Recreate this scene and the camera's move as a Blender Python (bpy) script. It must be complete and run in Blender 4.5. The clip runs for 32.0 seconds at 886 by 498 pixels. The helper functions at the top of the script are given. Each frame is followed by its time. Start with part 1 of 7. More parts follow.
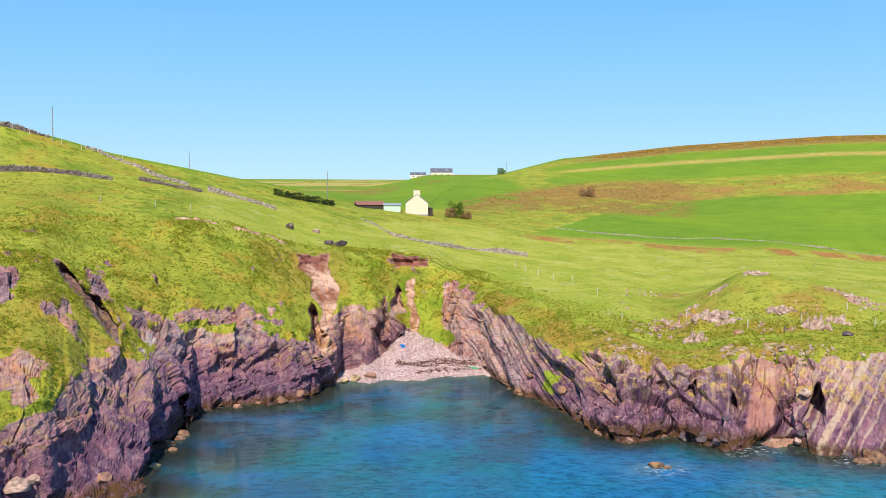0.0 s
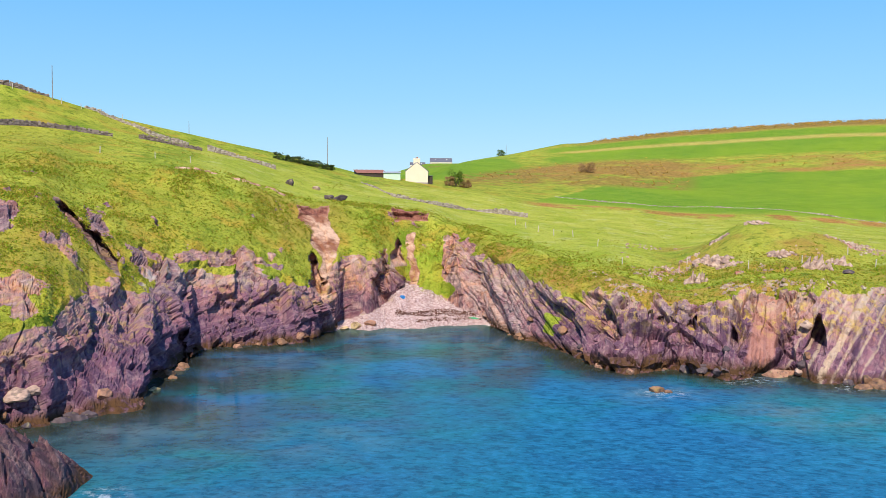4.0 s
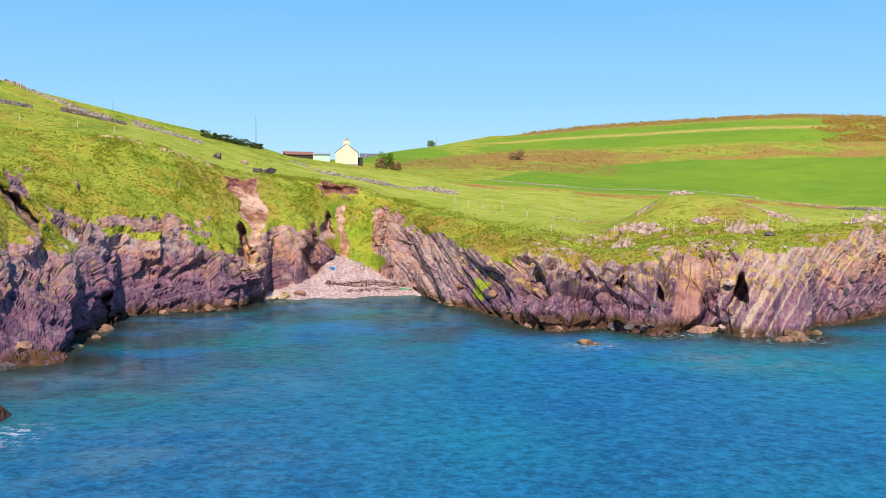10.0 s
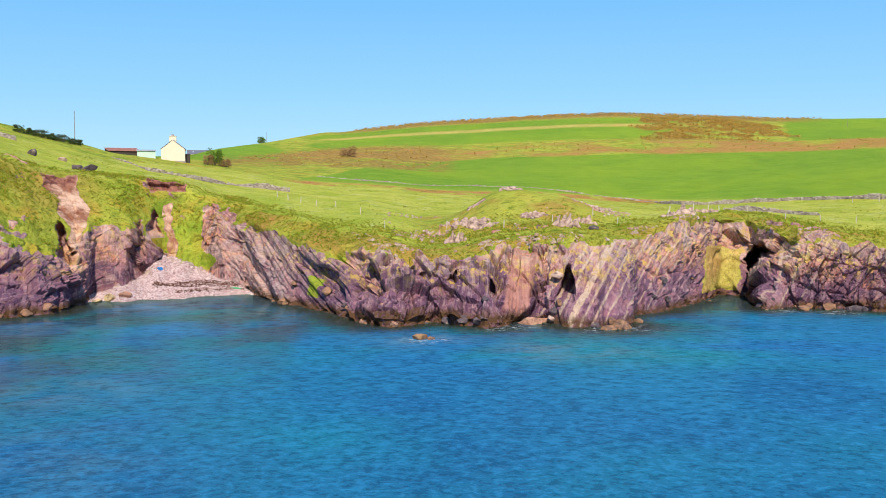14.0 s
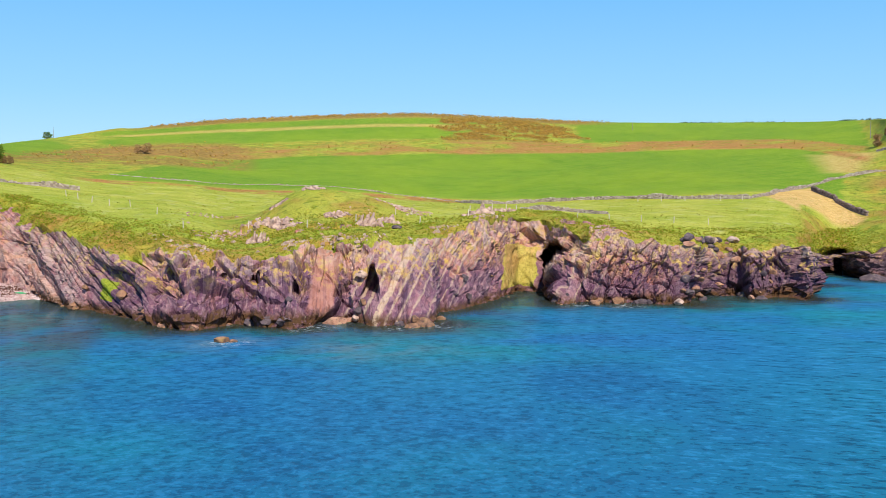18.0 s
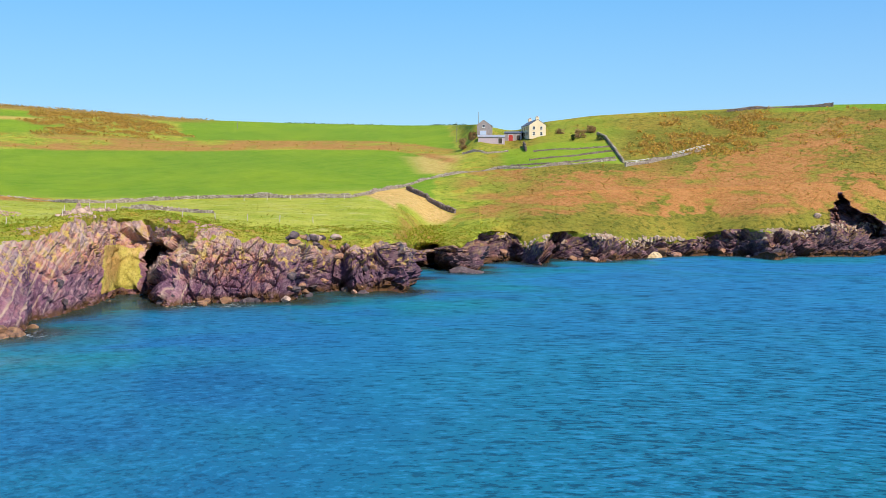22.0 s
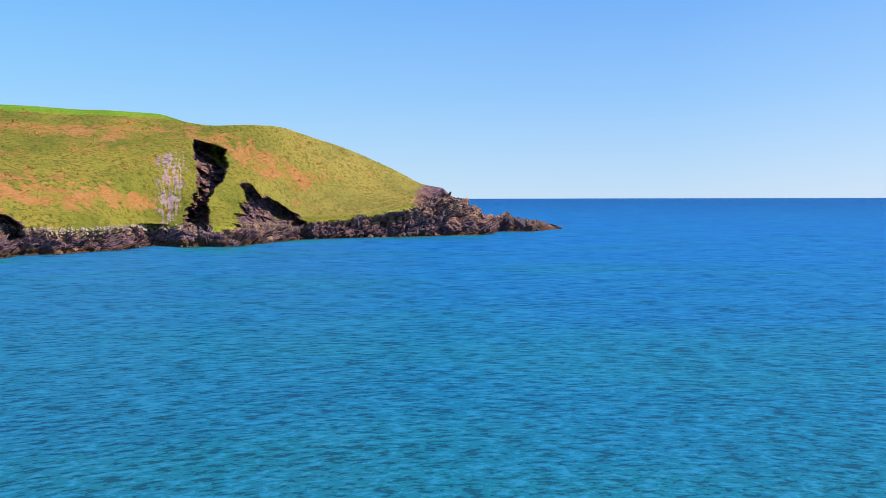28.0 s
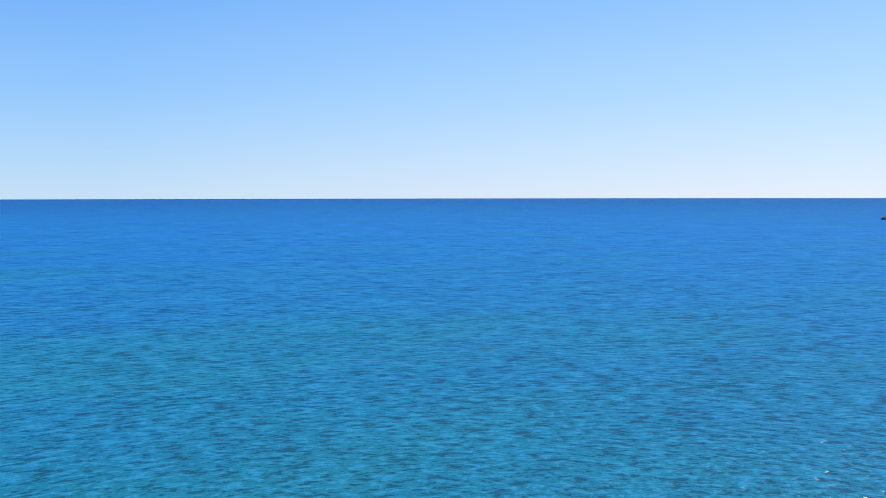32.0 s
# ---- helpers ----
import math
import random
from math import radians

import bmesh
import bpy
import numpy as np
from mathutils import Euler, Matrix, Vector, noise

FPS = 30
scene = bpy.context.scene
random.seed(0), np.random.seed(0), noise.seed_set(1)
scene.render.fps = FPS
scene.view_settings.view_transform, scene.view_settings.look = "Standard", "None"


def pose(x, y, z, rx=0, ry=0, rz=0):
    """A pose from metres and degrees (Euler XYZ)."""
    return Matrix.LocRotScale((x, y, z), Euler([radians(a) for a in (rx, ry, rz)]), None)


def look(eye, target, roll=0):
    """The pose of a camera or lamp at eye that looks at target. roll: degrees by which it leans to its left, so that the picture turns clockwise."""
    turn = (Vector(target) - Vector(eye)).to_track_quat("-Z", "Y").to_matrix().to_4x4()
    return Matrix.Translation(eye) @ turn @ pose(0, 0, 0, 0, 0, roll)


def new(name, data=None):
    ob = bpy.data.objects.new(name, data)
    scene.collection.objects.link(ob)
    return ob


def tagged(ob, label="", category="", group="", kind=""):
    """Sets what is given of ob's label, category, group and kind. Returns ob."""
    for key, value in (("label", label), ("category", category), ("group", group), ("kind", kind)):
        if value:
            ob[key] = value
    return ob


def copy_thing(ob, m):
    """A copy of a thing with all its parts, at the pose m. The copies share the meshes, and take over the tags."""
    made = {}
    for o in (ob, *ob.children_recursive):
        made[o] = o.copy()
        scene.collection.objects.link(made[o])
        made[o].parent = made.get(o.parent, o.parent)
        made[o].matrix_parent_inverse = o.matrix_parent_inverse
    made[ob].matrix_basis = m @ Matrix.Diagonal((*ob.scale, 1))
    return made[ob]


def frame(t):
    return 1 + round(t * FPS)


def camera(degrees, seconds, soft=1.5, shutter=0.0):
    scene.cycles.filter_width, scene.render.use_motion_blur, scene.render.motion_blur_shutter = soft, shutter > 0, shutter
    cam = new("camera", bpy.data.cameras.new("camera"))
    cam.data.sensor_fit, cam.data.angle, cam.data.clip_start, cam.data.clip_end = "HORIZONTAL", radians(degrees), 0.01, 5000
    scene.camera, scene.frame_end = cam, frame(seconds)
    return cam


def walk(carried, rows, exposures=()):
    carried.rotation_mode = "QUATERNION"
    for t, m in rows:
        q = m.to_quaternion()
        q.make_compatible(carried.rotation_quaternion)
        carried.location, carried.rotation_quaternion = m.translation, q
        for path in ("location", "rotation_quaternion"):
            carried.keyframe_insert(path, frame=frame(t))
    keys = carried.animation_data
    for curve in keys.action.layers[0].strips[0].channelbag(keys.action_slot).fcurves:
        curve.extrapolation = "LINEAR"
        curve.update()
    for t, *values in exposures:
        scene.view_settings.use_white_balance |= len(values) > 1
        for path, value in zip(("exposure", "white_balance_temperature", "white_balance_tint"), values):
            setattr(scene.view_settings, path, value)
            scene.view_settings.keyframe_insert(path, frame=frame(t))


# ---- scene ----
# Camera: a drone sinking in front of the cove, then turning to its right. Rows: s, x, y, z, bearing, tilt, lean.
cam = camera(48.24, 32.0, soft=0.8)
PATH = [
    (0, 0.00, -0.01, 29.15, -0.00, -2.74, 0.12), (0.5, -0.01, -0.03, 28.12, -0.00, -2.80, 0.14), (1, -0.03, -0.08, 27.17, 0.00, -2.87, 0.14),
    (1.5, -0.06, -0.15, 26.15, -0.00, -2.93, 0.12), (2, -0.15, -0.11, 25.11, 0.05, -2.93, 0.15), (2.5, -0.09, -0.18, 24.10, 0.02, -2.93, 0.18),
    (3, -0.13, -0.22, 23.00, 0.05, -2.89, 0.22), (3.5, -0.12, -0.22, 22.00, 0.04, -2.87, 0.23), (5.5, -0.27, -0.19, 18.49, 0.06, -2.85, 0.18),
    (6, -0.30, -0.18, 17.98, 0.07, -2.88, 0.20), (6.5, -0.30, -0.15, 17.41, 0.06, -2.89, 0.21), (7, -0.08, -0.32, 16.25, 0.17, -2.79, 0.14),
    (7.5, -0.09, -0.30, 16.14, 0.65, -2.75, 0.14), (8, -0.14, -0.30, 16.13, 1.20, -2.76, 0.14), (8.5, -0.20, -0.28, 16.05, 1.71, -2.76, 0.20),
    (9, -0.13, -0.33, 15.99, 2.23, -2.76, 0.24), (9.5, -0.14, -0.38, 15.97, 2.92, -2.78, 0.30), (10, -0.11, -0.37, 15.90, 4.08, -2.80, 0.33),
    (10.5, -0.13, -0.33, 15.87, 5.15, -2.81, 0.36), (11, -0.19, -0.30, 15.81, 6.37, -2.86, 0.30), (11.5, -0.22, -0.24, 15.76, 7.43, -2.90, 0.20),
    (12, -0.20, -0.23, 15.64, 8.76, -2.91, 0.11), (12.5, -0.20, -0.25, 15.63, 9.89, -2.96, 0.04), (13, -0.19, -0.32, 15.66, 11.21, -2.97, -0.00),
    (13.5, -0.18, -0.33, 15.74, 12.33, -2.97, -0.04), (14, -0.19, -0.29, 15.84, 13.72, -2.96, -0.08), (14.5, -0.24, -0.36, 15.89, 14.94, -2.95, -0.11),
    (16.5, -0.42, -0.36, 16.00, 20.33, -3.00, -0.30), (17, -0.37, -0.43, 16.04, 21.80, -3.02, -0.22), (17.5, -0.25, -0.30, 15.99, 23.11, -3.03, -0.12),
    (18, -0.20, -0.25, 15.92, 25.07, -3.03, -0.01), (18.5, -0.20, -0.36, 15.88, 26.83, -3.03, 0.08), (19, -0.22, -0.43, 15.84, 28.86, -3.03, 0.11),
    (19.5, -0.25, -0.48, 15.88, 30.68, -3.03, 0.17), (20, -0.25, -0.43, 15.90, 33.21, -3.03, 0.22), (20.5, -0.22, -0.44, 15.87, 35.91, -3.01, 0.22),
    (21, -0.23, -0.59, 15.97, 39.80, -3.02, 0.17), (21.5, -0.26, -0.65, 15.94, 43.40, -3.05, 0.08), (22, -0.24, -0.65, 15.93, 47.51, -3.09, 0.02),
    (22.5, -0.22, -0.60, 15.91, 51.15, -3.08, -0.03), (23, -0.24, -0.61, 15.91, 55.30, -3.07, -0.08), (23.5, -0.33, -0.66, 15.89, 58.97, -3.06, -0.08),
    (24, -0.30, -0.67, 15.87, 63.13, -3.05, -0.11), (24.5, -0.25, -0.68, 15.87, 66.83, -3.03, -0.13), (25, -0.20, -0.74, 15.88, 71.04, -3.03, -0.10),
    (25.5, -0.17, -0.81, 16.05, 74.74, -3.07, -0.05), (27.5, -0.28, -0.56, 15.91, 90.65, -3.09, -0.11), (28, -0.29, -0.53, 15.89, 94.65, -3.09, -0.15),
    (28.5, -0.27, -0.55, 15.90, 98.64, -3.09, -0.17), (29, -0.28, -0.55, 15.90, 102.63, -3.11, -0.17), (29.5, -0.26, -0.59, 15.89, 106.57, -3.13, -0.17),
    (30, -0.26, -0.59, 15.86, 110.52, -3.12, -0.16), (30.5, -0.27, -0.59, 15.90, 114.46, -3.11, -0.16), (31, -0.26, -0.60, 15.89, 118.45, -3.13, -0.17),
    (31.5, -0.25, -0.60, 15.90, 122.41, -3.13, -0.14), (32, -0.25, -0.60, 15.90, 126.38, -3.11, -0.09),
]
walk(cam, [(t, pose(x, y, z, 90 + tilt, 0, -yaw) @ pose(0, 0, 0, 0, 0, lean)) for t, x, y, z, yaw, tilt, lean in PATH])
SUN_BEARING, SUN_HEIGHT = 189.0, 46.0
world = bpy.data.worlds.new("world")
scene.world = world
world.use_nodes = True
wn = world.node_tree.nodes
sky = wn.new("ShaderNodeTexSky")
sky.sky_type, sky.sun_disc = "NISHITA", False
sky.sun_elevation, sky.sun_rotation = radians(SUN_HEIGHT), radians(SUN_BEARING)
sky.altitude, sky.air_density, sky.dust_density, sky.ozone_density = 0, 1.0, 0.0, 6.0
wn["Background"].inputs["Strength"].default_value = 0.125
# clear spring air: deep blue overhead, pale blue down to the sea
where = wn.new("ShaderNodeTexCoord")
split = wn.new("ShaderNodeSeparateXYZ")
ramps = []
# clear towards the north, a little milkier and more violet towards the sun's side
for stops in (((0.0, (0.52, 0.82, 1.0, 1)), (0.10, (0.31, 0.68, 1.03, 1)), (0.22, (0.16, 0.54, 1.05, 1)), (0.8, (0.07, 0.27, 0.70, 1))),
              ((0.0, (0.50, 0.73, 1.0, 1)), (0.10, (0.29, 0.58, 1.02, 1)), (0.22, (0.14, 0.42, 1.0, 1)), (0.8, (0.08, 0.25, 0.70, 1))),
              ((0.0, (0.80, 0.87, 1.04, 1)), (0.10, (0.52, 0.76, 1.06, 1)), (0.22, (0.30, 0.60, 1.06, 1)), (0.8, (0.10, 0.30, 0.72, 1)))):
    one = wn.new("ShaderNodeValToRGB")
    for i, (at, c) in enumerate(stops):
        el = one.color_ramp.elements[i] if i < 2 else one.color_ramp.elements.new(at)
        el.position, el.color = at, c
    ramps.append(one)
turns, mixes = [], []
for a, z in ((0.60, -0.20), (-0.30, -1.0)):
    turn_sky = wn.new("ShaderNodeMapRange")
    turn_sky.inputs[1].default_value, turn_sky.inputs[2].default_value = a, z
    turns.append(turn_sky)
    both = wn.new("ShaderNodeMix")
    both.data_type = "RGBA"
    mixes.append(both)
lift = wn.new("ShaderNodeVectorMath")
lift.operation = "SCALE"
lift.inputs["Scale"].default_value = 8.0
blend = wn.new("ShaderNodeMix")
blend.data_type = "RGBA"
blend.inputs[0].default_value = 0.82
links = world.node_tree.links
links.new(where.outputs["Generated"], split.inputs[0])
for i, one in enumerate(ramps):
    links.new(split.outputs["Z"], one.inputs[0])
links.new(ramps[0].outputs[0], mixes[0].inputs[6])
for i in (0, 1):
    links.new(split.outputs["Y"], turns[i].inputs[0])
    links.new(turns[i].outputs[0], mixes[i].inputs[0])
    links.new(ramps[i + 1].outputs[0], mixes[i].inputs[7])
links.new(mixes[0].outputs[2], mixes[1].inputs[6])
links.new(mixes[1].outputs[2], lift.inputs[0])
links.new(sky.outputs[0], blend.inputs[6])
links.new(lift.outputs[0], blend.inputs[7])
links.new(blend.outputs[2], wn["Background"].inputs["Color"])
sun = new("sun", bpy.data.lights.new("sun", "SUN"))
sun.data.energy, sun.data.angle, sun.data.color = 5.4, radians(0.53), (1.0, 0.89, 0.74)
b, e = radians(SUN_BEARING), radians(SUN_HEIGHT)
sun.matrix_world = look((math.sin(b) * math.cos(e) * 300, math.cos(b) * math.cos(e) * 300, math.sin(e) * 300), (0, 0, 0))
scene.view_settings.exposure = 0.0

# ---- noise on arrays ----
def hashed(i, j, k, seed):
    n = (i.astype(np.int64) * 73856093) ^ (j.astype(np.int64) * 19349663) ^ (k.astype(np.int64) * 83492791) ^ (seed * 2654435761)
    n = (n ^ (n >> 13)) * 1274126177
    n = n ^ (n >> 16)
    return (n & 0xFFFFFF).astype(np.float64) / 0xFFFFFF


def vnoise(x, y, z, seed=0):
    """Smooth value noise, -1 to 1."""
    i, j, k = np.floor(x), np.floor(y), np.floor(z)
    u, v, w = x - i, y - j, z - k
    u, v, w = u * u * (3 - 2 * u), v * v * (3 - 2 * v), w * w * (3 - 2 * w)
    out = 0
    for a in (0, 1):
        for b_ in (0, 1):
            for c in (0, 1):
                out = out + hashed(i + a, j + b_, k + c, seed) * (u if a else 1 - u) * (v if b_ else 1 - v) * (w if c else 1 - w)
    return out * 2 - 1


def fbm(x, y, z, octaves=4, seed=0):
    out, amp, total = 0, 1.0, 0.0
    for o in range(octaves):
        out = out + vnoise(x * 2 ** o + 11.3 * o, y * 2 ** o - 7.1 * o, z * 2 ** o + 3.7 * o, seed + o) * amp
        total += amp
        amp *= 0.5
    return out / total


def cells(x, y, seed=0):
    """Voronoi cells in the plane: a value for each cell, and the distance to its border."""
    i, j = np.floor(x), np.floor(y)
    d1 = np.full(x.shape, 9.0)
    d2 = np.full(x.shape, 9.0)
    val = np.zeros(x.shape)
    for a in (-1, 0, 1):
        for b_ in (-1, 0, 1):
            ci, cj = i + a, j + b_
            px = ci + hashed(ci, cj, ci * 0, seed)
            py = cj + hashed(ci, cj, ci * 0, seed + 1)
            d = np.hypot(px - x, py - y)
            near = d < d1
            d2 = np.where(near, d1, np.minimum(d2, d))
            val = np.where(near, hashed(ci, cj, ci * 0, seed + 2), val)
            d1 = np.where(near, d, d1)
    return val * 2 - 1, d2 - d1


def smooth(a, b_, x):
    t = np.clip((x - a) / (b_ - a), 0, 1)
    return t * t * (3 - 2 * t)


# ---- materials ----
class Mat:
    """A node material with short calls for the nodes that are used most."""

    def __init__(self, name, rough=0.9, spec=0.2):
        self.m = bpy.data.materials.new(name)
        self.m.use_nodes = True
        self.t = self.m.node_tree
        self.bsdf = self.t.nodes["Principled BSDF"]
        self.bsdf.inputs["Roughness"].default_value = rough
        self.bsdf.inputs["Specular IOR Level"].default_value = spec
        self.pos = self.t.nodes.new("ShaderNodeNewGeometry").outputs["Position"]
        self.warp = self.pos

    def put(self, socket, value):
        if isinstance(value, bpy.types.NodeSocket):
            self.t.links.new(value, socket)
        elif isinstance(value, tuple) and len(value) == 3 and len(socket.default_value) == 4:
            socket.default_value = (*value, 1)
        else:
            socket.default_value = value

    def node(self, kind, **ins):
        n = self.t.nodes.new(kind)
        for key, value in ins.items():
            self.put(n.inputs[key], value)
        return n

    def attr(self, name):
        n = self.t.nodes.new("ShaderNodeAttribute")
        n.attribute_name = name
        return n.outputs["Fac"]

    def math(self, op, a, b_=0.0, clamp=False):
        n = self.t.nodes.new("ShaderNodeMath")
        n.operation, n.use_clamp = op, clamp
        self.put(n.inputs[0], a)
        self.put(n.inputs[1], b_)
        return n.outputs[0]

    def stretch(self, x, y, z, src=None):
        n = self.t.nodes.new("ShaderNodeVectorMath")
        n.operation = "MULTIPLY"
        self.put(n.inputs[0], src or self.pos)
        n.inputs[1].default_value = (x, y, z)
        return n.outputs[0]

    def noise(self, scale, detail=4.0, vec=None, rough=0.55, distort=0.0):
        n = self.t.nodes.new("ShaderNodeTexNoise")
        self.put(n.inputs["Vector"], vec or self.pos)
        n.inputs["Scale"].default_value, n.inputs["Detail"].default_value = scale, detail
        n.inputs["Roughness"].default_value, n.inputs["Distortion"].default_value = rough, distort
        return n.outputs["Fac"]

    def noise1(self, w, scale, detail=3.0):
        n = self.t.nodes.new("ShaderNodeTexNoise")
        n.noise_dimensions = "1D"
        self.put(n.inputs["W"], w)
        n.inputs["Scale"].default_value, n.inputs["Detail"].default_value = scale, detail
        return n.outputs["Fac"]

    def step(self, value, lo, hi):
        n = self.t.nodes.new("ShaderNodeMapRange")
        self.put(n.inputs[0], value)
        n.inputs[1].default_value, n.inputs[2].default_value = lo, hi
        return n.outputs[0]

    def mix(self, fac, a, b_):
        n = self.t.nodes.new("ShaderNodeMix")
        n.data_type = "RGBA"
        self.put(n.inputs[0], fac)
        self.put(n.inputs[6], a)
        self.put(n.inputs[7], b_)
        return n.outputs[2]

    def bump(self, height, strength=0.5, distance=0.1):
        n = self.t.nodes.new("ShaderNodeBump")
        self.put(n.inputs["Height"], height)
        self.put(n.inputs["Strength"], strength)
        n.inputs["Distance"].default_value = distance
        self.t.links.new(n.outputs[0], self.bsdf.inputs["Normal"])
        return n

    def colour(self, c):
        self.put(self.bsdf.inputs["Base Color"], c)
        return self.m


def plain(name, dark, light, scale=3.0, rough=0.85, spec=0.25, relief=0.0, metal=0.0):
    """A surface of one hue with grain and stains at two scales."""
    m = Mat(name, rough, spec)
    fine, broad = m.noise(scale * 6, 5), m.noise(scale * 0.7, 3)
    f = m.math("ADD", m.math("MULTIPLY", fine, 0.55), m.math("MULTIPLY", broad, 0.45))
    m.bsdf.inputs["Metallic"].default_value = metal
    if relief:
        m.bump(fine, relief, 0.03)
    return m.colour(m.mix(m.step(f, 0.3, 0.7), dark, light))


def rock_colour(m, bed, black, tone, tone2):
    """Slate in steep beds: each block its own hue of purple, brown, rust or grey, with layers and dark joints."""
    ramp = m.t.nodes.new("ShaderNodeValToRGB")
    hues = ((0.0, (0.125, 0.060, 0.098)), (0.26, (0.235, 0.106, 0.145)), (0.48, (0.360, 0.158, 0.172)), (0.66, (0.510, 0.238, 0.190)), (0.82, (0.590, 0.250, 0.140)), (1.0, (0.580, 0.375, 0.315)))
    for i, (at, c) in enumerate(hues):
        el = ramp.color_ramp.elements[i] if i < 2 else ramp.color_ramp.elements.new(at)
        el.position, el.color = at, (*c, 1)
    broad = m.noise(0.09, 4)
    f = m.math("ADD", m.math("MULTIPLY", tone, 0.48), m.math("ADD", m.math("MULTIPLY", tone2, 0.26), m.math("MULTIPLY", m.step(broad, 0.28, 0.72), 0.28)))
    m.t.links.new(m.math("ADD", m.math("MULTIPLY", m.math("SUBTRACT", f, 0.5), 1.5), 0.5, True), ramp.inputs[0])
    c = ramp.outputs[0]
    lay = m.noise1(bed, 1.1, 4.0)
    c = m.mix(m.math("MULTIPLY", m.step(lay, 0.57, 0.66), 0.35), c, (0.52, 0.34, 0.31))
    c = m.mix(m.math("MULTIPLY", m.step(lay, 0.45, 0.36), 0.6), c, (0.105, 0.066, 0.105))
    c = m.mix(m.math("MULTIPLY", m.step(m.noise(0.6, 5), 0.60, 0.74), 0.40), c, (0.54, 0.38, 0.33))
    c = m.mix(m.math("MULTIPLY", m.step(m.noise(1.7, 6, rough=0.65), 0.45, 0.34), 0.6), c, (0.085, 0.055, 0.080))
    c = m.mix(m.math("MULTIPLY", m.step(m.noise(5.0, 4, rough=0.65), 0.56, 0.68), 0.3), c, (0.46, 0.32, 0.29))
    # shards: light and shade on block faces painted into the colour, thin layers between
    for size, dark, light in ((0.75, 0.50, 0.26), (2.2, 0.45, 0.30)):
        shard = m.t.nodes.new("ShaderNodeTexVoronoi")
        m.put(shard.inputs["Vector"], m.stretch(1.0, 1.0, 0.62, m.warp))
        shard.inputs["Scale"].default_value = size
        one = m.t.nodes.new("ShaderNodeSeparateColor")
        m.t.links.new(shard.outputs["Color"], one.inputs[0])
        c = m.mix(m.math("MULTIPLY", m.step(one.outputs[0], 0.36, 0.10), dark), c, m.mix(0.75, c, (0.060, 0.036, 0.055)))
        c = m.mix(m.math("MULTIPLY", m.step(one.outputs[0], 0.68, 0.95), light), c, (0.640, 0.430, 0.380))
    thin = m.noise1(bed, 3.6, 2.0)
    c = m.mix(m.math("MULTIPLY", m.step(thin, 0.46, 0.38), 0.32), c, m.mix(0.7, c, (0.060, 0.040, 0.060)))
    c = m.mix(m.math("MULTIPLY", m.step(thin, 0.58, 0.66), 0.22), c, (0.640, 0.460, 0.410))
    # black: dark rock, and the gullies' shade painted into the colour
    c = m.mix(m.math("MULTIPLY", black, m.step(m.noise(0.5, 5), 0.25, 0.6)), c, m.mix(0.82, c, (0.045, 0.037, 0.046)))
    return c


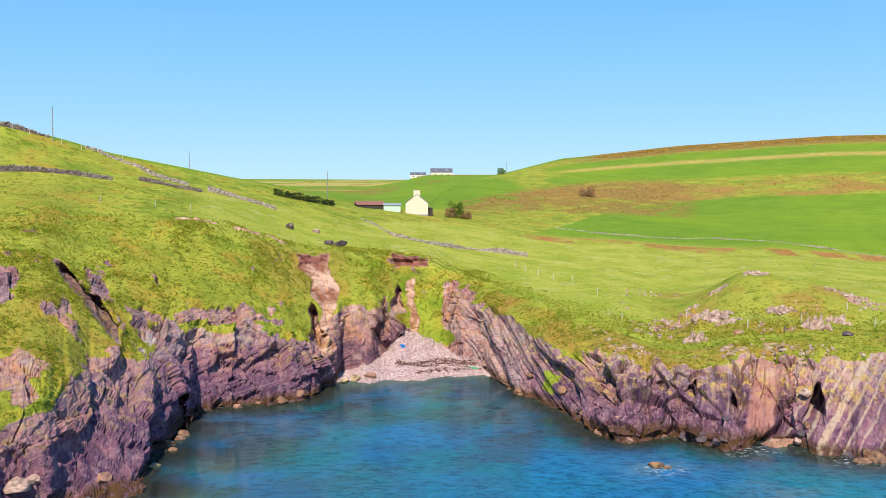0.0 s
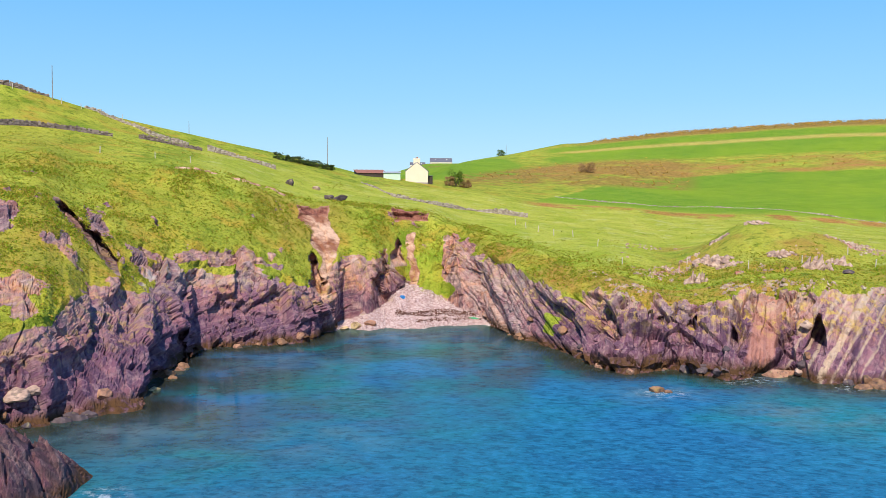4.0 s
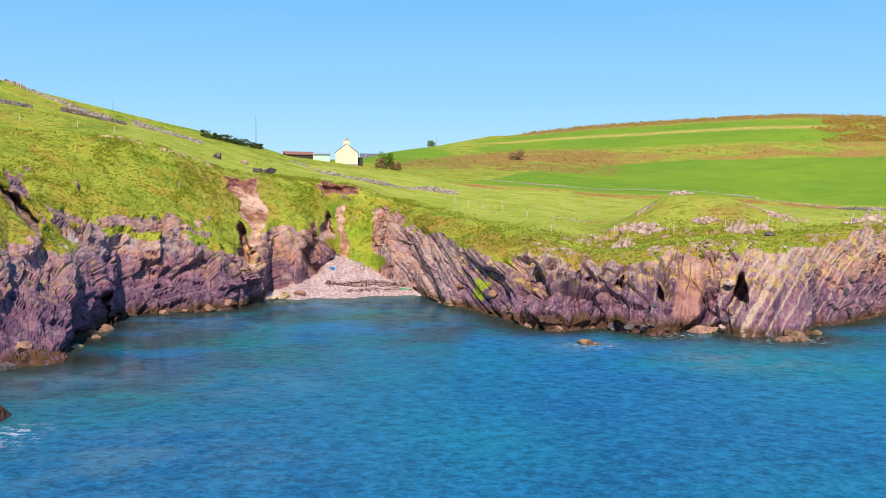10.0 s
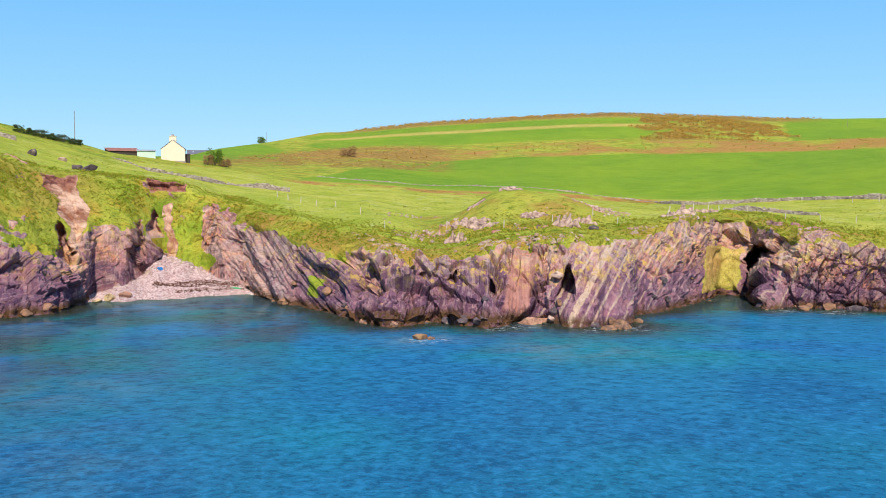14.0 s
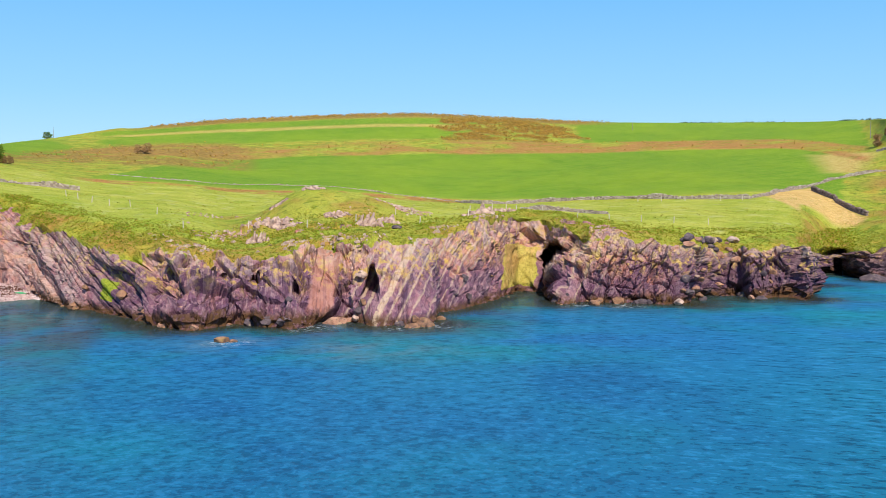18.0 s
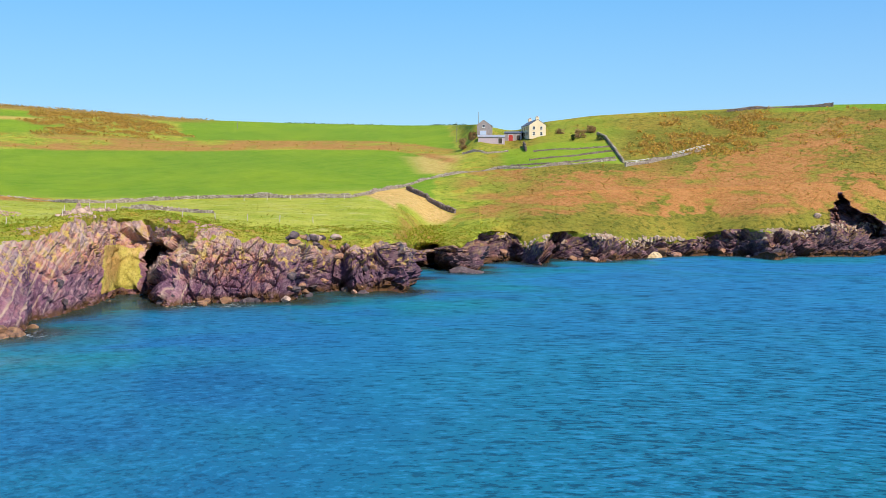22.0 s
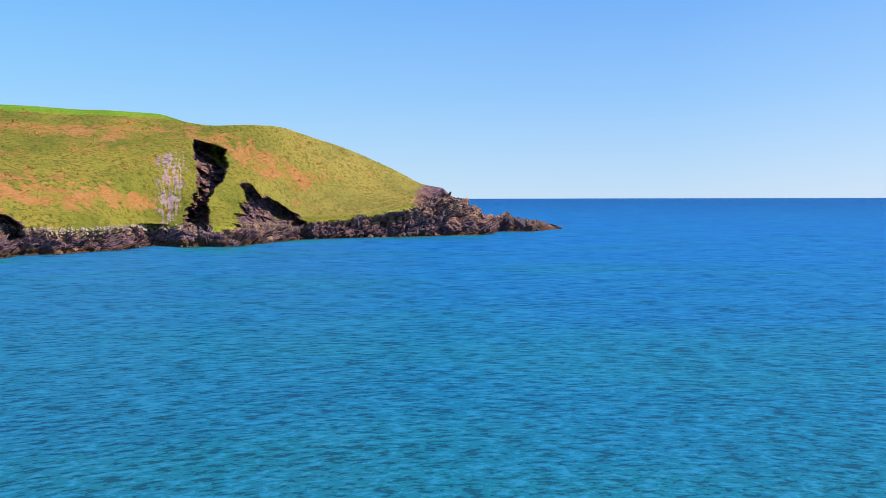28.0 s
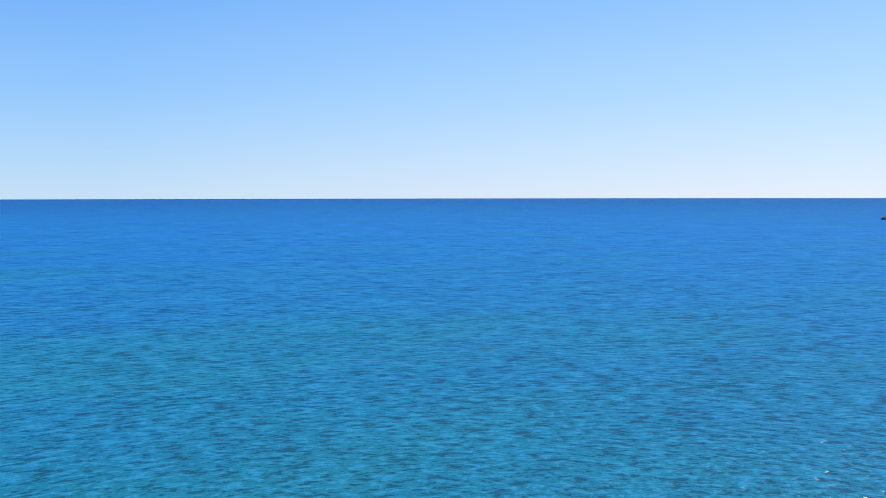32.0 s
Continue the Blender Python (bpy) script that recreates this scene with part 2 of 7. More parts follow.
def terrain_material():
    m = Mat("turf_and_slate", 0.95, 0.06)
    bend = m.t.nodes.new("ShaderNodeVectorMath")
    bend.operation = "ADD"
    wob = m.t.nodes.new("ShaderNodeTexNoise")
    m.put(wob.inputs["Vector"], m.pos)
    wob.inputs["Scale"].default_value = 0.8
    m.t.links.new(m.pos, bend.inputs[0])
    m.t.links.new(wob.outputs["Color"], bend.inputs[1])
    m.warp = bend.outputs[0]
    n_big, n_mid, n_small, n_fine = m.noise(0.022, 3), m.noise(0.13, 5), m.noise(0.75, 5), m.noise(3.6, 4)
    n_speck, n_huge = m.noise(8.0, 3), m.noise(0.009, 3)
    # rough coastal grass
    g = m.mix(m.step(n_mid, 0.34, 0.60), (0.215, 0.305, 0.026), (0.420, 0.445, 0.052))
    g = m.mix(m.math("MULTIPLY", m.step(m.noise(0.3, 5), 0.48, 0.38), 0.6), g, (0.120, 0.205, 0.010))
    g = m.mix(m.math("MULTIPLY", m.step(n_big, 0.47, 0.66), 0.6), g, (0.430, 0.370, 0.050))
    g = m.mix(m.math("MULTIPLY", m.step(m.noise(0.16, 6), 0.52, 0.66), 0.65), g, (0.500, 0.290, 0.045))
    g = m.mix(m.math("MULTIPLY", m.step(n_small, 0.45, 0.34), 0.80), g, (0.085, 0.150, 0.010))
    g = m.mix(m.math("MULTIPLY", m.step(n_small, 0.58, 0.70), 0.45), g, (0.480, 0.460, 0.090))
    # mown pasture
    rows = m.noise(0.5, 4, vec=m.stretch(0.25, 1.6, 1.0))
    lush = m.mix(m.step(rows, 0.35, 0.65), (0.118, 0.245, 0.016), (0.190, 0.320, 0.024))
    lush = m.mix(m.math("MULTIPLY", m.step(n_big, 0.42, 0.65), 0.45), lush, (0.270, 0.370, 0.018))
    lush = m.mix(m.math("MULTIPLY", m.step(n_mid, 0.48, 0.36), 0.35), lush, (0.110, 0.215, 0.014))
    c = m.mix(m.attr("lush"), g, lush)
    # grazed close turf
    turf = m.mix(m.step(n_mid, 0.38, 0.62), (0.345, 0.405, 0.040), (0.500, 0.495, 0.080))
    turf = m.mix(m.math("MULTIPLY", m.step(m.noise(0.28, 6), 0.55, 0.70), 0.6), turf, (0.560, 0.530, 0.230))
    turf = m.mix(m.math("MULTIPLY", m.step(n_small, 0.45, 0.32), 0.55), turf, (0.160, 0.230, 0.018))
    turf = m.mix(m.math("MULTIPLY", m.step(n_huge, 0.45, 0.62), 0.35), turf, (0.250, 0.380, 0.030))
    c = m.mix(m.attr("turf"), c, turf)
    # dry grass and bracken
    straw = m.mix(m.step(n_small, 0.35, 0.65), (0.590, 0.360, 0.115), (0.740, 0.490, 0.200))
    br = m.mix(m.step(n_small, 0.34, 0.62), (0.350, 0.145, 0.045), (0.490, 0.210, 0.075))
    br = m.mix(m.math("MULTIPLY", m.step(m.noise(1.6, 5, rough=0.65), 0.48, 0.36), 0.75), br, (0.190, 0.090, 0.030))
    moor = m.mix(m.step(m.noise(0.05, 4), 0.38, 0.62), (0.170, 0.165, 0.022), (0.320, 0.240, 0.040))
    moor = m.mix(m.math("MULTIPLY", m.step(n_small, 0.52, 0.38), 0.85), moor, (0.070, 0.085, 0.014))
    moor = m.mix(m.math("MULTIPLY", m.step(n_mid, 0.52, 0.66), 0.6), moor, (0.260, 0.250, 0.035))
    c = m.mix(m.attr("moor"), c, moor)
    c = m.mix(m.attr("straw"), c, straw)
    br = m.mix(m.math("MULTIPLY", m.step(n_mid, 0.52, 0.62), 0.75), br, moor)
    br = m.mix(m.math("MULTIPLY", m.step(n_mid, 0.46, 0.36), 0.5), br, (0.500, 0.230, 0.090))
    c = m.mix(m.attr("bracken"), c, br)
    heath = m.mix(m.step(n_small, 0.38, 0.62), (0.190, 0.120, 0.030), (0.390, 0.230, 0.060))
    c = m.mix(m.attr("heath"), c, heath)
    # blades, gaps and seed heads too small to model; the gaps' shade goes into the colour
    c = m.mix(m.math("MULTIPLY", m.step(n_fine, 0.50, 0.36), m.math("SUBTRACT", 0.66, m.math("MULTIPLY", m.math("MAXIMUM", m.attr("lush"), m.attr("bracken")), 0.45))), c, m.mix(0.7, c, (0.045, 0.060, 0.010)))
    c = m.mix(m.math("MULTIPLY", m.step(n_speck, 0.56, 0.66), 0.5), c, (0.560, 0.530, 0.120))
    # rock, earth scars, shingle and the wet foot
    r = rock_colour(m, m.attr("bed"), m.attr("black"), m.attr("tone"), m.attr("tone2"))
    r = m.mix(m.math("MULTIPLY", m.attr("slab"), 0.6), r, m.mix(n_small, (0.420, 0.180, 0.110), (0.560, 0.270, 0.170)))
    r = m.mix(m.math("MULTIPLY", m.attr("plum"), 0.55), r, m.mix(0.6, r, (0.190, 0.095, 0.185)))
    soil = m.mix(m.step(m.noise(0.35, 6, rough=0.7), 0.40, 0.60), (0.330, 0.140, 0.085), (0.760, 0.500, 0.350))
    # dark red soil, with some of the overhang's shade put into its colour
    soil = m.mix(m.attr("shaded_redsoil"), soil, m.mix(m.step(m.noise(0.8, 5), 0.40, 0.62), (0.150, 0.050, 0.040), (0.400, 0.170, 0.120)))
    r = m.mix(m.attr("earth"), r, soil)
    r = m.mix(m.math("MULTIPLY", m.attr("vein"), m.step(m.noise(1.4, 4), 0.28, 0.44)), r, m.mix(n_mid, (0.620, 0.540, 0.260), (0.640, 0.430, 0.400)))
    lich = m.math("MULTIPLY", m.attr("lichen"), m.step(m.noise(0.9, 5), 0.50, 0.64))
    r = m.mix(lich, r, (0.560, 0.380, 0.110))
    r = m.mix(m.math("MULTIPLY", m.attr("pale"), m.step(n_small, 0.36, 0.58)), r, (0.560, 0.470, 0.420))
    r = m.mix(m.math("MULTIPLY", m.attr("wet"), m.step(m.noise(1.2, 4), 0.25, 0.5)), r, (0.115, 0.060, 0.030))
    fac = m.math("ADD", m.attr("rock"), m.math("MULTIPLY", m.math("SUBTRACT", n_small, 0.5), 0.9))
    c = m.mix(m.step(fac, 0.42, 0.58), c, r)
    c = m.mix(m.attr("shingle"), c, m.mix(n_fine, (0.42, 0.28, 0.275), (0.66, 0.49, 0.48)))
    bumpy = m.math("ADD", m.math("MULTIPLY", n_small, 0.55), m.math("MULTIPLY", m.noise(4.5, 6, rough=0.7), 0.45))
    m.bump(bumpy, 0.95, 0.5)
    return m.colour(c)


MAT_LAND = terrain_material()
# ---- plan of the coast: bearing in degrees from the middle of the bay, distance, height ----
WATER_A = [
    (-23.9, 95.7), (-21.7, 99.1), (-19.3, 99.9), (-16.6, 102.7), (-16.4, 114.1), (-14.6, 128.5), (-14.2, 140.1), (-11.9, 140.4), 
    (-10.0, 142.5), (-7.9, 147.6), (-6.2, 158.8), (-5.9, 162.0), (-4.1, 158.9), (-1.7, 160.8), (0.5, 163.1), (2.5, 166.5), 
    (3.9, 154.2), (5.7, 142.5), (7.0, 136.5), (8.5, 127.5), (9.6, 121.8), (10.7, 121.1), (13.7, 125.1), (16.0, 119.9), 
    (18.2, 123.7), (19.9, 123.6), (21.0, 120.2), (22.3, 121.8), (23.5, 120.2), (24.5, 122.8), (24.8, 134.9), (26.6, 140.1), 
    (28.0, 150.1), (29.2, 161.0), (29.5, 166.0), (30.6, 166.0), (31.0, 157.0), (31.7, 146.5), (33.6, 147.5), (35.2, 147.9), 
    (35.9, 147.7), (39.5, 150.6), 
]
WATER_B = [
    (40.0, 161.3), (41.8, 166.1), (42.5, 159.9), (44.3, 165.8), (45.4, 161.0), (45.7, 176.0), (45.85, 214.0), (46.4, 222.0), 
    (47.2, 237.3), (47.3, 222.8), (48.3, 205.1), (49.6, 203.7), (49.7, 233.0), (51.8, 239.9), (52.3, 233.8), (53.5, 224.2), 
    (53.9, 250.6), (55.3, 246.2), (56.9, 242.2), (58.2, 253.6), (59.8, 259.0), (61.5, 267.4), (62.8, 273.5), (64.4, 269.5), 
    (66.3, 258.9), (67.2, 275.0), (70.9, 282.6), (71.5, 292.2), (74.8, 298.1), (76.3, 308.3), (77.1, 315.8), (78.3, 333.6), 
    (80.2, 320.2), (83.0, 321.0), (83.9, 335.5), (86.5, 364.2), (90.0, 377.8), (93.9, 388.8), (97.5, 408.0), (97.9, 440.7), 
    (99.8, 435.9), (101.8, 475.9), 
]
ROCK_A = [
    (-24.3, 100.7, 9.3), (-21.8, 103.9, 10.0), (-20.0, 119.4, 10.1), (-16.5, 132.7, 9.0), (-15.5, 143.3, 12.0), 
    (-14.0, 148.6, 14.4), (-11.5, 150.4, 12.8), (-9.3, 152.1, 10.6), (-7.8, 154.8, 8.2), (-7.2, 157.4, 6.7), (-6.4, 163.6, 9.9), 
    (-4.7, 168.0, 11.6), (-3.1, 169.8, 9.6), (-2.1, 171.6, 5.5), (-1.3, 173.4, 5.2), (-0.5, 169.8, 9.5), (0.5, 168.1, 13.0), 
    (2.1, 170.8, 11.4), (3.8, 160.7, 10.7), (5.7, 147.5, 9.3), (7.0, 141.6, 8.1), (8.9, 137.1, 9.2), (10.2, 134.4, 9.0), 
    (10.4, 134.4, 9.5), (12.7, 130.9, 7.6), (15.0, 130.9, 7.4), (16.9, 134.4, 9.5), (19.2, 134.4, 10.0), 
]
ROCK_B = [
    (21.1, 132.7, 10.4), (23.0, 132.7, 10.1), (25.5, 141.9, 11.0), (27.3, 150.1, 12.5), (28.8, 163.0, 12.5), (29.7, 172.5, 11.8), 
    (30.8, 171.0, 11.6), (31.8, 164.0, 10.9), (32.6, 157.4, 10.0), (33.5, 152.3, 9.6), (34.6, 152.7, 9.6), (35.1, 152.8, 9.7), (37.5, 154.0, 9.1), 
    (39.1, 155.7, 8.6), (40.7, 168.2, 7.1), (42.3, 166.8, 8.2), (44.1, 170.2, 8.5), (45.4, 166.3, 7.4), (45.75, 184.0, 6.0), (46.0, 222.0, 3.5), 
    (46.5, 235.3, 3.9), (47.4, 226.0, 4.5), (48.3, 210.5, 5.6), (49.5, 208.8, 7.1), (51.7, 244.8, 6.7), (52.3, 238.7, 3.2), 
    (53.3, 230.5, 5.6), (54.9, 252.3, 6.6), (56.9, 247.2, 5.6), (58.5, 259.7, 3.6), 
]
ROCK_C = [
    (59.3, 262.4, 5.3), (60.8, 269.0, 4.0), (62.4, 277.0, 4.5), (63.7, 276.1, 6.9), (65.9, 265.7, 7.3), (67.2, 279.8, 6.2), 
    (68.5, 282.5, 6.9), (71.2, 292.1, 7.5), (74.8, 303.0, 6.6), (76.3, 313.4, 6.5), (77.6, 328.6, 6.6), (78.4, 338.5, 6.1), 
    (79.3, 331.8, 5.5), (80.5, 325.5, 5.7), (83.6, 340.5, 5.5), (86.5, 369.2, 5.6), (89.4, 380.3, 7.5), (92.0, 388.3, 10.2), 
    (93.9, 393.8, 13.3), (95.2, 400.7, 16.2), (96.6, 415.7, 10.4), (97.4, 426.3, 6.6), (98.2, 451.1, 7.4), (99.8, 468.8, 3.9), 
    (101.7, 495.3, 0.2), 
]
BROW_A = [
    (-24.1, 159.2, 26.7), (-22.0, 166.3, 28.1), (-20.4, 168.0, 26.3), (-15.4, 169.8, 25.8), (-12.4, 172.5, 24.6), 
    (-8.6, 176.9, 20.3), (-6.0, 182.2, 19.9), (-3.1, 184.0, 18.8), (-0.8, 185.7, 18.1), (0.5, 184.0, 16.0), (2.1, 178.7, 14.7), 
    (3.8, 171.6, 13.8), (7.0, 155.7, 11.5), (10.2, 145.9, 10.7), (10.4, 145.9, 10.2), (12.7, 141.5, 8.4), (15.0, 141.5, 9.2), 
    (16.9, 141.5, 10.7), 
]
BROW_B = [
    (19.2, 141.5, 11.0), (21.1, 141.5, 11.3), (23.0, 141.5, 11.1), (25.5, 148.9, 12.0), (27.3, 157.1, 13.3), (28.8, 171.9, 13.1), 
    (29.7, 181.0, 13.2), (31.7, 176.4, 12.6), (33.5, 168.0, 11.2), (35.1, 164.5, 10.9), (37.5, 164.5, 10.1), (40.7, 175.2, 9.2), 
    (44.1, 177.2, 9.7), (45.6, 192.0, 8.8), (46.0, 238.0, 8.0), (47.4, 246.0, 6.9), (49.5, 232.0, 8.4), (51.7, 251.7, 9.5), (52.3, 245.7, 9.2), 
]
BROW_C = [
    (54.9, 259.3, 10.3), (58.5, 266.7, 8.7), (62.4, 284.0, 8.3), (65.9, 272.7, 9.4), (68.4, 289.5, 9.9), (71.2, 299.1, 10.6), 
    (74.8, 310.0, 10.6), (76.3, 320.5, 8.9), (77.6, 335.5, 11.2), (78.4, 345.4, 9.3), (80.5, 340.5, 11.2), (83.6, 353.8, 10.1), 
    (86.5, 376.2, 7.6), (89.4, 387.3, 10.2), (92.0, 395.3, 13.9), (93.9, 402.4, 16.2), (95.2, 407.7, 16.0), 
]
MID_A = [
    (-24.0, 199.0, 33.5), (-18.4, 207.8, 33.6), (-12.3, 216.7, 30.5), (-9.2, 221.1, 27.8), (-6.0, 221.1, 24.7), 
    (-2.7, 243.2, 23.7), (-0.8, 265.3, 24.8), (3.8, 256.5, 21.2), (7.5, 256.5, 18.5), (10.2, 256.5, 19.7), (14.6, 265.3, 15.7), 
    (16.4, 256.5, 17.8), 
]
MID_B = [
    (26.1, 274.2, 14.0), (32.7, 265.3, 14.4), (39.1, 256.5, 15.5), (45.3, 278.0, 17.2), (48.3, 264.0, 11.6), (51.7, 285.0, 15.6), 
    (52.3, 274.2, 16.2), (54.9, 283.0, 17.1), (58.5, 291.9, 17.1), (62.4, 300.7, 18.0), (68.4, 309.6, 19.0), (74.7, 324.9, 20.8), 
]
MID_C = [
    (76.3, 349.4, 22.5), (77.6, 350.1, 22.0), (78.4, 360.3, 24.8), (80.5, 360.9, 26.9), (83.6, 368.9, 25.3), (86.5, 391.3, 21.6), 
    (89.4, 402.3, 17.3), (92.0, 410.3, 18.5), (93.9, 417.4, 17.4), 
]
UPPER_A = [
    (-24.0, 216.7, 39.9), (-18.3, 222.9, 36.0), (-12.3, 231.7, 32.0), (-9.2, 237.0, 29.8), (-6.0, 243.2, 27.4), 
    (-2.7, 260.9, 25.4), (-0.8, 283.0, 26.5), (3.8, 353.8, 28.5), (10.2, 375.9, 32.0), (13.3, 380.3, 29.7), (16.4, 389.2, 32.0), 
]
UPPER_B = [
    (24.5, 398.0, 33.8), (33.4, 406.8, 34.6), (39.1, 406.8, 35.4), (45.2, 389.2, 34.8), (48.2, 322.8, 25.8), (51.6, 331.7, 26.6), 
    (52.3, 334.3, 30.6), (54.9, 329.0, 29.4), (58.5, 344.9, 31.1), (62.4, 349.4, 30.8), (68.4, 353.8, 32.1), 
]
UPPER_C = [
    (74.7, 362.6, 32.7), (76.3, 375.9, 35.1), (77.5, 371.5, 34.1), (78.4, 380.3, 36.7), (80.5, 384.7, 37.2), (83.6, 389.2, 36.6), 
    (86.5, 403.3, 34.9), (89.4, 414.4, 30.2), (92.0, 422.3, 24.1), (93.9, 429.4, 18.0), 
]
CREST_A = [
    (-23.9, 228.2, 44.6), (-21.2, 230.0, 42.1), (-18.6, 231.7, 39.1), (-14.8, 238.8, 36.3), (-12.3, 243.2, 34.3), 
    (-9.8, 247.6, 32.4), (-6.0, 256.5, 28.6), (-4.7, 265.3, 27.2), (-2.7, 274.2, 26.6), (-0.8, 291.9, 26.8), (1.2, 415.7, 36.1), 
    (3.8, 477.6, 42.5), (7.1, 530.7, 50.6), (7.6, 548.4, 51.2), 
]
CREST_B = [
    (12.7, 548.4, 56.4), (13.5, 566.0, 58.1), (17.3, 557.2, 59.6), (21.3, 574.9, 62.7), (23.9, 566.0, 62.1), (27.8, 566.0, 60.3), 
    (32.6, 566.0, 57.3), (39.1, 566.0, 55.9), (45.2, 548.4, 53.9), (48.2, 495.3, 50.6), (49.4, 389.2, 43.4), (51.6, 424.5, 43.0), 
    (53.3, 389.2, 43.6), (55.9, 398.0, 46.9), 
]
CREST_C = [
    (62.3, 415.7, 50.5), (68.6, 424.5, 51.5), (72.3, 424.5, 51.0), (74.6, 429.0, 50.4), (76.3, 420.1, 49.6), (79.1, 433.4, 49.5), 
    (79.9, 411.3, 45.5), (81.6, 398.0, 43.1), (85.5, 408.6, 43.1), (88.7, 419.9, 36.8), (92.0, 430.3, 27.5), (93.9, 437.4, 19.0), 
]
# ---- the land: one sheet from the sea floor over cliffs and fields to the far hills ----
def line(rows, k, theta):
    rows = sorted(rows)
    return np.interp(theta, [r[0] for r in rows], [r[k] for r in rows])


def soften(a, n, axis=0):
    """Running mean over 2n + 1 neighbours."""
    if n < 1:
        return a
    pad = [(0, 0)] * a.ndim
    pad[axis] = (n, n)
    p = np.pad(a, pad, mode="edge")
    c = np.cumsum(p, axis=axis)
    c = np.concatenate([np.zeros_like(np.take(c, [0], axis=axis)), c], axis=axis)
    m = 2 * n + 1
    return (np.take(c, range(m, c.shape[axis]), axis=axis) - np.take(c, range(0, c.shape[axis] - m), axis=axis)) / m


def band_line(a, b_, x):
    return smooth(a - 1.5, a + 1.5, x) * (1 - smooth(b_ - 1.5, b_ + 1.5, x))


TH = np.concatenate([np.arange(-62, -24.8, 0.3), np.arange(-24.8, 53, 0.05), np.arange(53, 103.6, 0.075)])
NC = len(TH)
arc = np.zeros(NC)
wr = line(WATER_A + WATER_B, 1, TH)
wr = soften(wr, 2) + fbm(TH * 0.9, TH * 0, TH * 0, 4, 5) * np.clip(wr * 0.018, 1, 5)
edges = {}
for key, rows in (("R", ROCK_A + ROCK_B + ROCK_C), ("B", BROW_A + BROW_B + BROW_C), ("M", MID_A + MID_B + MID_C),
                  ("N", UPPER_A + UPPER_B + UPPER_C), ("S", CREST_A + CREST_B + CREST_C)):
    wide = {"R": 4, "B": 14, "M": 60, "N": 40, "S": 8}[key]
    edges[key] = [soften(line(rows, 1, TH), wide), soften(line(rows, 2, TH), wide)]
edges["S"][1] += 0.9 * band_line(64, 80, TH) + 1.1 * band_line(82.5, 91, TH)
edges["R"][1] += fbm(TH * 1.3, TH * 0, TH * 0, 4, 15) * 1.3 * smooth(2, 8, edges["R"][1])
# the cape runs out into a low reef
out = smooth(94.6, 96.6, TH)
rr, rz = edges["R"]
rz -= 6.0 * smooth(100.9, 101.7, TH)
for key, dr, f, dz in (("B", 3, 0.9, 0), ("M", 8, 0.6, -0.3), ("N", 14, 0.2, -0.9), ("S", 20, 0.0, -3.5)):
    edges[key][0] = edges[key][0] * (1 - out) + (rr + dr) * out
    edges[key][1] = edges[key][1] * (1 - out) + (rz * f + dz) * out
prev = wr
for key, gap in (("R", 3.0), ("B", 3.0), ("M", 5.0), ("N", 5.0), ("S", 5.0)):
    edges[key][0] = np.maximum(edges[key][0], prev + gap)
    prev = edges[key][0]
# foot of the cliff: a shingle beach in the cove, the waterline elsewhere
BEACH = [(-6.4, 0.8, 0.2), (-6.0, 3, 0.8), (-4.3, 6, 1.9), (-3.0, 12, 3.8), (-2.2, 17, 5.7), (-1.4, 16, 5.2), (0.2, 11, 3.6), (1.5, 6, 1.9), (2.6, 1.5, 0.4), (3.2, 0.8, 0.2)]
toe = (wr + line(BEACH, 1, TH), line(BEACH, 2, TH))
edges["R"][1] = np.maximum(edges["R"][1], toe[1] + 0.3)
prev = toe[0]
for key, gap in (("R", 2.5), ("B", 3.0), ("M", 5.0), ("N", 5.0), ("S", 5.0)):
    edges[key][0] = np.maximum(edges[key][0], prev + gap)
    prev = edges[key][0]
sr, sz = edges["S"]
cape = smooth(58, 66, TH)
tail = smooth(84, 92, TH)
valley = smooth(-16, -12, TH) * (1 - smooth(4.5, 7.5, TH))
more = 1 + (0.10 + 0.16 * smooth(3, 9, TH)) * (1 - tail) * (1 - 0.6 * cape)
f1 = (sr * more + 6, (15.9 + (sz - 15.9) * (more + 0.005) - 0.35) * (1 - tail) + 0.8 * sz * tail)
f2 = (np.where(TH > 62, sr + 280 - 200 * tail, np.maximum(880, sr + 200)), (sz - 14) * (1 - valley) + (39 + 14 * smooth(-4.5, -0.5, TH)) * valley)
f2 = (f2[0], f2[1] * (1 - cape) - 8 * cape)
f3 = (np.where(TH > 62, sr + 300, 2400.0), (60 * (1 - valley) + 82 * valley) * (1 - cape) - 20 * cape)
f4 = (np.where(TH > 62, sr + 360, 4700.0), (40 * (1 - valley) + 60 * valley) * (1 - cape) - 20 * cape)
knots = [(wr - 60, np.full(NC, -16.0)), (wr - 7, np.full(NC, -2.6)), (wr, np.zeros(NC)), toe, edges["R"], edges["B"], edges["M"], edges["N"], edges["S"], f1, f2, f3, f4]
COUNT = [6, 8, 14, 58, 118, 130, 50, 44, 12, 24, 30, 8]
rads, hts, seg, frac = [], [], [], []
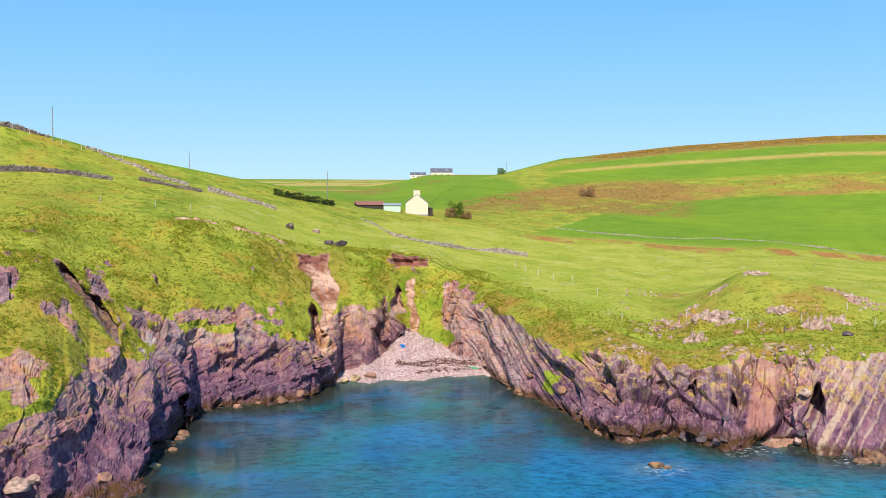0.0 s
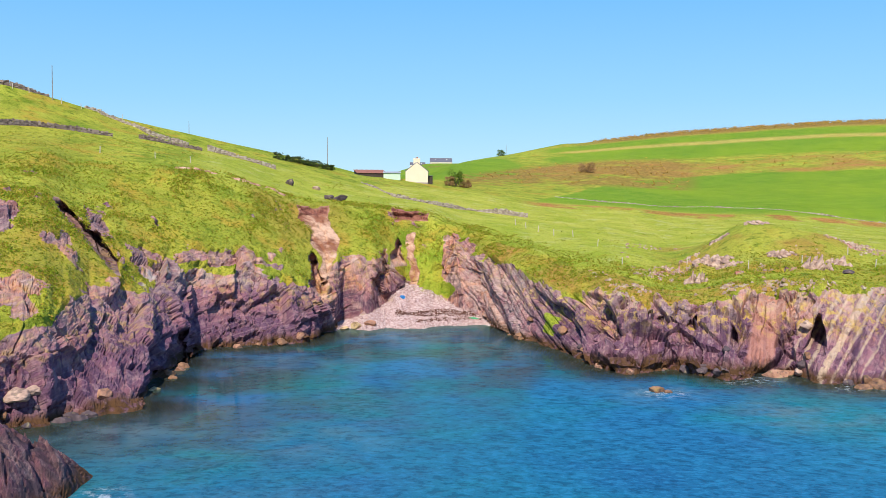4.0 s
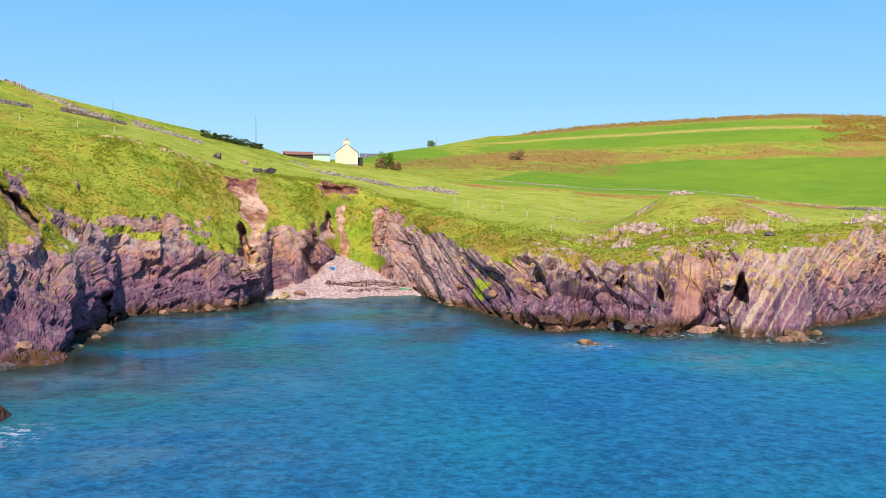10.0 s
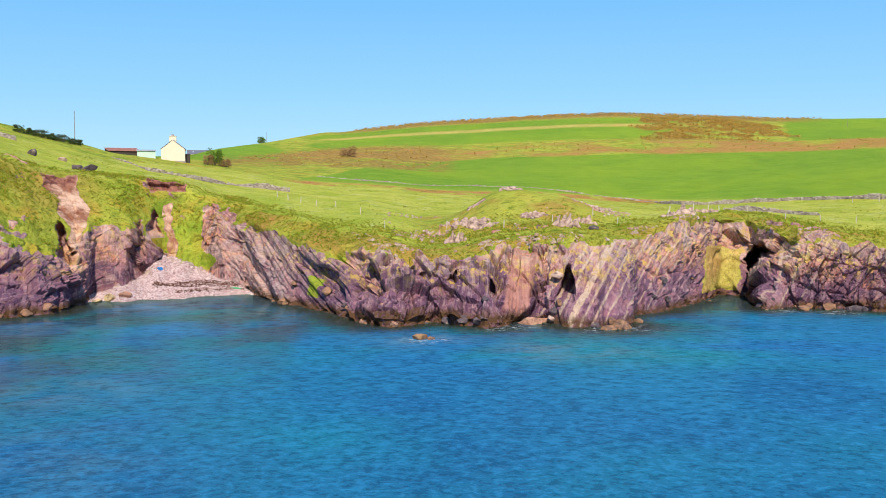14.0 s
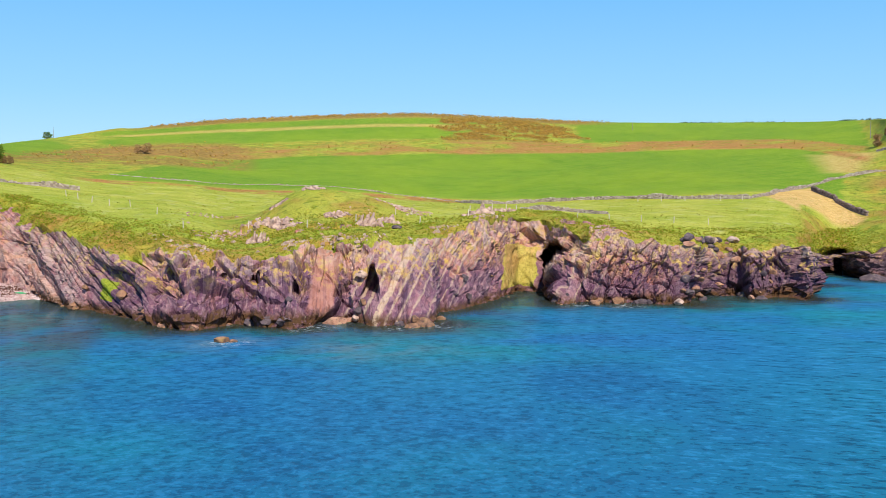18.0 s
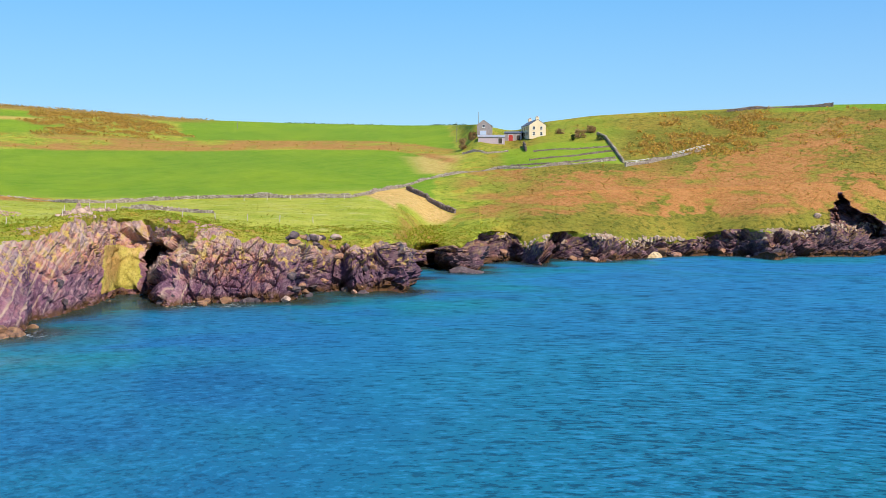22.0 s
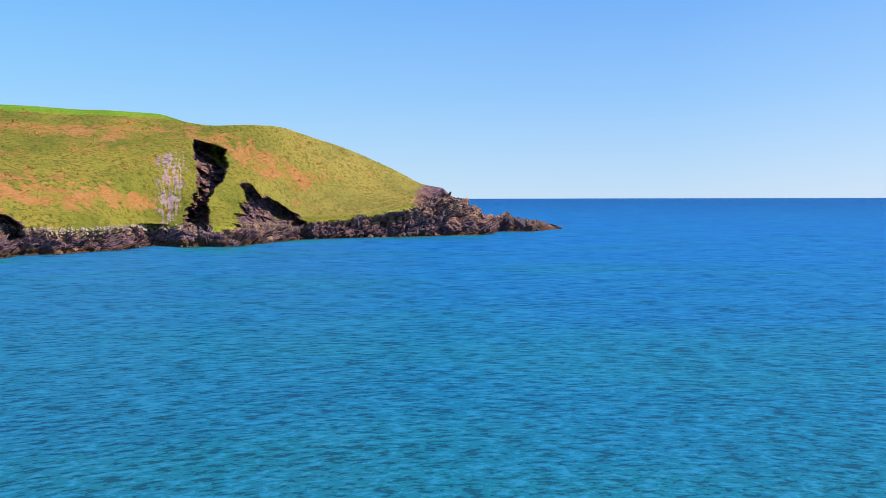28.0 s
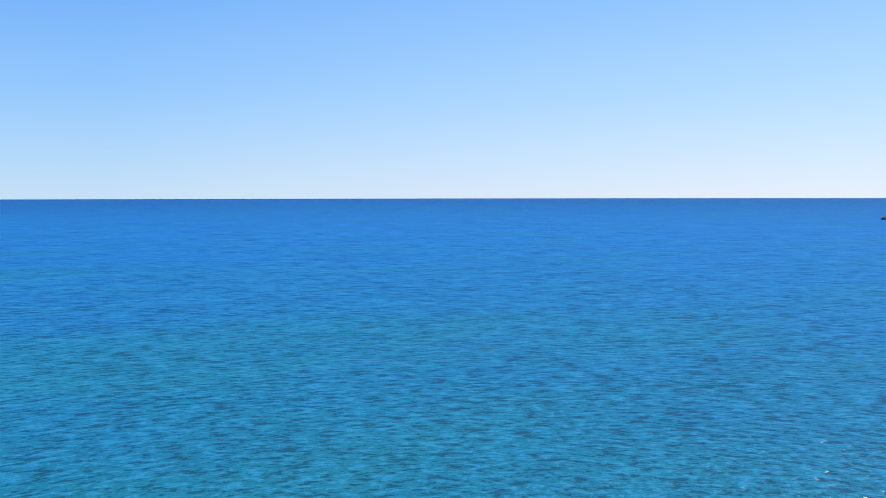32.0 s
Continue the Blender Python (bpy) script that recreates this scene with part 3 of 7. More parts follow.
for s_, n in enumerate(COUNT):
    for i in range(n):
        t = i / n
        (r0, z0), (r1, z1) = knots[s_], knots[s_ + 1]
        tz = t
        if s_ == 3:
            tz = t ** 0.85
        rough_r = rough_z = 0
        if s_ == 4:
            # the broken edge of the rock fades out up the bank
            calm_r, calm_z = soften(r0, 26), soften(z0, 26)
            fade = 1 - smooth(0.0, 0.3, t)
            rough_r, rough_z = (r0 - calm_r) * fade, (z0 - calm_z) * fade
            r0, z0 = calm_r, calm_z
        rads.append(r0 + (r1 - r0) * t + rough_r)
        hts.append(z0 + (z1 - z0) * tz + rough_z)
        # the strip from the water to the rock's top counts as one
        seg.append(2 if s_ == 3 else s_ - (s_ > 3))
        frac.append(0.2 * t if s_ == 2 else (0.2 + 0.8 * t if s_ == 3 else t))
rads.append(knots[-1][0])
hts.append(knots[-1][1])
seg.append(len(COUNT) - 1)
frac.append(0.0)
RAD, HGT = np.array(rads).T, np.array(hts).T
SEG, FRAC = np.array(seg), np.array(frac)
NR = len(SEG)
inland = SEG >= 4
first = int(np.argmax(SEG >= 4)) - 8
HGT[:, first:] = np.where(SEG[first:] < 8, soften(HGT[:, first:], 7, 1), HGT[:, first:])
BEAR = np.repeat(TH[:, None], NR, 1)


def mound(b0, r0, sb, sr_, h):
    return h * np.exp(-((BEAR - b0) / sb) ** 2 - ((RAD - r0) / sr_) ** 2)


# knoll with outcrops above the headland
KNOLL = mound(17.2, 174, 2.6, 16, 4.9) + mound(20.6, 168, 2.2, 13, 2.6) + mound(23.6, 185, 2.2, 18, 1.6) + mound(14.6, 152, 0.5, 4, 1.3)
HGT += KNOLL
# level yard that the farm stands on
HGT += mound(51.4, 369, 2.6, 22, 2.2)

FIELD_DRY = [(42.9, 268), (45.2, 224), (48.3, 256), (45.5, 289)]
FIELD_LAWN = [(50.8, 350), (51.2, 314), (57.9, 324), (57.2, 352)]
FIELD_PASTURE = [(57.3, 360), (58.0, 322), (62.0, 345), (59.0, 385)]
FIELD_PALE = [(45.5, 358), (46.3, 317), (47.9, 315), (48.6, 350)]
# ---- masks by place ----
segf = SEG[None, :] + FRAC[None, :] + BEAR * 0
X, Y = RAD * np.sin(np.radians(BEAR)), RAD * np.cos(np.radians(BEAR))
huge = fbm(X / 60, Y / 60, HGT / 40, 3, 45)
big = fbm(X / 22, Y / 22, HGT / 22, 4, 40)
med = fbm(X / 6, Y / 6, HGT / 6, 4, 50)
tiny = fbm(X / 1.8, Y / 1.8, HGT / 1.8, 3, 55)
ARC = np.radians(BEAR) * RAD


def band(a, b_, x, soft=0.06):
    return smooth(a - soft, a + soft, x) * (1 - smooth(b_ - soft, b_ + soft, x))


def patch(corners, soft=0.5, rag=0.8):
    """A patch of a bank by its corners (bearing, height): 1 inside, with a ragged edge."""
    lo, hi = min(c[0] for c in corners) - 1.5, max(c[0] for c in corners) + 1.5
    a, b_ = np.searchsorted(TH, (lo, hi))
    bx, hz = BEAR[a:b_] * 2.7, HGT[a:b_]
    dist, inside = np.full(bx.shape, 99.0), np.zeros(bx.shape, bool)
    for (b0, z0), (b1, z1) in zip(corners, corners[1:] + corners[:1]):
        x0, x1 = b0 * 2.7, b1 * 2.7
        ex, ez = x1 - x0, z1 - z0
        t = np.clip(((bx - x0) * ex + (hz - z0) * ez) / (ex * ex + ez * ez), 0, 1)
        dist = np.minimum(dist, np.hypot(bx - x0 - t * ex, hz - z0 - t * ez))
        crosses = (z0 > hz) != (z1 > hz)
        inside ^= crosses & (bx < x0 + (hz - z0) * ex / (ez if ez else 1e-9))
    out_ = np.zeros(BEAR.shape)
    out_[a:b_] = smooth(-soft, soft, np.where(inside, dist, -dist) + rag * (0.9 * med[a:b_] + 0.7 * tiny[a:b_]))
    return out_ * (segf < 6.9)


left = 1 - smooth(-3, 1, BEAR)
headland = band(5, 47, BEAR, 1.5)
farshore = smooth(50, 54, BEAR)
rock = 1 - smooth(2.90, 3.03, segf + 0.15 * med + 0.10 * tiny)
rock = np.where(segf < 2, 1, rock)
crag = smooth(0.24, 0.42, big * 0.5 + med * 0.7 - 0.35 * (segf - 3) - 0.10 * farshore - 0.10 * left) * band(2.9, 3.95, segf, 0.1)
rock = np.maximum(rock, crag)
# bare knobs on the knoll, and ribs along the headland's edge
knobs = smooth(0.22, 0.40, med + 0.25 * big) * band(12, 23, BEAR, 0.8) * band(3.6, 4.33, segf, 0.1)
rock = np.maximum(rock, knobs * 0.9)
rock = np.maximum(rock, smooth(0.22, 0.42, med + 0.3 * big) * band(23, 47, BEAR, 1) * band(2.9, 3.9, segf, 0.1))
# bare rock out along the tip of the cape
rock = np.maximum(rock, smooth(92.3, 94.6, BEAR + 1.2 * big))
# red earth scars: the slip above the shelf, the overhang and the runnel at the head of the cove
scar = patch([(-8.6, 20.4), (-7.6, 19.9), (-6.65, 19.5), (-6.4, 16.2), (-5.9, 14.4), (-6.2, 11.0), (-6.6, 8.6), (-6.6, 5.6), (-7.2, 5.0), (-7.3, 8.0), (-7.0, 11.2), (-7.6, 13.0), (-7.5, 15.6), (-8.4, 17.4)], 0.3, 0.7)
overhang = patch([(-2.95, 18.9), (-1.9, 18.6), (-0.8, 18.1), (-0.9, 16.9), (-2.75, 16.8)], 0.3, 0.5)
runnel = patch([(-2.1, 14.6), (-1.6, 14.6), (-1.7, 11.0), (-1.3, 8.0), (-1.45, 5.5), (-1.95, 5.5), (-2.0, 9.0)], 0.3, 0.7)
step_edge = band(-20.5, -9.0, BEAR, 0.5) * band(4.05, 4.10, segf + 0.04 * big, 0.012) * smooth(-0.1, 0.25, med)
earth = np.maximum.reduce([scar, overhang * 0.95, runnel * 0.9, step_edge])
shaded_redsoil = np.maximum(overhang, scar * smooth(16.8, 18.2, HGT + 1.5 * med))
# crags up the grassy bank round the left side
CRAGS = [[(-17.8, 14.1), (-16.6, 13.2), (-15.5, 12.0), (-14.6, 14.3), (-13.4, 13.6), (-12.4, 14.2), (-11.0, 13.2), (-9.6, 12.5), (-9.2, 9.8), (-11.5, 9.2), (-14.1, 9.8), (-16.7, 9.5)],
         [(-24.6, 20.6), (-23.7, 20.4), (-23.5, 19.0), (-24.0, 17.6), (-24.6, 17.8)], [(-22.5, 16.2), (-20.8, 15.8), (-20.1, 13.0), (-19.9, 11.0), (-20.8, 12.3), (-21.2, 14.6)],
         [(-19.6, 19.0), (-19.1, 18.8), (-18.7, 16.2), (-19.2, 16.2)], [(-24.6, 12.6), (-22.8, 12.4), (-22.6, 10.0), (-24.6, 10.0)],
         [(0.2, 13.8), (1.4, 13.2), (2.0, 11.0), (0.4, 10.0)], [(-5.8, 11.0), (-3.4, 10.8), (-3.2, 7.0), (-6.0, 7.0)]]
for corners in CRAGS:
    rock = np.maximum(rock, patch(corners, 0.4, 2.4))
rock = np.maximum(rock, 0.9 * smooth(0.42, 0.56, med + 0.6 * tiny) * band(3.1, 3.95, segf, 0.1) * left)
ledge = patch([(-15.2, 12.4), (-13.0, 11.6), (-12.0, 10.2), (-12.6, 9.6), (-15.0, 11.4)], 0.3, 0.9)
ledge = np.maximum(ledge, patch([(-10.9, 11.2), (-9.0, 12.0), (-7.7, 8.8), (-8.2, 7.2), (-10.2, 9.2)], 0.3, 1.3))
ledge = np.maximum(ledge, patch([(-24.4, 9.2), (-22.0, 9.8), (-21.8, 9.0), (-24.4, 8.4)], 0.3, 0.5))
rock = rock * (1 - 0.9 * ledge)
combe = patch([(-1.7, 10.2), (-0.1, 11.4), (-0.3, 7.6), (0.6, 5.2), (0.2, 3.8), (-1.4, 5.0), (-1.4, 7.7)], 0.4, 0.9)
tongue = patch([(6.5, 10.0), (8.0, 10.0), (7.9, 6.8), (7.0, 6.6)], 0.4, 1.0)
rock = rock * (1 - 0.9 * np.maximum(combe, tongue))
slime = patch([(5.75, 1.8), (6.3, 1.7), (6.5, 4.4), (5.95, 4.6)], 0.3, 0.5)
rock = rock * (1 - 0.9 * slime)
rock = np.maximum(rock, earth)
turf = band(4.0, 5.0, segf, 0.12) * band(-14, 47.3, BEAR, 1.0) * (1 - 0.7 * band(12, 23, BEAR, 1.0) * band(3.9, 4.35, segf, 0.06))
turf = np.maximum(turf * smooth(-0.6, 0.1, 0.4 + big), 0.5 * slime)
wedge = np.interp(BEAR + 0.5 * med, [5.0, 8.0, 11.0, 14.0], [5.03, 5.40, 5.74, 5.93])
lush = smooth(5.005, 5.035, segf) * (1 - smooth(wedge - 0.012, wedge + 0.012, segf + 0.01 * big)) * band(5.5, 47.1, BEAR + 0.4 * med, 0.1)
lush = np.maximum(lush, band(6.30, 6.62, segf + 0.02 * big, 0.03) * band(7, 26, BEAR + 2.5 * big, 0.5))
lush = np.maximum(lush, band(6.70, 6.90, segf + 0.02 * big, 0.03) * band(6, 26.5, BEAR + 2.5 * big, 0.5))
lush = np.maximum(lush, band(6.22, 7.3, segf, 0.03) * band(33.2, 48.2, BEAR + 0.5 * med + 0.003 * (RAD - 380), 0.12))
lush = np.maximum(lush, band(5.9, 8.2, segf + 0.05 * big, 0.05) * band(-1.5, 4.6, BEAR + 2.0 * big + 2.5 * (segf - 6.5), 0.5))
lush = np.maximum(lush, band(7.7, 11.5, segf, 0.1) * (1 - smooth(-14, -13, BEAR) * 0))
lush = np.maximum(lush, smooth(6.80, 6.84, segf) * band(66, 79.8, BEAR, 1.2))
lush = np.maximum(lush, band(5.9, 6.95, segf, 0.04) * band(53.5, 57.5, BEAR + 1.5 * big, 1.0) * 0.6)
straw = band(6.62, 6.70, segf, 0.02) * band(7, 26, BEAR, 0.8) * 0.45
plot, hedge_gap = cells(X / 120 + 0.4 * huge, Y / 170, 140)
beyond = smooth(8.3, 8.6, segf) * band(-16, 7, BEAR, 1.0)
straw = np.maximum(straw, 0.6 * beyond * smooth(0.35, 0.45, plot))
heath_far = beyond * np.maximum(1 - smooth(0.03, 0.06, hedge_gap), 0.8 * band(8.4, 9.05, segf, 0.15) * smooth(-0.2, 0.2, big) * band(-12, -2.5, BEAR, 0.5))


def field(corners, soft=1.2):
    """A field by its corners (bearing, distance), anticlockwise in that plane: 1 inside."""
    d = np.full(BEAR.shape, 9.0)
    for (b0, r0), (b1, r1) in zip(corners, corners[1:] + corners[:1]):
        ex, ey = (b1 - b0) * 4.0, r1 - r0
        n = math.hypot(ex, ey)
        d = np.minimum(d, ((RAD - r0) * ex - (BEAR - b0) * 4.0 * ey) / n)
    return smooth(-soft, soft, d + 0.8 * med)


straw = np.maximum(straw, field(FIELD_DRY) * 0.95)
straw = np.maximum(straw, field(FIELD_PALE, 3.0) * 0.7)
straw = np.maximum(straw, 0.20 * smooth(82, 88, BEAR + 3 * big) * band(3.1, 7.0, segf, 0.2))
straw = straw * np.where(BEAR > 44.4, smooth(7.2, 9.0, HGT + 0.5 * med), 1.0) * (1 - band(44.9, 48.2, BEAR, 0.2) * (1 - smooth(244, 254, RAD)))
turf = turf * (1 - band(44.6, 48.0, BEAR, 0.4) * (1 - smooth(236, 250, RAD + 4 * med)))
belt = band(5.93, 6.24, segf + 0.03 * big, 0.03) * band(2.0, 48.3, BEAR, 0.4)
bracken = belt * smooth(-0.25, 0.25, big + 0.1) * 0.85
hill = smooth(50.5, 54.5, BEAR + 2.0 * big) * band(4.15, 6.85, segf + 0.12 * med, 0.1)
russet = np.maximum.reduce([patch([(58.5, 18), (63, 25), (66, 36), (69, 41), (69.8, 36), (67.8, 25), (70, 20), (74, 18.5), (78.5, 17.5), (78.3, 13), (72, 13.5), (66, 10.5), (60, 13)], 3.0, 5.0),
                            patch([(80.6, 39), (82, 38), (84.5, 33), (87.8, 22), (87.2, 18.5), (84.5, 24), (82.5, 33)], 2.0, 3.0), 0.8 * patch([(69.3, 44), (72, 42.5), (76.5, 41), (76.5, 38), (72, 39), (69.5, 42)], 1.5, 3.0),
                            0.7 * patch([(50, 19), (53, 21.5), (58, 23), (58.5, 14), (52, 12.5)], 2.0, 4.0)])
bracken = np.maximum(bracken, hill * smooth(0.0, 0.35, 1.0 * russet - 0.17 + 0.42 * big + 0.50 * med + 0.35 * tiny + 0.25 * huge))
bracken = np.maximum(bracken, band(48.5, 60, BEAR, 1.5) * band(4.25, 5.8, segf, 0.1) * smooth(-0.1, 0.3, big + 0.5 * med) * 0.85)
lush = np.maximum(lush, 0.45 * combe * smooth(-0.3, 0.2, med))
lawn = field(FIELD_LAWN)
lush = np.maximum(lush, lawn * 0.9)
turf = np.maximum(turf, field(FIELD_PASTURE, 4.0) * 0.7)
bracken = bracken * (1 - lawn) * np.where(BEAR > 50, 1 - lush, 1.0) * (1 - 0.85 * field(FIELD_PASTURE, 4.0))
bracken = np.maximum(bracken, 0.6 * band(12.5, 22, BEAR, 1.2) * band(4.03, 4.42, segf, 0.06) * smooth(-0.1, 0.3, med + 0.4 * big))
bracken = np.maximum(bracken, 0.95 * band(4.93, 5.016, segf + 0.012 * med, 0.008) * band(5, 26, BEAR, 1.0) * smooth(-0.5, -0.1, med + big))
bracken = np.maximum(bracken, 0.35 * smooth(0.1, 0.4, big) * band(2.9, 4.0, segf, 0.1) * left)
moor = smooth(48, 54, BEAR + 2 * big) * band(3.05, 7.0, segf + 0.1 * med, 0.15) * (1 - lawn) * (1 - lush)
bracken = np.maximum(bracken, 0.6 * band(2, 46, BEAR, 1.0) * band(2.98, 3.8, segf, 0.08) * smooth(-0.25, 0.25, big + 0.7 * med + 0.3 * tiny))
bracken = np.maximum(bracken, 0.65 * band(45.1, 47.4, BEAR, 0.3) * (1 - smooth(232, 248, RAD)) * band(2.9, 5.0, segf, 0.1) * smooth(-0.3, 0.1, med + 0.1))
heath = smooth(6.88, 6.95, segf + 0.02 * big) * band(8, 34, BEAR, 2.0)
heath = np.maximum(heath, band(25.2, 32.8, BEAR + 2.2 * big, 0.4) * band(6.24, 6.95 - 0.22 * smooth(29, 33, BEAR), segf + 0.08 * med, 0.05) * 0.9 * smooth(-0.3, 0.05, med + 0.8 * big))
heath = np.maximum(heath, 0.85 * band(0.6, 14, BEAR, 0.8) * band(5.55, 6.3, segf + 0.12 * med, 0.08) * smooth(-0.4, 0.1, med + 0.4 * big))
heath = np.maximum(heath, heath_far)
heath = np.maximum(heath, band(60, 72, BEAR, 2) * band(6.2, 6.85, segf, 0.1) * smooth(0.05, 0.3, med + big * 0.5))

# ---- relief ----
grassy = 1 - rock
near_slope = band(2.9, 4.25, segf, 0.15)
HGT += np.where(segf > 2.6, (big * 0.55 * near_slope + med * 0.42 * near_slope + 0.14 * fbm(X / 1.7, Y / 1.7, HGT / 1.7, 3, 60) * near_slope
                             + 0.12 * med * (1 - near_slope) * smooth(7.2, 6.8, segf)), 0)
# beds are planes: from bearing, strike bearing, dip in degrees as the coast shows it; they change at faults
FAULTS = [(-90, -15, 10), (-5.2, -2, 80), (1.0, 5, -47), (8.6, 14, 74), (19.4, 24, 60), (29.1, 30, -62), (30.9, 36, 64), (47.0, 65, 24), (84, 95, 12)]
BED, ALONG = np.zeros_like(RAD), np.zeros_like(RAD)
where_b = BEAR + 0.5 * big + (HGT - 5) * 0.04
for b0, strike, dip in FAULTS:
    t_, d_ = X * math.cos(radians(strike)) - Y * math.sin(radians(strike)), radians(dip)
    deep_ = X * math.sin(radians(strike)) + Y * math.cos(radians(strike))
    here_ = where_b >= b0
    BED = np.where(here_, t_ * math.sin(d_) - HGT * math.cos(d_) + 0.03 * deep_, BED)
    ALONG = np.where(here_, t_ * math.cos(d_) + HGT * math.sin(d_) + 0.5 * deep_, ALONG)
BED += 0.9 * vnoise(X / 12, Y / 12, HGT / 8, 70)


def saw(u, seed):
    """Edges of beds: each rises slowly and breaks off sharply."""
    i = np.floor(u)
    f = u - i
    return (f * 1.4 + hashed(i, i * 0, i * 0, seed) * 1.2) - 1.3


def facets(u, v, seed):
    """Blocks with flat, tilted faces and open joints."""
    i, j = np.floor(u), np.floor(v)
    d1, d2 = np.full(u.shape, 9.0), np.full(u.shape, 9.0)
    out, ident = np.zeros(u.shape), np.zeros(u.shape)
    for a in (-1, 0, 1):
        for b_ in (-1, 0, 1):
            ci, cj = i + a, j + b_
            zero = ci * 0
            px, py = ci + hashed(ci, cj, zero, seed), cj + hashed(ci, cj, zero, seed + 1)
            d = np.hypot(px - u, py - v)
            near = d < d1
            flat = (hashed(ci, cj, zero, seed + 2) * 2 - 1) + (hashed(ci, cj, zero, seed + 3) * 2 - 1) * 1.5 * (u - px) + (hashed(ci, cj, zero, seed + 4) * 2 - 1) * 1.5 * (v - py)
            d2 = np.where(near, d1, np.minimum(d2, d))
            out = np.where(near, flat, out)
            ident = np.where(near, hashed(ci, cj, zero, seed + 5), ident)
            d1 = np.where(near, d, d1)
    return out, d2 - d1, ident


# which way the bare surface faces
def normals(px, py, pz):
    ax, ay, az = np.gradient(px, axis=0), np.gradient(py, axis=0), np.gradient(pz, axis=0)
    bx, by, bz = np.gradient(px, axis=1), np.gradient(py, axis=1), np.gradient(pz, axis=1)
    nx, ny, nz = ay * bz - az * by, az * bx - ax * bz, ax * by - ay * bx
    n = np.sqrt(nx * nx + ny * ny + nz * nz) + 1e-9
    flip = np.where(nz < 0, -1.0, 1.0)
    return nx / n * flip, ny / n * flip, nz / n * flip


mossy = patch([(28.7, 8.2), (30.4, 7.8), (30.3, 1.2), (28.6, 1.2)], 0.4, 0.3)
NX, NY, NZ = normals(soften(soften(X, 25, 0), 8, 1), soften(soften(Y, 25, 0), 8, 1), soften(soften(HGT, 25, 0), 8, 1))
edge = np.minimum(smooth(1.9, 2.15, segf), 1 - smooth(2.92, 3.12, segf))
# thin slanting beds in places, rough blocks between them
ribs = np.clip(0.3 * band(0.8, 8.8, BEAR, 0.5) + band(19.6, 29.2, BEAR, 0.4) + 0.8 * band(31.0, 40, BEAR, 0.8), 0, 1)
relief = fbm(ARC / 9, HGT / 6, RAD / 9, 2, 80) * 0.9
relief -= saw(BED / 1.9 + 0.5 * vnoise(HGT / 4, ARC / 9, RAD / 9, 81), 82) * (0.03 + 0.30 * ribs)
relief -= saw(BED / 0.6 + 0.3 * vnoise(HGT / 2.2, ARC / 5, RAD / 5, 83), 84) * 0.12 * ribs
f0_, b0e, tone0 = facets(BED / 4.6 + 0.25 * med, ALONG / 6.0 + 0.3 * big, 86)
relief += (f0_ * 1.45 - 0.9 * (1 - smooth(0.0, 0.05, b0e))) * (1 - 0.5 * ribs)
f_, b1, tone = facets(BED / 2.7 + 0.35 * med, ALONG / 3.3 + 0.3 * big, 90)
relief += (f_ * 0.72 - 0.8 * (1 - smooth(0.0, 0.07, b1)) * smooth(-0.25, 0.1, big + 0.1)) * (1 - 0.35 * ribs) * (1 + 0.7 * band(9.0, 19.6, BEAR, 0.4))
f2_, b2, tone2 = facets(BED / 1.1 + 0.2 * med, ALONG / 1.5, 96)
relief += f2_ * (0.26 + 0.06 * band(9.0, 19.6, BEAR, 0.4)) - 0.3 * (1 - smooth(0.0, 0.09, b2)) * smooth(-0.2, 0.1, med)
f4_, b4, _ = facets(BED / 0.5, ALONG / 0.75, 102)
relief += f4_ * 0.12 - 0.12 * (1 - smooth(0.0, 0.12, b4))
relief += fbm(ARC / 0.7, HGT / 0.5, RAD / 0.7, 3, 98) * 0.1
tone = 0.5 * tone + 0.5 * tone0
# a bare slab of rusty stone, and a paler, pinker face beside the beach
slab = band(17.4, 18.9, BEAR - (HGT - 5) * 0.10 + 0.1 * med, 0.08) * band(1.6, 9.0, HGT, 0.6) * (segf < 3.1)
relief = relief * (1 - 0.75 * slab) + 0.5 * slab
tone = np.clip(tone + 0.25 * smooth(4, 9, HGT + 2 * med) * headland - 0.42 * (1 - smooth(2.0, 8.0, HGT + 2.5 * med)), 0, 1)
# faces turned off the sun, bearing 24.6 to 31.5, are lightened in the colour
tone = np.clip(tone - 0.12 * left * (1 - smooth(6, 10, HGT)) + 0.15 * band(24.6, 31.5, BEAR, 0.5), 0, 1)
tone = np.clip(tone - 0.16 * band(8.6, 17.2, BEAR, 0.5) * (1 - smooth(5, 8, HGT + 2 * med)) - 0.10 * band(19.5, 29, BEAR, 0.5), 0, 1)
tone = tone * (1 - slab) + (0.70 + 0.12 * tone) * slab
tone2 = tone2 * (1 - slab) + (0.5 + 0.25 * tone2) * slab
tone = np.clip(tone + 0.22 * band(-6.4, -2.0, BEAR, 0.4) + 0.28 * band(-0.5, 5.5, BEAR, 0.6) + 0.15 * band(9.2, 11.0, BEAR, 0.3) * smooth(3, 6, HGT), 0, 1)
relief = relief * (1 - 0.5 * band(19.6, 29.0, BEAR, 0.4)) * (1 - 0.3 * band(0.8, 8.6, BEAR, 0.5)) - 0.2
strength = np.maximum(edge * (1 - 0.5 * smooth(2.78, 2.98, segf)), np.clip(rock * 0.6, 0, 1) * band(2.9, 4.35, segf, 0.1)) * (1 - 0.45 * earth)
strength = strength * np.clip((RAD / 140), 0.75, 1.5) * (1 - 0.55 * band(-6.6, 1.5, BEAR, 0.4))
cove = band(-6.2, 2.8, BEAR, 0.2) * band(0.5, 2.17, segf, 0.04)
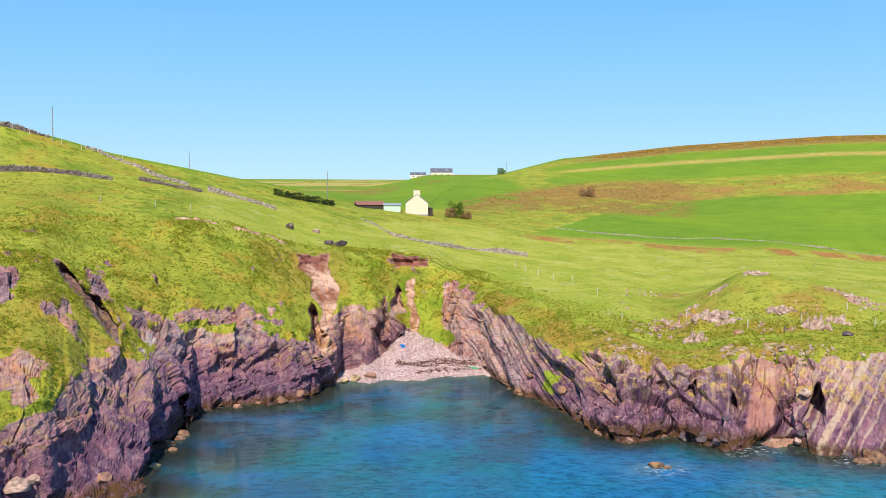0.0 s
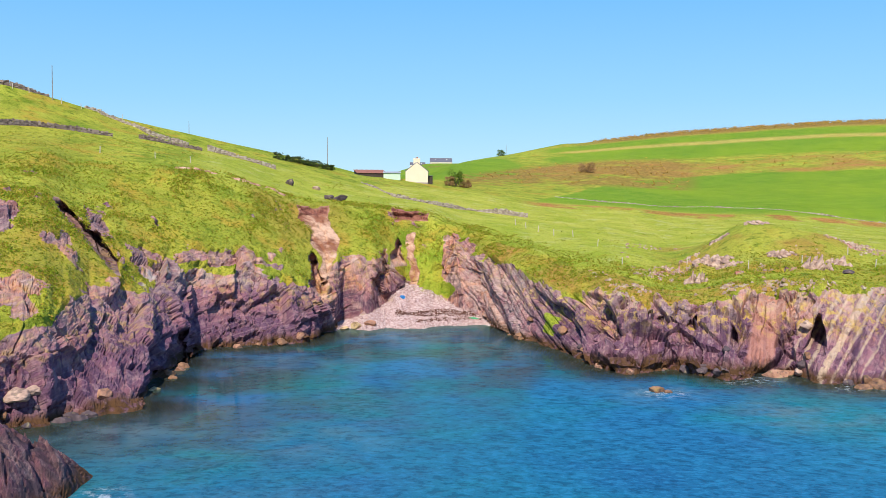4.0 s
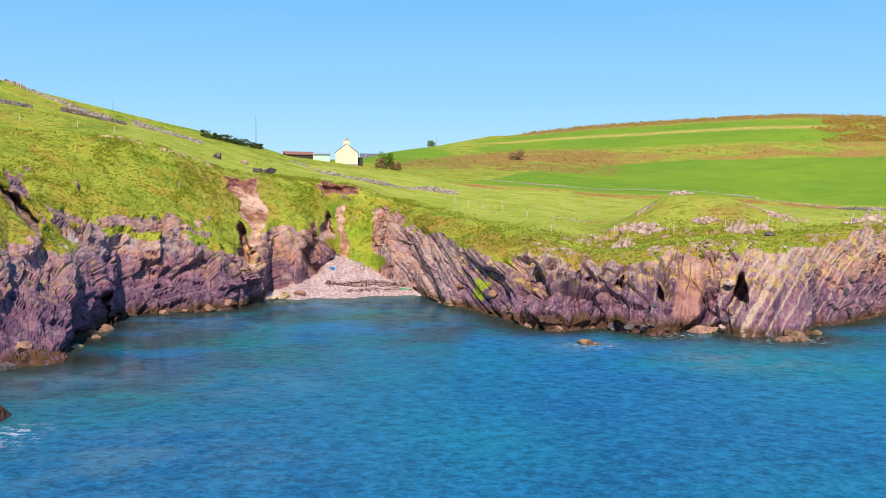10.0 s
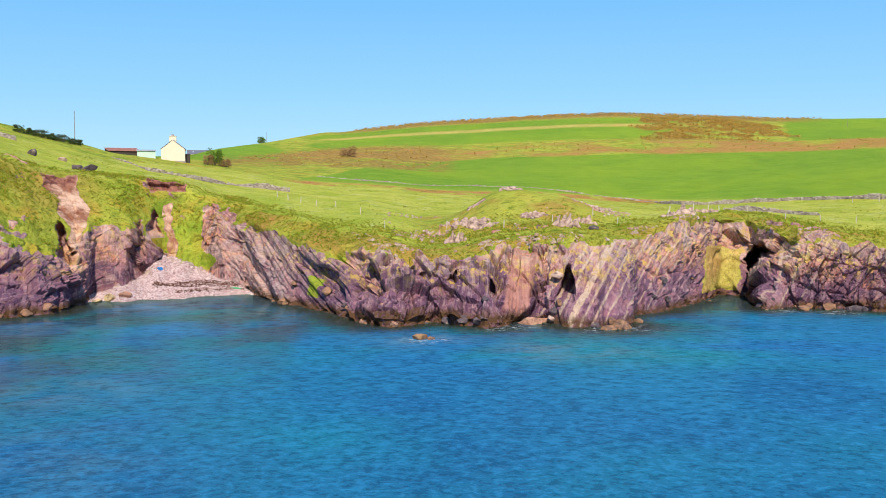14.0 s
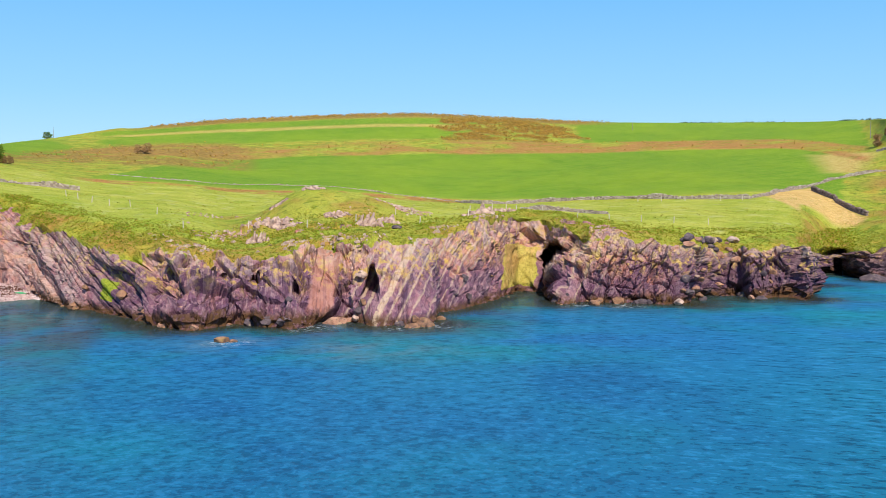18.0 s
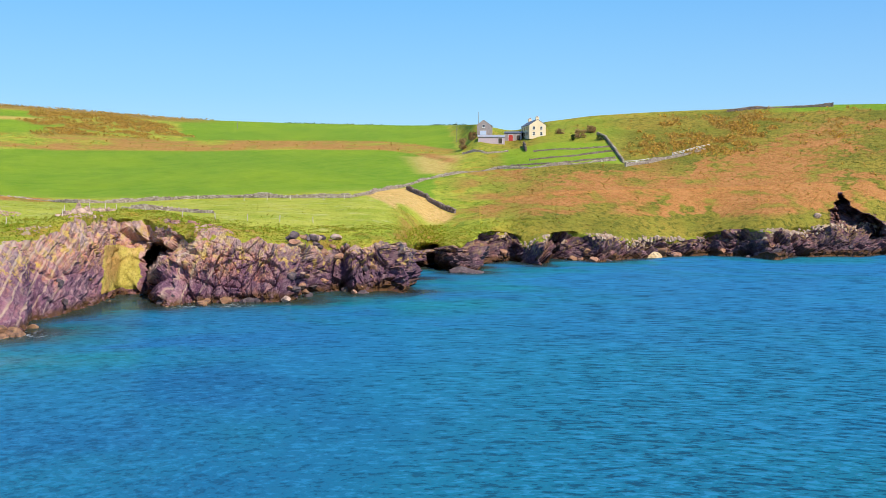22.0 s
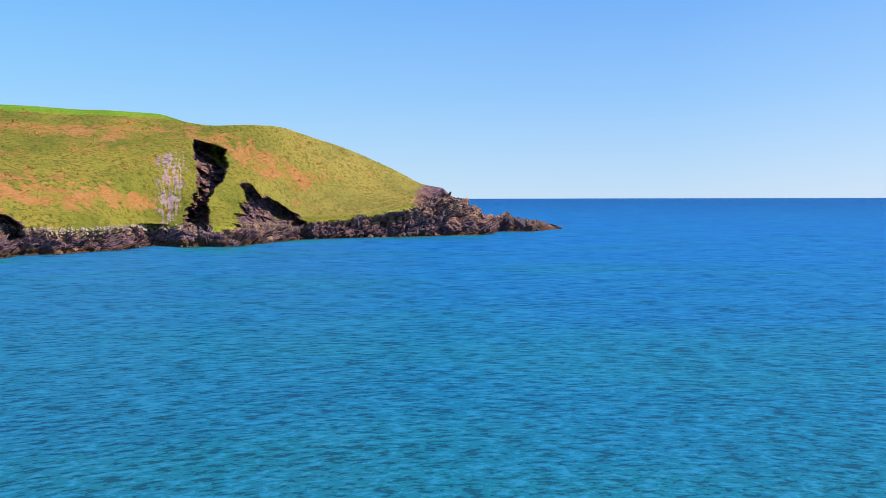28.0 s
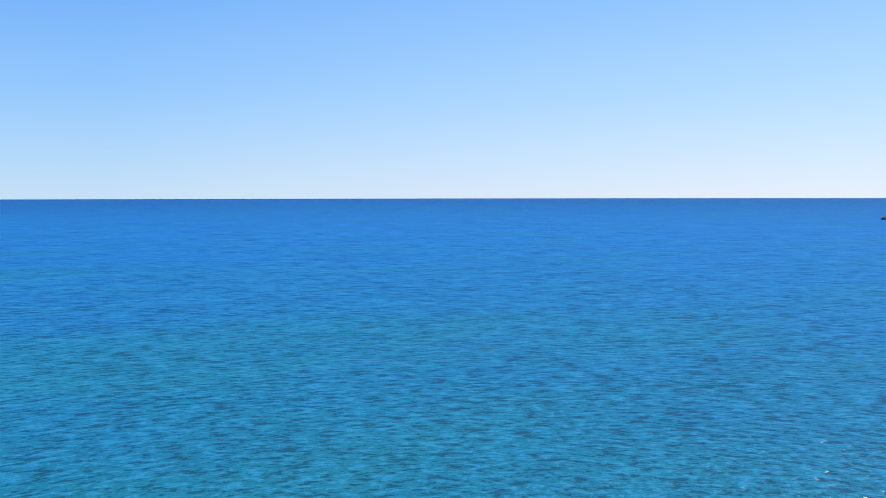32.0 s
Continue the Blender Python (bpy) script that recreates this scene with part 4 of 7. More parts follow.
strength = strength * (1 - cove) * (1 - 0.75 * mossy) * (1 - 0.85 * band(45.5, 47.2, BEAR, 0.2) * smooth(2.7, 3.0, segf)) * (1 - smooth(100.3, 101.2, BEAR))
PUSH = relief * strength * (0.85 - 0.2 * left)
DR = np.zeros_like(RAD)
# caves and pockets: bearing, half width, degrees per metre of height, from and to height, depth, middle
CLEFTS = [(-15.0, 0.75, 0.0, -1, 3.4, 7.0, 1), (-7.45, 0.34, -0.05, 6.2, 11.6, 6.0, 9), (-2.6, 0.36, 0.0, 10.0, 13.4, 3.0, 11), (-3.5, 0.30, 0.05, 6.0, 11.8, 2.5, 9),
          (20.75, 0.46, 0.08, 3.2, 6.6, 6.0, 4.5), (14.2, 0.3, 0.2, 5.0, 6.6, 3.0, 5.5), (12.2, 0.35, 0.25, 5.2, 6.4, 2.5, 5.5),
          (16.4, 0.25, -0.2, 4.5, 6.0, 3.0, 5)]
for b0, hw, tilt, z0, z1, deep, zm in CLEFTS:
    off = np.abs(BEAR + hw * (0.9 * med + 0.5 * big + 0.8 * tiny) - (b0 + (HGT - zm) * tilt)) / hw
    soft = min(2.0, (z1 - z0) * 0.2)
    wide_ = np.clip(1.3 - 0.85 * (HGT - z0) / (z1 - z0), 0.4, 1.35)
    DR += deep * (1 - smooth(0.55, 1.0, off / wide_)) * smooth(z0 - soft, z0 + soft, HGT) * (1 - smooth(z1 - soft, z1 + soft, HGT)) * (segf < 6.5)
    rock = np.maximum(rock, (1 - smooth(0.8, 1.15, off / wide_)) * band(z0 - 1, z1 + 0.5, HGT, 0.6) * (segf < 6.5))
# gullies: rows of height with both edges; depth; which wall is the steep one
GULLY_SHADE = np.zeros_like(RAD)
GULLIES = [([(0.8, 30.4, 30.85), (3, 30.45, 31.1), (5, 30.55, 31.5), (7, 30.65, 31.85), (8.5, 30.85, 31.8), (9.3, 31.2, 31.5)], 15.0, 1, 0.10, 0.05),
           ([(3.5, 79.8, 81.8), (6, 79.95, 81.4), (10, 80.15, 81.3), (15, 80.4, 81.2), (20, 80.8, 81.9), (24, 80.85, 82.4), (30, 80.7, 82.2), (33.5, 80.65, 82.3), (36, 80.6, 81.2), (37.5, 80.6, 80.8)], 15.0, 1, 0.34, 0.04),
           ([(3.5, 83.1, 86.9), (6, 83.0, 86.7), (9, 83.05, 86.2), (12, 83.1, 85.4), (15, 83.1, 84.6), (18, 83.1, 84.1), (21, 83.15, 83.5)], 8.0, 1, 0.5, 0.1),
           ([(3, 69.6, 71.0), (5, 69.3, 71.5), (8, 69.1, 71.5), (10.5, 69.1, 71.0), (12.5, 69.15, 70.2), (15, 69.2, 69.7), (17, 69.3, 69.5)], 9.0, 1, 0.5, 0.1),
           ([(11.4, -18.4, -18.15), (13, -18.9, -18.3), (16, -20.0, -19.2), (19, -21.1, -20.5), (21.2, -21.6, -21.3)], 6.0, -1, 0.12, 0.1)]
for rows, deep, steep, rag, wide in GULLIES:
    zs = HGT + 0.6 * big
    lo, hi = np.interp(zs, [r_[0] for r_ in rows], [r_[1] for r_ in rows]), np.interp(zs, [r_[0] for r_ in rows], [r_[2] for r_ in rows])
    f = (BEAR + rag * (0.9 * med + 0.8 * big + 0.35 * fbm(X / 2.2, Y / 2.2, HGT / 2.2, 3, 120)) - lo) / (hi - lo + 1e-6)
    f = f if steep > 0 else 1 - f
    within = (zs > rows[0][0]) & (zs < rows[-1][0]) & (segf < 6.6) & (segf > 2.05)
    DR += deep * (1 + 0.16 * f0_ + 0.12 * f_ + 0.05 * f2_) * (1.0 + 0.3 * (steep > 0) * (1 - smooth(6, 22, zs))) * smooth(-wide, 0.08, f) * (1 - smooth(0.95, 1.05, f)) * within * smooth(rows[0][0], rows[0][0] + 2, zs) * (1 - smooth(rows[-1][0] - 2.5, rows[-1][0], zs))
    # gully shade painted in: the rock between the edges is marked black
    GULLY_SHADE = np.maximum(GULLY_SHADE, smooth(-0.1, 0.12, f) * (1 - smooth(1.0, 1.12, f)) * within)
    rock = np.maximum(rock, smooth(-0.1, 0.12, f) * (1 - smooth(1.0, 1.12, f)) * within * smooth(-0.45, 0.0, med + 0.5 * tiny + 0.15))
scree = patch([(78.9, 31.5), (80.2, 32.5), (80.3, 20.0), (79.7, 8.0), (78.9, 7.0), (78.4, 18.0)], 1.5, 1.2)
rock = np.maximum(rock, scree * 0.85 * smooth(-0.6, 0.3, 0.9 * vnoise(BEAR * 48 + HGT * 0.3, HGT / 9, BEAR * 0, 77) + 0.5 * tiny))
# the bank is undercut below its turf lip
DR += 1.0 * overhang * (1 - smooth(17.9, 18.6, HGT))
RADD = RAD + DR

rock = rock * (1 - 0.95 * mossy)
turf = np.maximum(turf, mossy * 0.25)
bracken = np.maximum(bracken, 0.35 * mossy * smooth(-0.1, 0.3, med + 0.08 * (HGT - 4)))
straw = np.maximum(straw, mossy * (0.45 + 0.4 * smooth(-0.3, 0.2, med + 0.1 * (HGT - 4))))
shingle = band(-6.2, 2.7, BEAR + 0.25 * med, 0.12) * band(1.2, 2.19, segf, 0.03)
rock = rock * (1 - shingle)
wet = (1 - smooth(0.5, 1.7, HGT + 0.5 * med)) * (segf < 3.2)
# darker rock by bearing and low on the left, plus the painted gully shade
black = np.clip(0.5 * GULLY_SHADE + 0.85 * smooth(32, 44, BEAR + big) * (1 - 0.5 * band(79, 81, BEAR, 0.3)) + 0.2 * left * (1 - smooth(4, 9, HGT)), 0, 1)
pale = (1 - earth) * np.clip(0.5 * scree + band(2.72, 3.6, segf + 0.1 * med, 0.08) * (0.2 * left + 0.30 * headland) + 0.4 * band(1, 5, BEAR, 0.5) * band(2, 3, segf, 0.1), 0, 1)
wash = np.maximum(patch([(-16.7, 12.2), (-15.8, 12.0), (-16.2, 9.6), (-17.0, 9.4)], 0.3, 0.5), 0.4 * patch([(-17.2, 12.5), (-14.0, 11.5), (-9.4, 11.5), (-9.2, 8.6), (-13.0, 8.2), (-16.8, 8.8)], 0.6, 1.2))
pale = np.maximum(pale, wash)
lichen = 1.0 * band(2.55, 3.3, segf, 0.15) * (0.5 + 0.5 * headland)
lean = BEAR - (HGT - 5) * 0.25 + 0.02 * med
VEINS = ((21.95, 22.40, 1.0), (20.1, 20.25, 0.7), (20.75, 20.92, 0.9), (21.3, 21.46, 0.9), (22.75, 22.9, 0.8), (23.4, 23.55, 0.8), (24.1, 24.22, 0.7), (25.0, 25.1, 0.6), (25.8, 25.92, 0.6), (26.6, 26.7, 0.5), (31.5, 31.75, 0.7), (32.6, 32.72, 0.6), (33.4, 33.52, 0.7), (34.5, 34.6, 0.5))
vein = np.maximum.reduce([band(a, b_, lean, 0.03) * k for a, b_, k in VEINS]) * band(2.0, 3.12, segf, 0.05) * 0.8
LX, LY = RADD * np.sin(np.radians(BEAR)) + NX * PUSH, RADD * np.cos(np.radians(BEAR)) + NY * PUSH
HGT = HGT + NZ * PUSH * smooth(-1.5, 1.0, HGT)
HGT = np.where(BEAR > 101.6, -5.0, HGT)
RADD = np.hypot(LX, LY)


def sheet(name, verts, nc, nr, material, attrs):
    me = bpy.data.meshes.new(name)
    idx = np.arange(nc * nr).reshape(nc, nr)
    quads = np.stack([idx[:-1, :-1], idx[:-1, 1:], idx[1:, 1:], idx[1:, :-1]], -1).reshape(-1, 4)
    me.vertices.add(nc * nr)
    me.vertices.foreach_set("co", verts.astype(np.float32).ravel())
    me.loops.add(quads.size)
    me.loops.foreach_set("vertex_index", quads.ravel().astype(np.int32))
    me.polygons.add(len(quads))
    me.polygons.foreach_set("loop_start", np.arange(0, quads.size, 4, dtype=np.int32))
    bare = attrs["rock"] if "rock" in attrs else np.zeros((nc, nr))
    me.polygons.foreach_set("use_smooth", (bare.reshape(nc, nr)[:-1, :-1] < 0.55).ravel())
    for key, values in attrs.items():
        a = me.attributes.new(key, "FLOAT", "POINT")
        a.data.foreach_set("value", values.astype(np.float32).ravel())
    me.materials.append(material)
    me.update(calc_edges=True)
    return new(name, me)


land = sheet("ground", np.stack([LX, LY, HGT], -1), NC, NR, MAT_LAND,
             dict(rock=rock, lush=lush, turf=turf, straw=straw, bracken=bracken, heath=heath, moor=moor, earth=np.clip(1.3 * earth, 0, 1), shaded_redsoil=shaded_redsoil, bed=BED, shingle=shingle, wet=wet, lichen=lichen, vein=vein, black=black, pale=pale, slab=slab, plum=np.clip(1 - smooth(-8, -6, BEAR) + 0.7 * headland * (1 - smooth(4.5, 8.0, HGT + 2 * med)), 0, 1) * (1 - smooth(8.5, 11.5, HGT + 1.5 * med)), tone=tone, tone2=tone2))
tagged(land, "grassy sea cliffs and fields over purple slate", "ground", kind="structure")


def ground_z(bearing, r):
    """Height of the land at a bearing and a distance."""
    i = int(np.clip(np.searchsorted(TH, bearing), 1, NC - 1))
    f = (bearing - TH[i - 1]) / (TH[i] - TH[i - 1])
    za = np.interp(r, np.maximum.accumulate(RADD[i - 1]), HGT[i - 1])
    zb = np.interp(r, np.maximum.accumulate(RADD[i]), HGT[i])
    return float(za * (1 - f) + zb * f)


def spot(bearing, r, sink=0.0):
    """A place on the land."""
    return Vector((r * math.sin(radians(bearing)), r * math.cos(radians(bearing)), ground_z(bearing, r) - sink))


# ---- the sea ----
def sea_material():
    m = Mat("sea_water", 1.0, 0.0)
    shore, patch_, bay, murk = m.attr("shore"), m.noise(0.035, 4), m.attr("bay"), m.attr("murk")
    broad = m.step(m.noise(0.014, 3), 0.38, 0.62)
    near = m.mix(bay, m.mix(broad, (0.002, 0.130, 0.185), (0.002, 0.160, 0.165)), m.mix(broad, (0.006, 0.082, 0.195), (0.005, 0.125, 0.195)))
    far = m.mix(m.attr("offing"), m.mix(m.attr("east"), (0.026, 0.190, 0.430), (0.010, 0.155, 0.460)), (0.008, 0.092, 0.320))
    c = m.mix(m.attr("inshore"), far, near)
    # sand, kelp and depth: long drifts of lighter and darker water
    drift = m.noise(0.03, 5, vec=m.stretch(1.0, 0.45, 1.0), distort=0.8)
    c = m.mix(m.math("MULTIPLY", m.step(drift, 0.50, 0.66), 0.35), c, (0.010, 0.175, 0.205))
    c = m.mix(m.math("MULTIPLY", m.step(patch_, 0.44, 0.58), m.math("MULTIPLY", m.step(shore, 0.03, 0.22), 0.75)), c, (0.010, 0.205, 0.215))
    c = m.mix(m.math("MULTIPLY", m.step(m.noise(0.022, 5), 0.50, 0.64), m.math("MULTIPLY", bay, 0.5)), c, (0.008, 0.195, 0.235))
    c = m.mix(m.math("MULTIPLY", m.step(m.noise(0.05, 4), 0.46, 0.34), m.math("MULTIPLY", bay, 0.5)), c, (0.008, 0.075, 0.205))
    # kelp, and the cliffs' dark reflection painted in with it
    kelp_and_reflection = m.mix(m.step(m.math("ADD", m.noise(0.11, 5, distort=0.6), m.math("MULTIPLY", m.math("SUBTRACT", 0.6, murk), 0.25)), 0.46, 0.62), (0.042, 0.050, 0.040), (0.014, 0.130, 0.122))
    c = m.mix(m.math("MULTIPLY", murk, m.step(m.noise(0.07, 5), 0.30, 0.52)), c, kelp_and_reflection)
    c = m.mix(m.math("MULTIPLY", m.step(shore, 0.70, 0.95), 0.7), c, (0.075, 0.062, 0.034))
    c = m.mix(m.math("MULTIPLY", m.attr("shoal"), m.step(m.noise(0.22, 5), 0.38, 0.62)), c, (0.100, 0.190, 0.215))
    # wavelets run in from the mouth of the bay, their crests bending round it
    away = m.t.nodes.new("ShaderNodeVectorMath")
    away.operation = "SUBTRACT"
    m.t.links.new(m.pos, away.inputs[0])
    away.inputs[1].default_value = (-4, -12, 0)
    xyz = m.t.nodes.new("ShaderNodeSeparateXYZ")
    m.t.links.new(away.outputs[0], xyz.inputs[0])
    far_off = m.t.nodes.new("ShaderNodeVectorMath")
    far_off.operation = "LENGTH"
    m.t.links.new(away.outputs[0], far_off.inputs[0])
    bearing = m.math("ARCTAN2", xyz.outputs["X"], xyz.outputs["Y"])
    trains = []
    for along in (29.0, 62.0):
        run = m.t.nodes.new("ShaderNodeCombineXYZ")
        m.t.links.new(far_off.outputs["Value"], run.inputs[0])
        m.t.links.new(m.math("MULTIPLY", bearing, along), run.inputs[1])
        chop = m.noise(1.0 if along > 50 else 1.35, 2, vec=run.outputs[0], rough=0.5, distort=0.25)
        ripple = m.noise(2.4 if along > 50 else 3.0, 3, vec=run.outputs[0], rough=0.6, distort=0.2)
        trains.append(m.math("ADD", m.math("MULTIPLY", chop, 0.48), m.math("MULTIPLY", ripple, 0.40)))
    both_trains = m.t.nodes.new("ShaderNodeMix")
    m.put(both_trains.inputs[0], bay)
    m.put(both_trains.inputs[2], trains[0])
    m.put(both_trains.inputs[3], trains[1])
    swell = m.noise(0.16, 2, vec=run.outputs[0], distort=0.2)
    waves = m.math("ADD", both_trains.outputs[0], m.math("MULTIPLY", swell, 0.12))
    # the sky's reflection on the waves painted in: dark troughs, light crests
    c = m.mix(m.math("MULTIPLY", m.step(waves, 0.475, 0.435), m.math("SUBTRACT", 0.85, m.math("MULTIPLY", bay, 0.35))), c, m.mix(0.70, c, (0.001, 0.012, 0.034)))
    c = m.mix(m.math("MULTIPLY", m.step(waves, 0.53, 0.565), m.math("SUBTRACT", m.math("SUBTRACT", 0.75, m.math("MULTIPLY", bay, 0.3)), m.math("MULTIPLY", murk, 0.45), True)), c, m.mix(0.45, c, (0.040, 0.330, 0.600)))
    flecks = m.math("MULTIPLY", m.math("ADD", m.attr("foam"), m.math("MULTIPLY", m.step(shore, 0.93, 1.0), 0.22)), m.step(m.noise(1.1, 6, rough=0.7), 0.50, 0.62))
    c = m.mix(flecks, c, (0.75, 0.80, 0.82))
    bump = m.bump(waves, m.math("SUBTRACT", 1.0, m.math("MULTIPLY", m.step(murk, 0.0, 0.8), 0.95)), 0.45)
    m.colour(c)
    shine = m.t.nodes.new("ShaderNodeBsdfGlossy")
    m.put(shine.inputs["Roughness"], m.math("SUBTRACT", 0.22, m.math("MULTIPLY", murk, 0.20)))
    shine.inputs["Color"].default_value = (0.62, 0.84, 1.0, 1)
    m.t.links.new(bump.outputs[0], shine.inputs["Normal"])
    facing = m.t.nodes.new("ShaderNodeLayerWeight")
    facing.inputs[0].default_value = 0.22
    m.t.links.new(bump.outputs[0], facing.inputs["Normal"])
    gloss = m.t.nodes.new("ShaderNodeMixShader")
    m.put(gloss.inputs[0], m.math("MINIMUM", m.math("ADD", 0.01, m.math("MULTIPLY", facing.outputs["Fresnel"], m.math("ADD", 0.20, m.math("MULTIPLY", murk, 0.15)))), m.math("ADD", 0.12, m.math("MULTIPLY", murk, 0.12))))
    m.t.links.new(m.bsdf.outputs[0], gloss.inputs[1])
    m.t.links.new(shine.outputs[0], gloss.inputs[2])
    clear = m.t.nodes.new("ShaderNodeBsdfTransparent")
    clear.inputs[0].default_value = (0.55, 0.80, 0.72, 1)
    mixer = m.t.nodes.new("ShaderNodeMixShader")
    m.put(mixer.inputs[0], m.math("MULTIPLY", m.step(shore, 0.62, 1.0), m.math("SUBTRACT", 0.7, flecks, True)))
    m.t.links.new(gloss.outputs[0], mixer.inputs[1])
    m.t.links.new(clear.outputs[0], mixer.inputs[2])
    m.t.links.new(mixer.outputs[0], m.t.nodes["Material Output"].inputs["Surface"])
    return m.m


MAT_SEA = sea_material()
sea_th = np.linspace(-180, 180, 721)
sea_w = np.interp(sea_th, TH, wr)
sea_w = np.where((sea_th < TH[0]) | (sea_th > 102.2), 400, sea_w)
ring = np.concatenate([np.linspace(0.03, 50, 8), np.arange(55, 180, 1.6), np.arange(180, 330, 3.0), np.arange(330, 530, 6.0)])
sr_all = np.repeat(np.concatenate([ring, [700, 1100, 2000, 3300, 4900]])[None, :], len(sea_th), 0)
away = sea_w[:, None] - sr_all
# distance to the nearest shore, for the water off the cliffs
near_rows = np.where((sea_th > -45) & (sea_th < 60))[0]
px_, py_ = (wr * np.sin(np.radians(TH)))[::6], (wr * np.cos(np.radians(TH)))[::6]
for k in near_rows:
    a_ = np.radians(sea_th[k])
    d_ = np.hypot(sr_all[k, :, None] * np.sin(a_) - px_[None, :], sr_all[k, :, None] * np.cos(a_) - py_[None, :]).min(1)
    away[k] = np.where(away[k] > 0, d_, away[k])
shore = np.where(np.abs(away) < 400, np.exp(-np.clip(away, 0, 400) / 14.0), 0)
shore = np.where(((sea_th < TH[0]) | (sea_th > 102.2))[:, None], 0, shore)
shore[:, len(ring):] = 0
shore = shore * (1 - smooth(97.5, 100.0, sea_th))[:, None]
# weed and stones under the water along the foot of the cliffs, with the cliffs' reflection put into the colour; widest
# in the cove
reach = (9 + 18 * band_line(-40, 5, sea_th) + 4 * smooth(52, 60, sea_th))[:, None]
murk = np.where(shore > 0, np.exp(-(np.clip(away, 0, 400) / reach) ** 2), 0) * (0.9 - 0.45 * smooth(48, 56, sea_th))[:, None]
st = np.radians(sea_th)[:, None]
shoal, foam = np.zeros_like(sr_all), np.zeros_like(sr_all)
SX, SY = sr_all * np.sin(st), sr_all * np.cos(st)
for b0, r0, size, hgt in ((12.5, 110, 6, 0.7), (19.2, 104, 5, 0.9), (19.9, 98, 4, 0.7), (22.3, 101, 7, 0.55), (-7.5, 86, 7, 0.5), (-13.3, 63, 9, 0.55), (-1, 152, 9, 0.5), (-10, 128, 9, 0.5), (3, 140, 8, 0.5), (-18, 92, 8, 0.7), (28.6, 158, 7, 0.6)):
    d = np.hypot(SX - r0 * math.sin(radians(b0)), SY - r0 * math.cos(radians(b0))) / size
    shoal = np.maximum(shoal, hgt * np.exp(-d * d))
for b0, r0, size in ((-19.9, 70, 1.6), (-19.4, 73, 1.4), (12.7, 109.5, 2.2), (22.5, 119.5, 2.2), (24.4, 121.5, 3), (18.0, 121, 2), (17.0, 119, 2.0), (35.6, 146, 2.4), (33, 145.5, 2), (93, 386, 5), (91, 381, 4), (95.5, 395, 5)):
    d = np.hypot(SX - r0 * math.sin(radians(b0)), SY - r0 * math.cos(radians(b0))) / size
    foam = np.maximum(foam, 0.75 * np.exp(-d * d))
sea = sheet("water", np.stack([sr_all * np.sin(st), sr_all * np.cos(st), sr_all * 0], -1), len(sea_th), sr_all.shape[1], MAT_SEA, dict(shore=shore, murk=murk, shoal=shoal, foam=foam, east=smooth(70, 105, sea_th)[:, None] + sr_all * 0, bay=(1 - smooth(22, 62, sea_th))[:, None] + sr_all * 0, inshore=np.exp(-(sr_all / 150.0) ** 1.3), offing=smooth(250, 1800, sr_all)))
tagged(sea, "clear blue sea with small ripples", "water", kind="structure")


# ---- materials of the things ----
def island_material(name, colours, rough=0.9, spec=0.1, leafy=False):
    """Foliage or stones in one mesh: each piece takes its own hue."""
    m = Mat(name, rough, spec)
    geo = m.t.nodes.new("ShaderNodeNewGeometry")
    ramp = m.t.nodes.new("ShaderNodeValToRGB")
    ramp.color_ramp.interpolation = "LINEAR"
    while len(ramp.color_ramp.elements) < len(colours):
        ramp.color_ramp.elements.new(0.5)
    for i, c in enumerate(colours):
        ramp.color_ramp.elements[i].position = i / (len(colours) - 1)
        ramp.color_ramp.elements[i].color = (*c, 1)
    m.t.links.new(geo.outputs["Random Per Island"], ramp.inputs[0])
    if leafy:
        m.bsdf.inputs["Subsurface Weight"].default_value = 0.0
        thin = m.t.nodes.new("ShaderNodeBsdfTranslucent")
        m.t.links.new(ramp.outputs[0], thin.inputs[0])
        both = m.t.nodes.new("ShaderNodeMixShader")
        both.inputs[0].default_value = 0.5
        m.t.links.new(m.bsdf.outputs[0], both.inputs[1])
        m.t.links.new(thin.outputs[0], both.inputs[2])
        m.t.links.new(both.outputs[0], m.t.nodes["Material Output"].inputs["Surface"])
        return m.colour(ramp.outputs[0])
    return m.colour(m.mix(m.math("MULTIPLY", m.noise(4.0, 4), 0.5), ramp.outputs[0], m.mix(0.55, ramp.outputs[0], (0.03, 0.03, 0.015))))


def boulder_material(name, dark, light, lichen=(0.45, 0.38, 0.18)):
    m = Mat(name, 0.92, 0.15)
    fine, mid = m.noise(5.0, 5), m.noise(0.9, 4)
    lay = m.noise(1.2, 4, vec=m.stretch(1.5, 0.4, 2.6))
    c = m.mix(m.step(mid, 0.35, 0.65), dark, light)
    c = m.mix(m.math("MULTIPLY", m.step(lay, 0.48, 0.36), 0.6), c, (0.07, 0.055, 0.06))
    c = m.mix(m.math("MULTIPLY", m.step(m.noise(1.6, 5), 0.58, 0.7), 0.5), c, lichen)
    m.bump(m.math("ADD", fine, lay), 0.6, 0.12)
    return m.colour(c)


MAT_TUFT = island_material("grass_blades", [(0.250, 0.340, 0.030), (0.400, 0.450, 0.050), (0.480, 0.470, 0.070), (0.520, 0.360, 0.070), (0.320, 0.410, 0.022)], leafy=True)
MAT_TUFT_DRY = island_material("bracken_blades", [(0.460, 0.220, 0.065), (0.620, 0.320, 0.110), (0.330, 0.310, 0.050), (0.540, 0.280, 0.090), (0.560, 0.410, 0.130)], leafy=True)
MAT_TUFT_OLIVE = island_material("olive_blades", [(0.150, 0.165, 0.022), (0.260, 0.250, 0.035), (0.330, 0.270, 0.045), (0.210, 0.220, 0.026)], leafy=True)
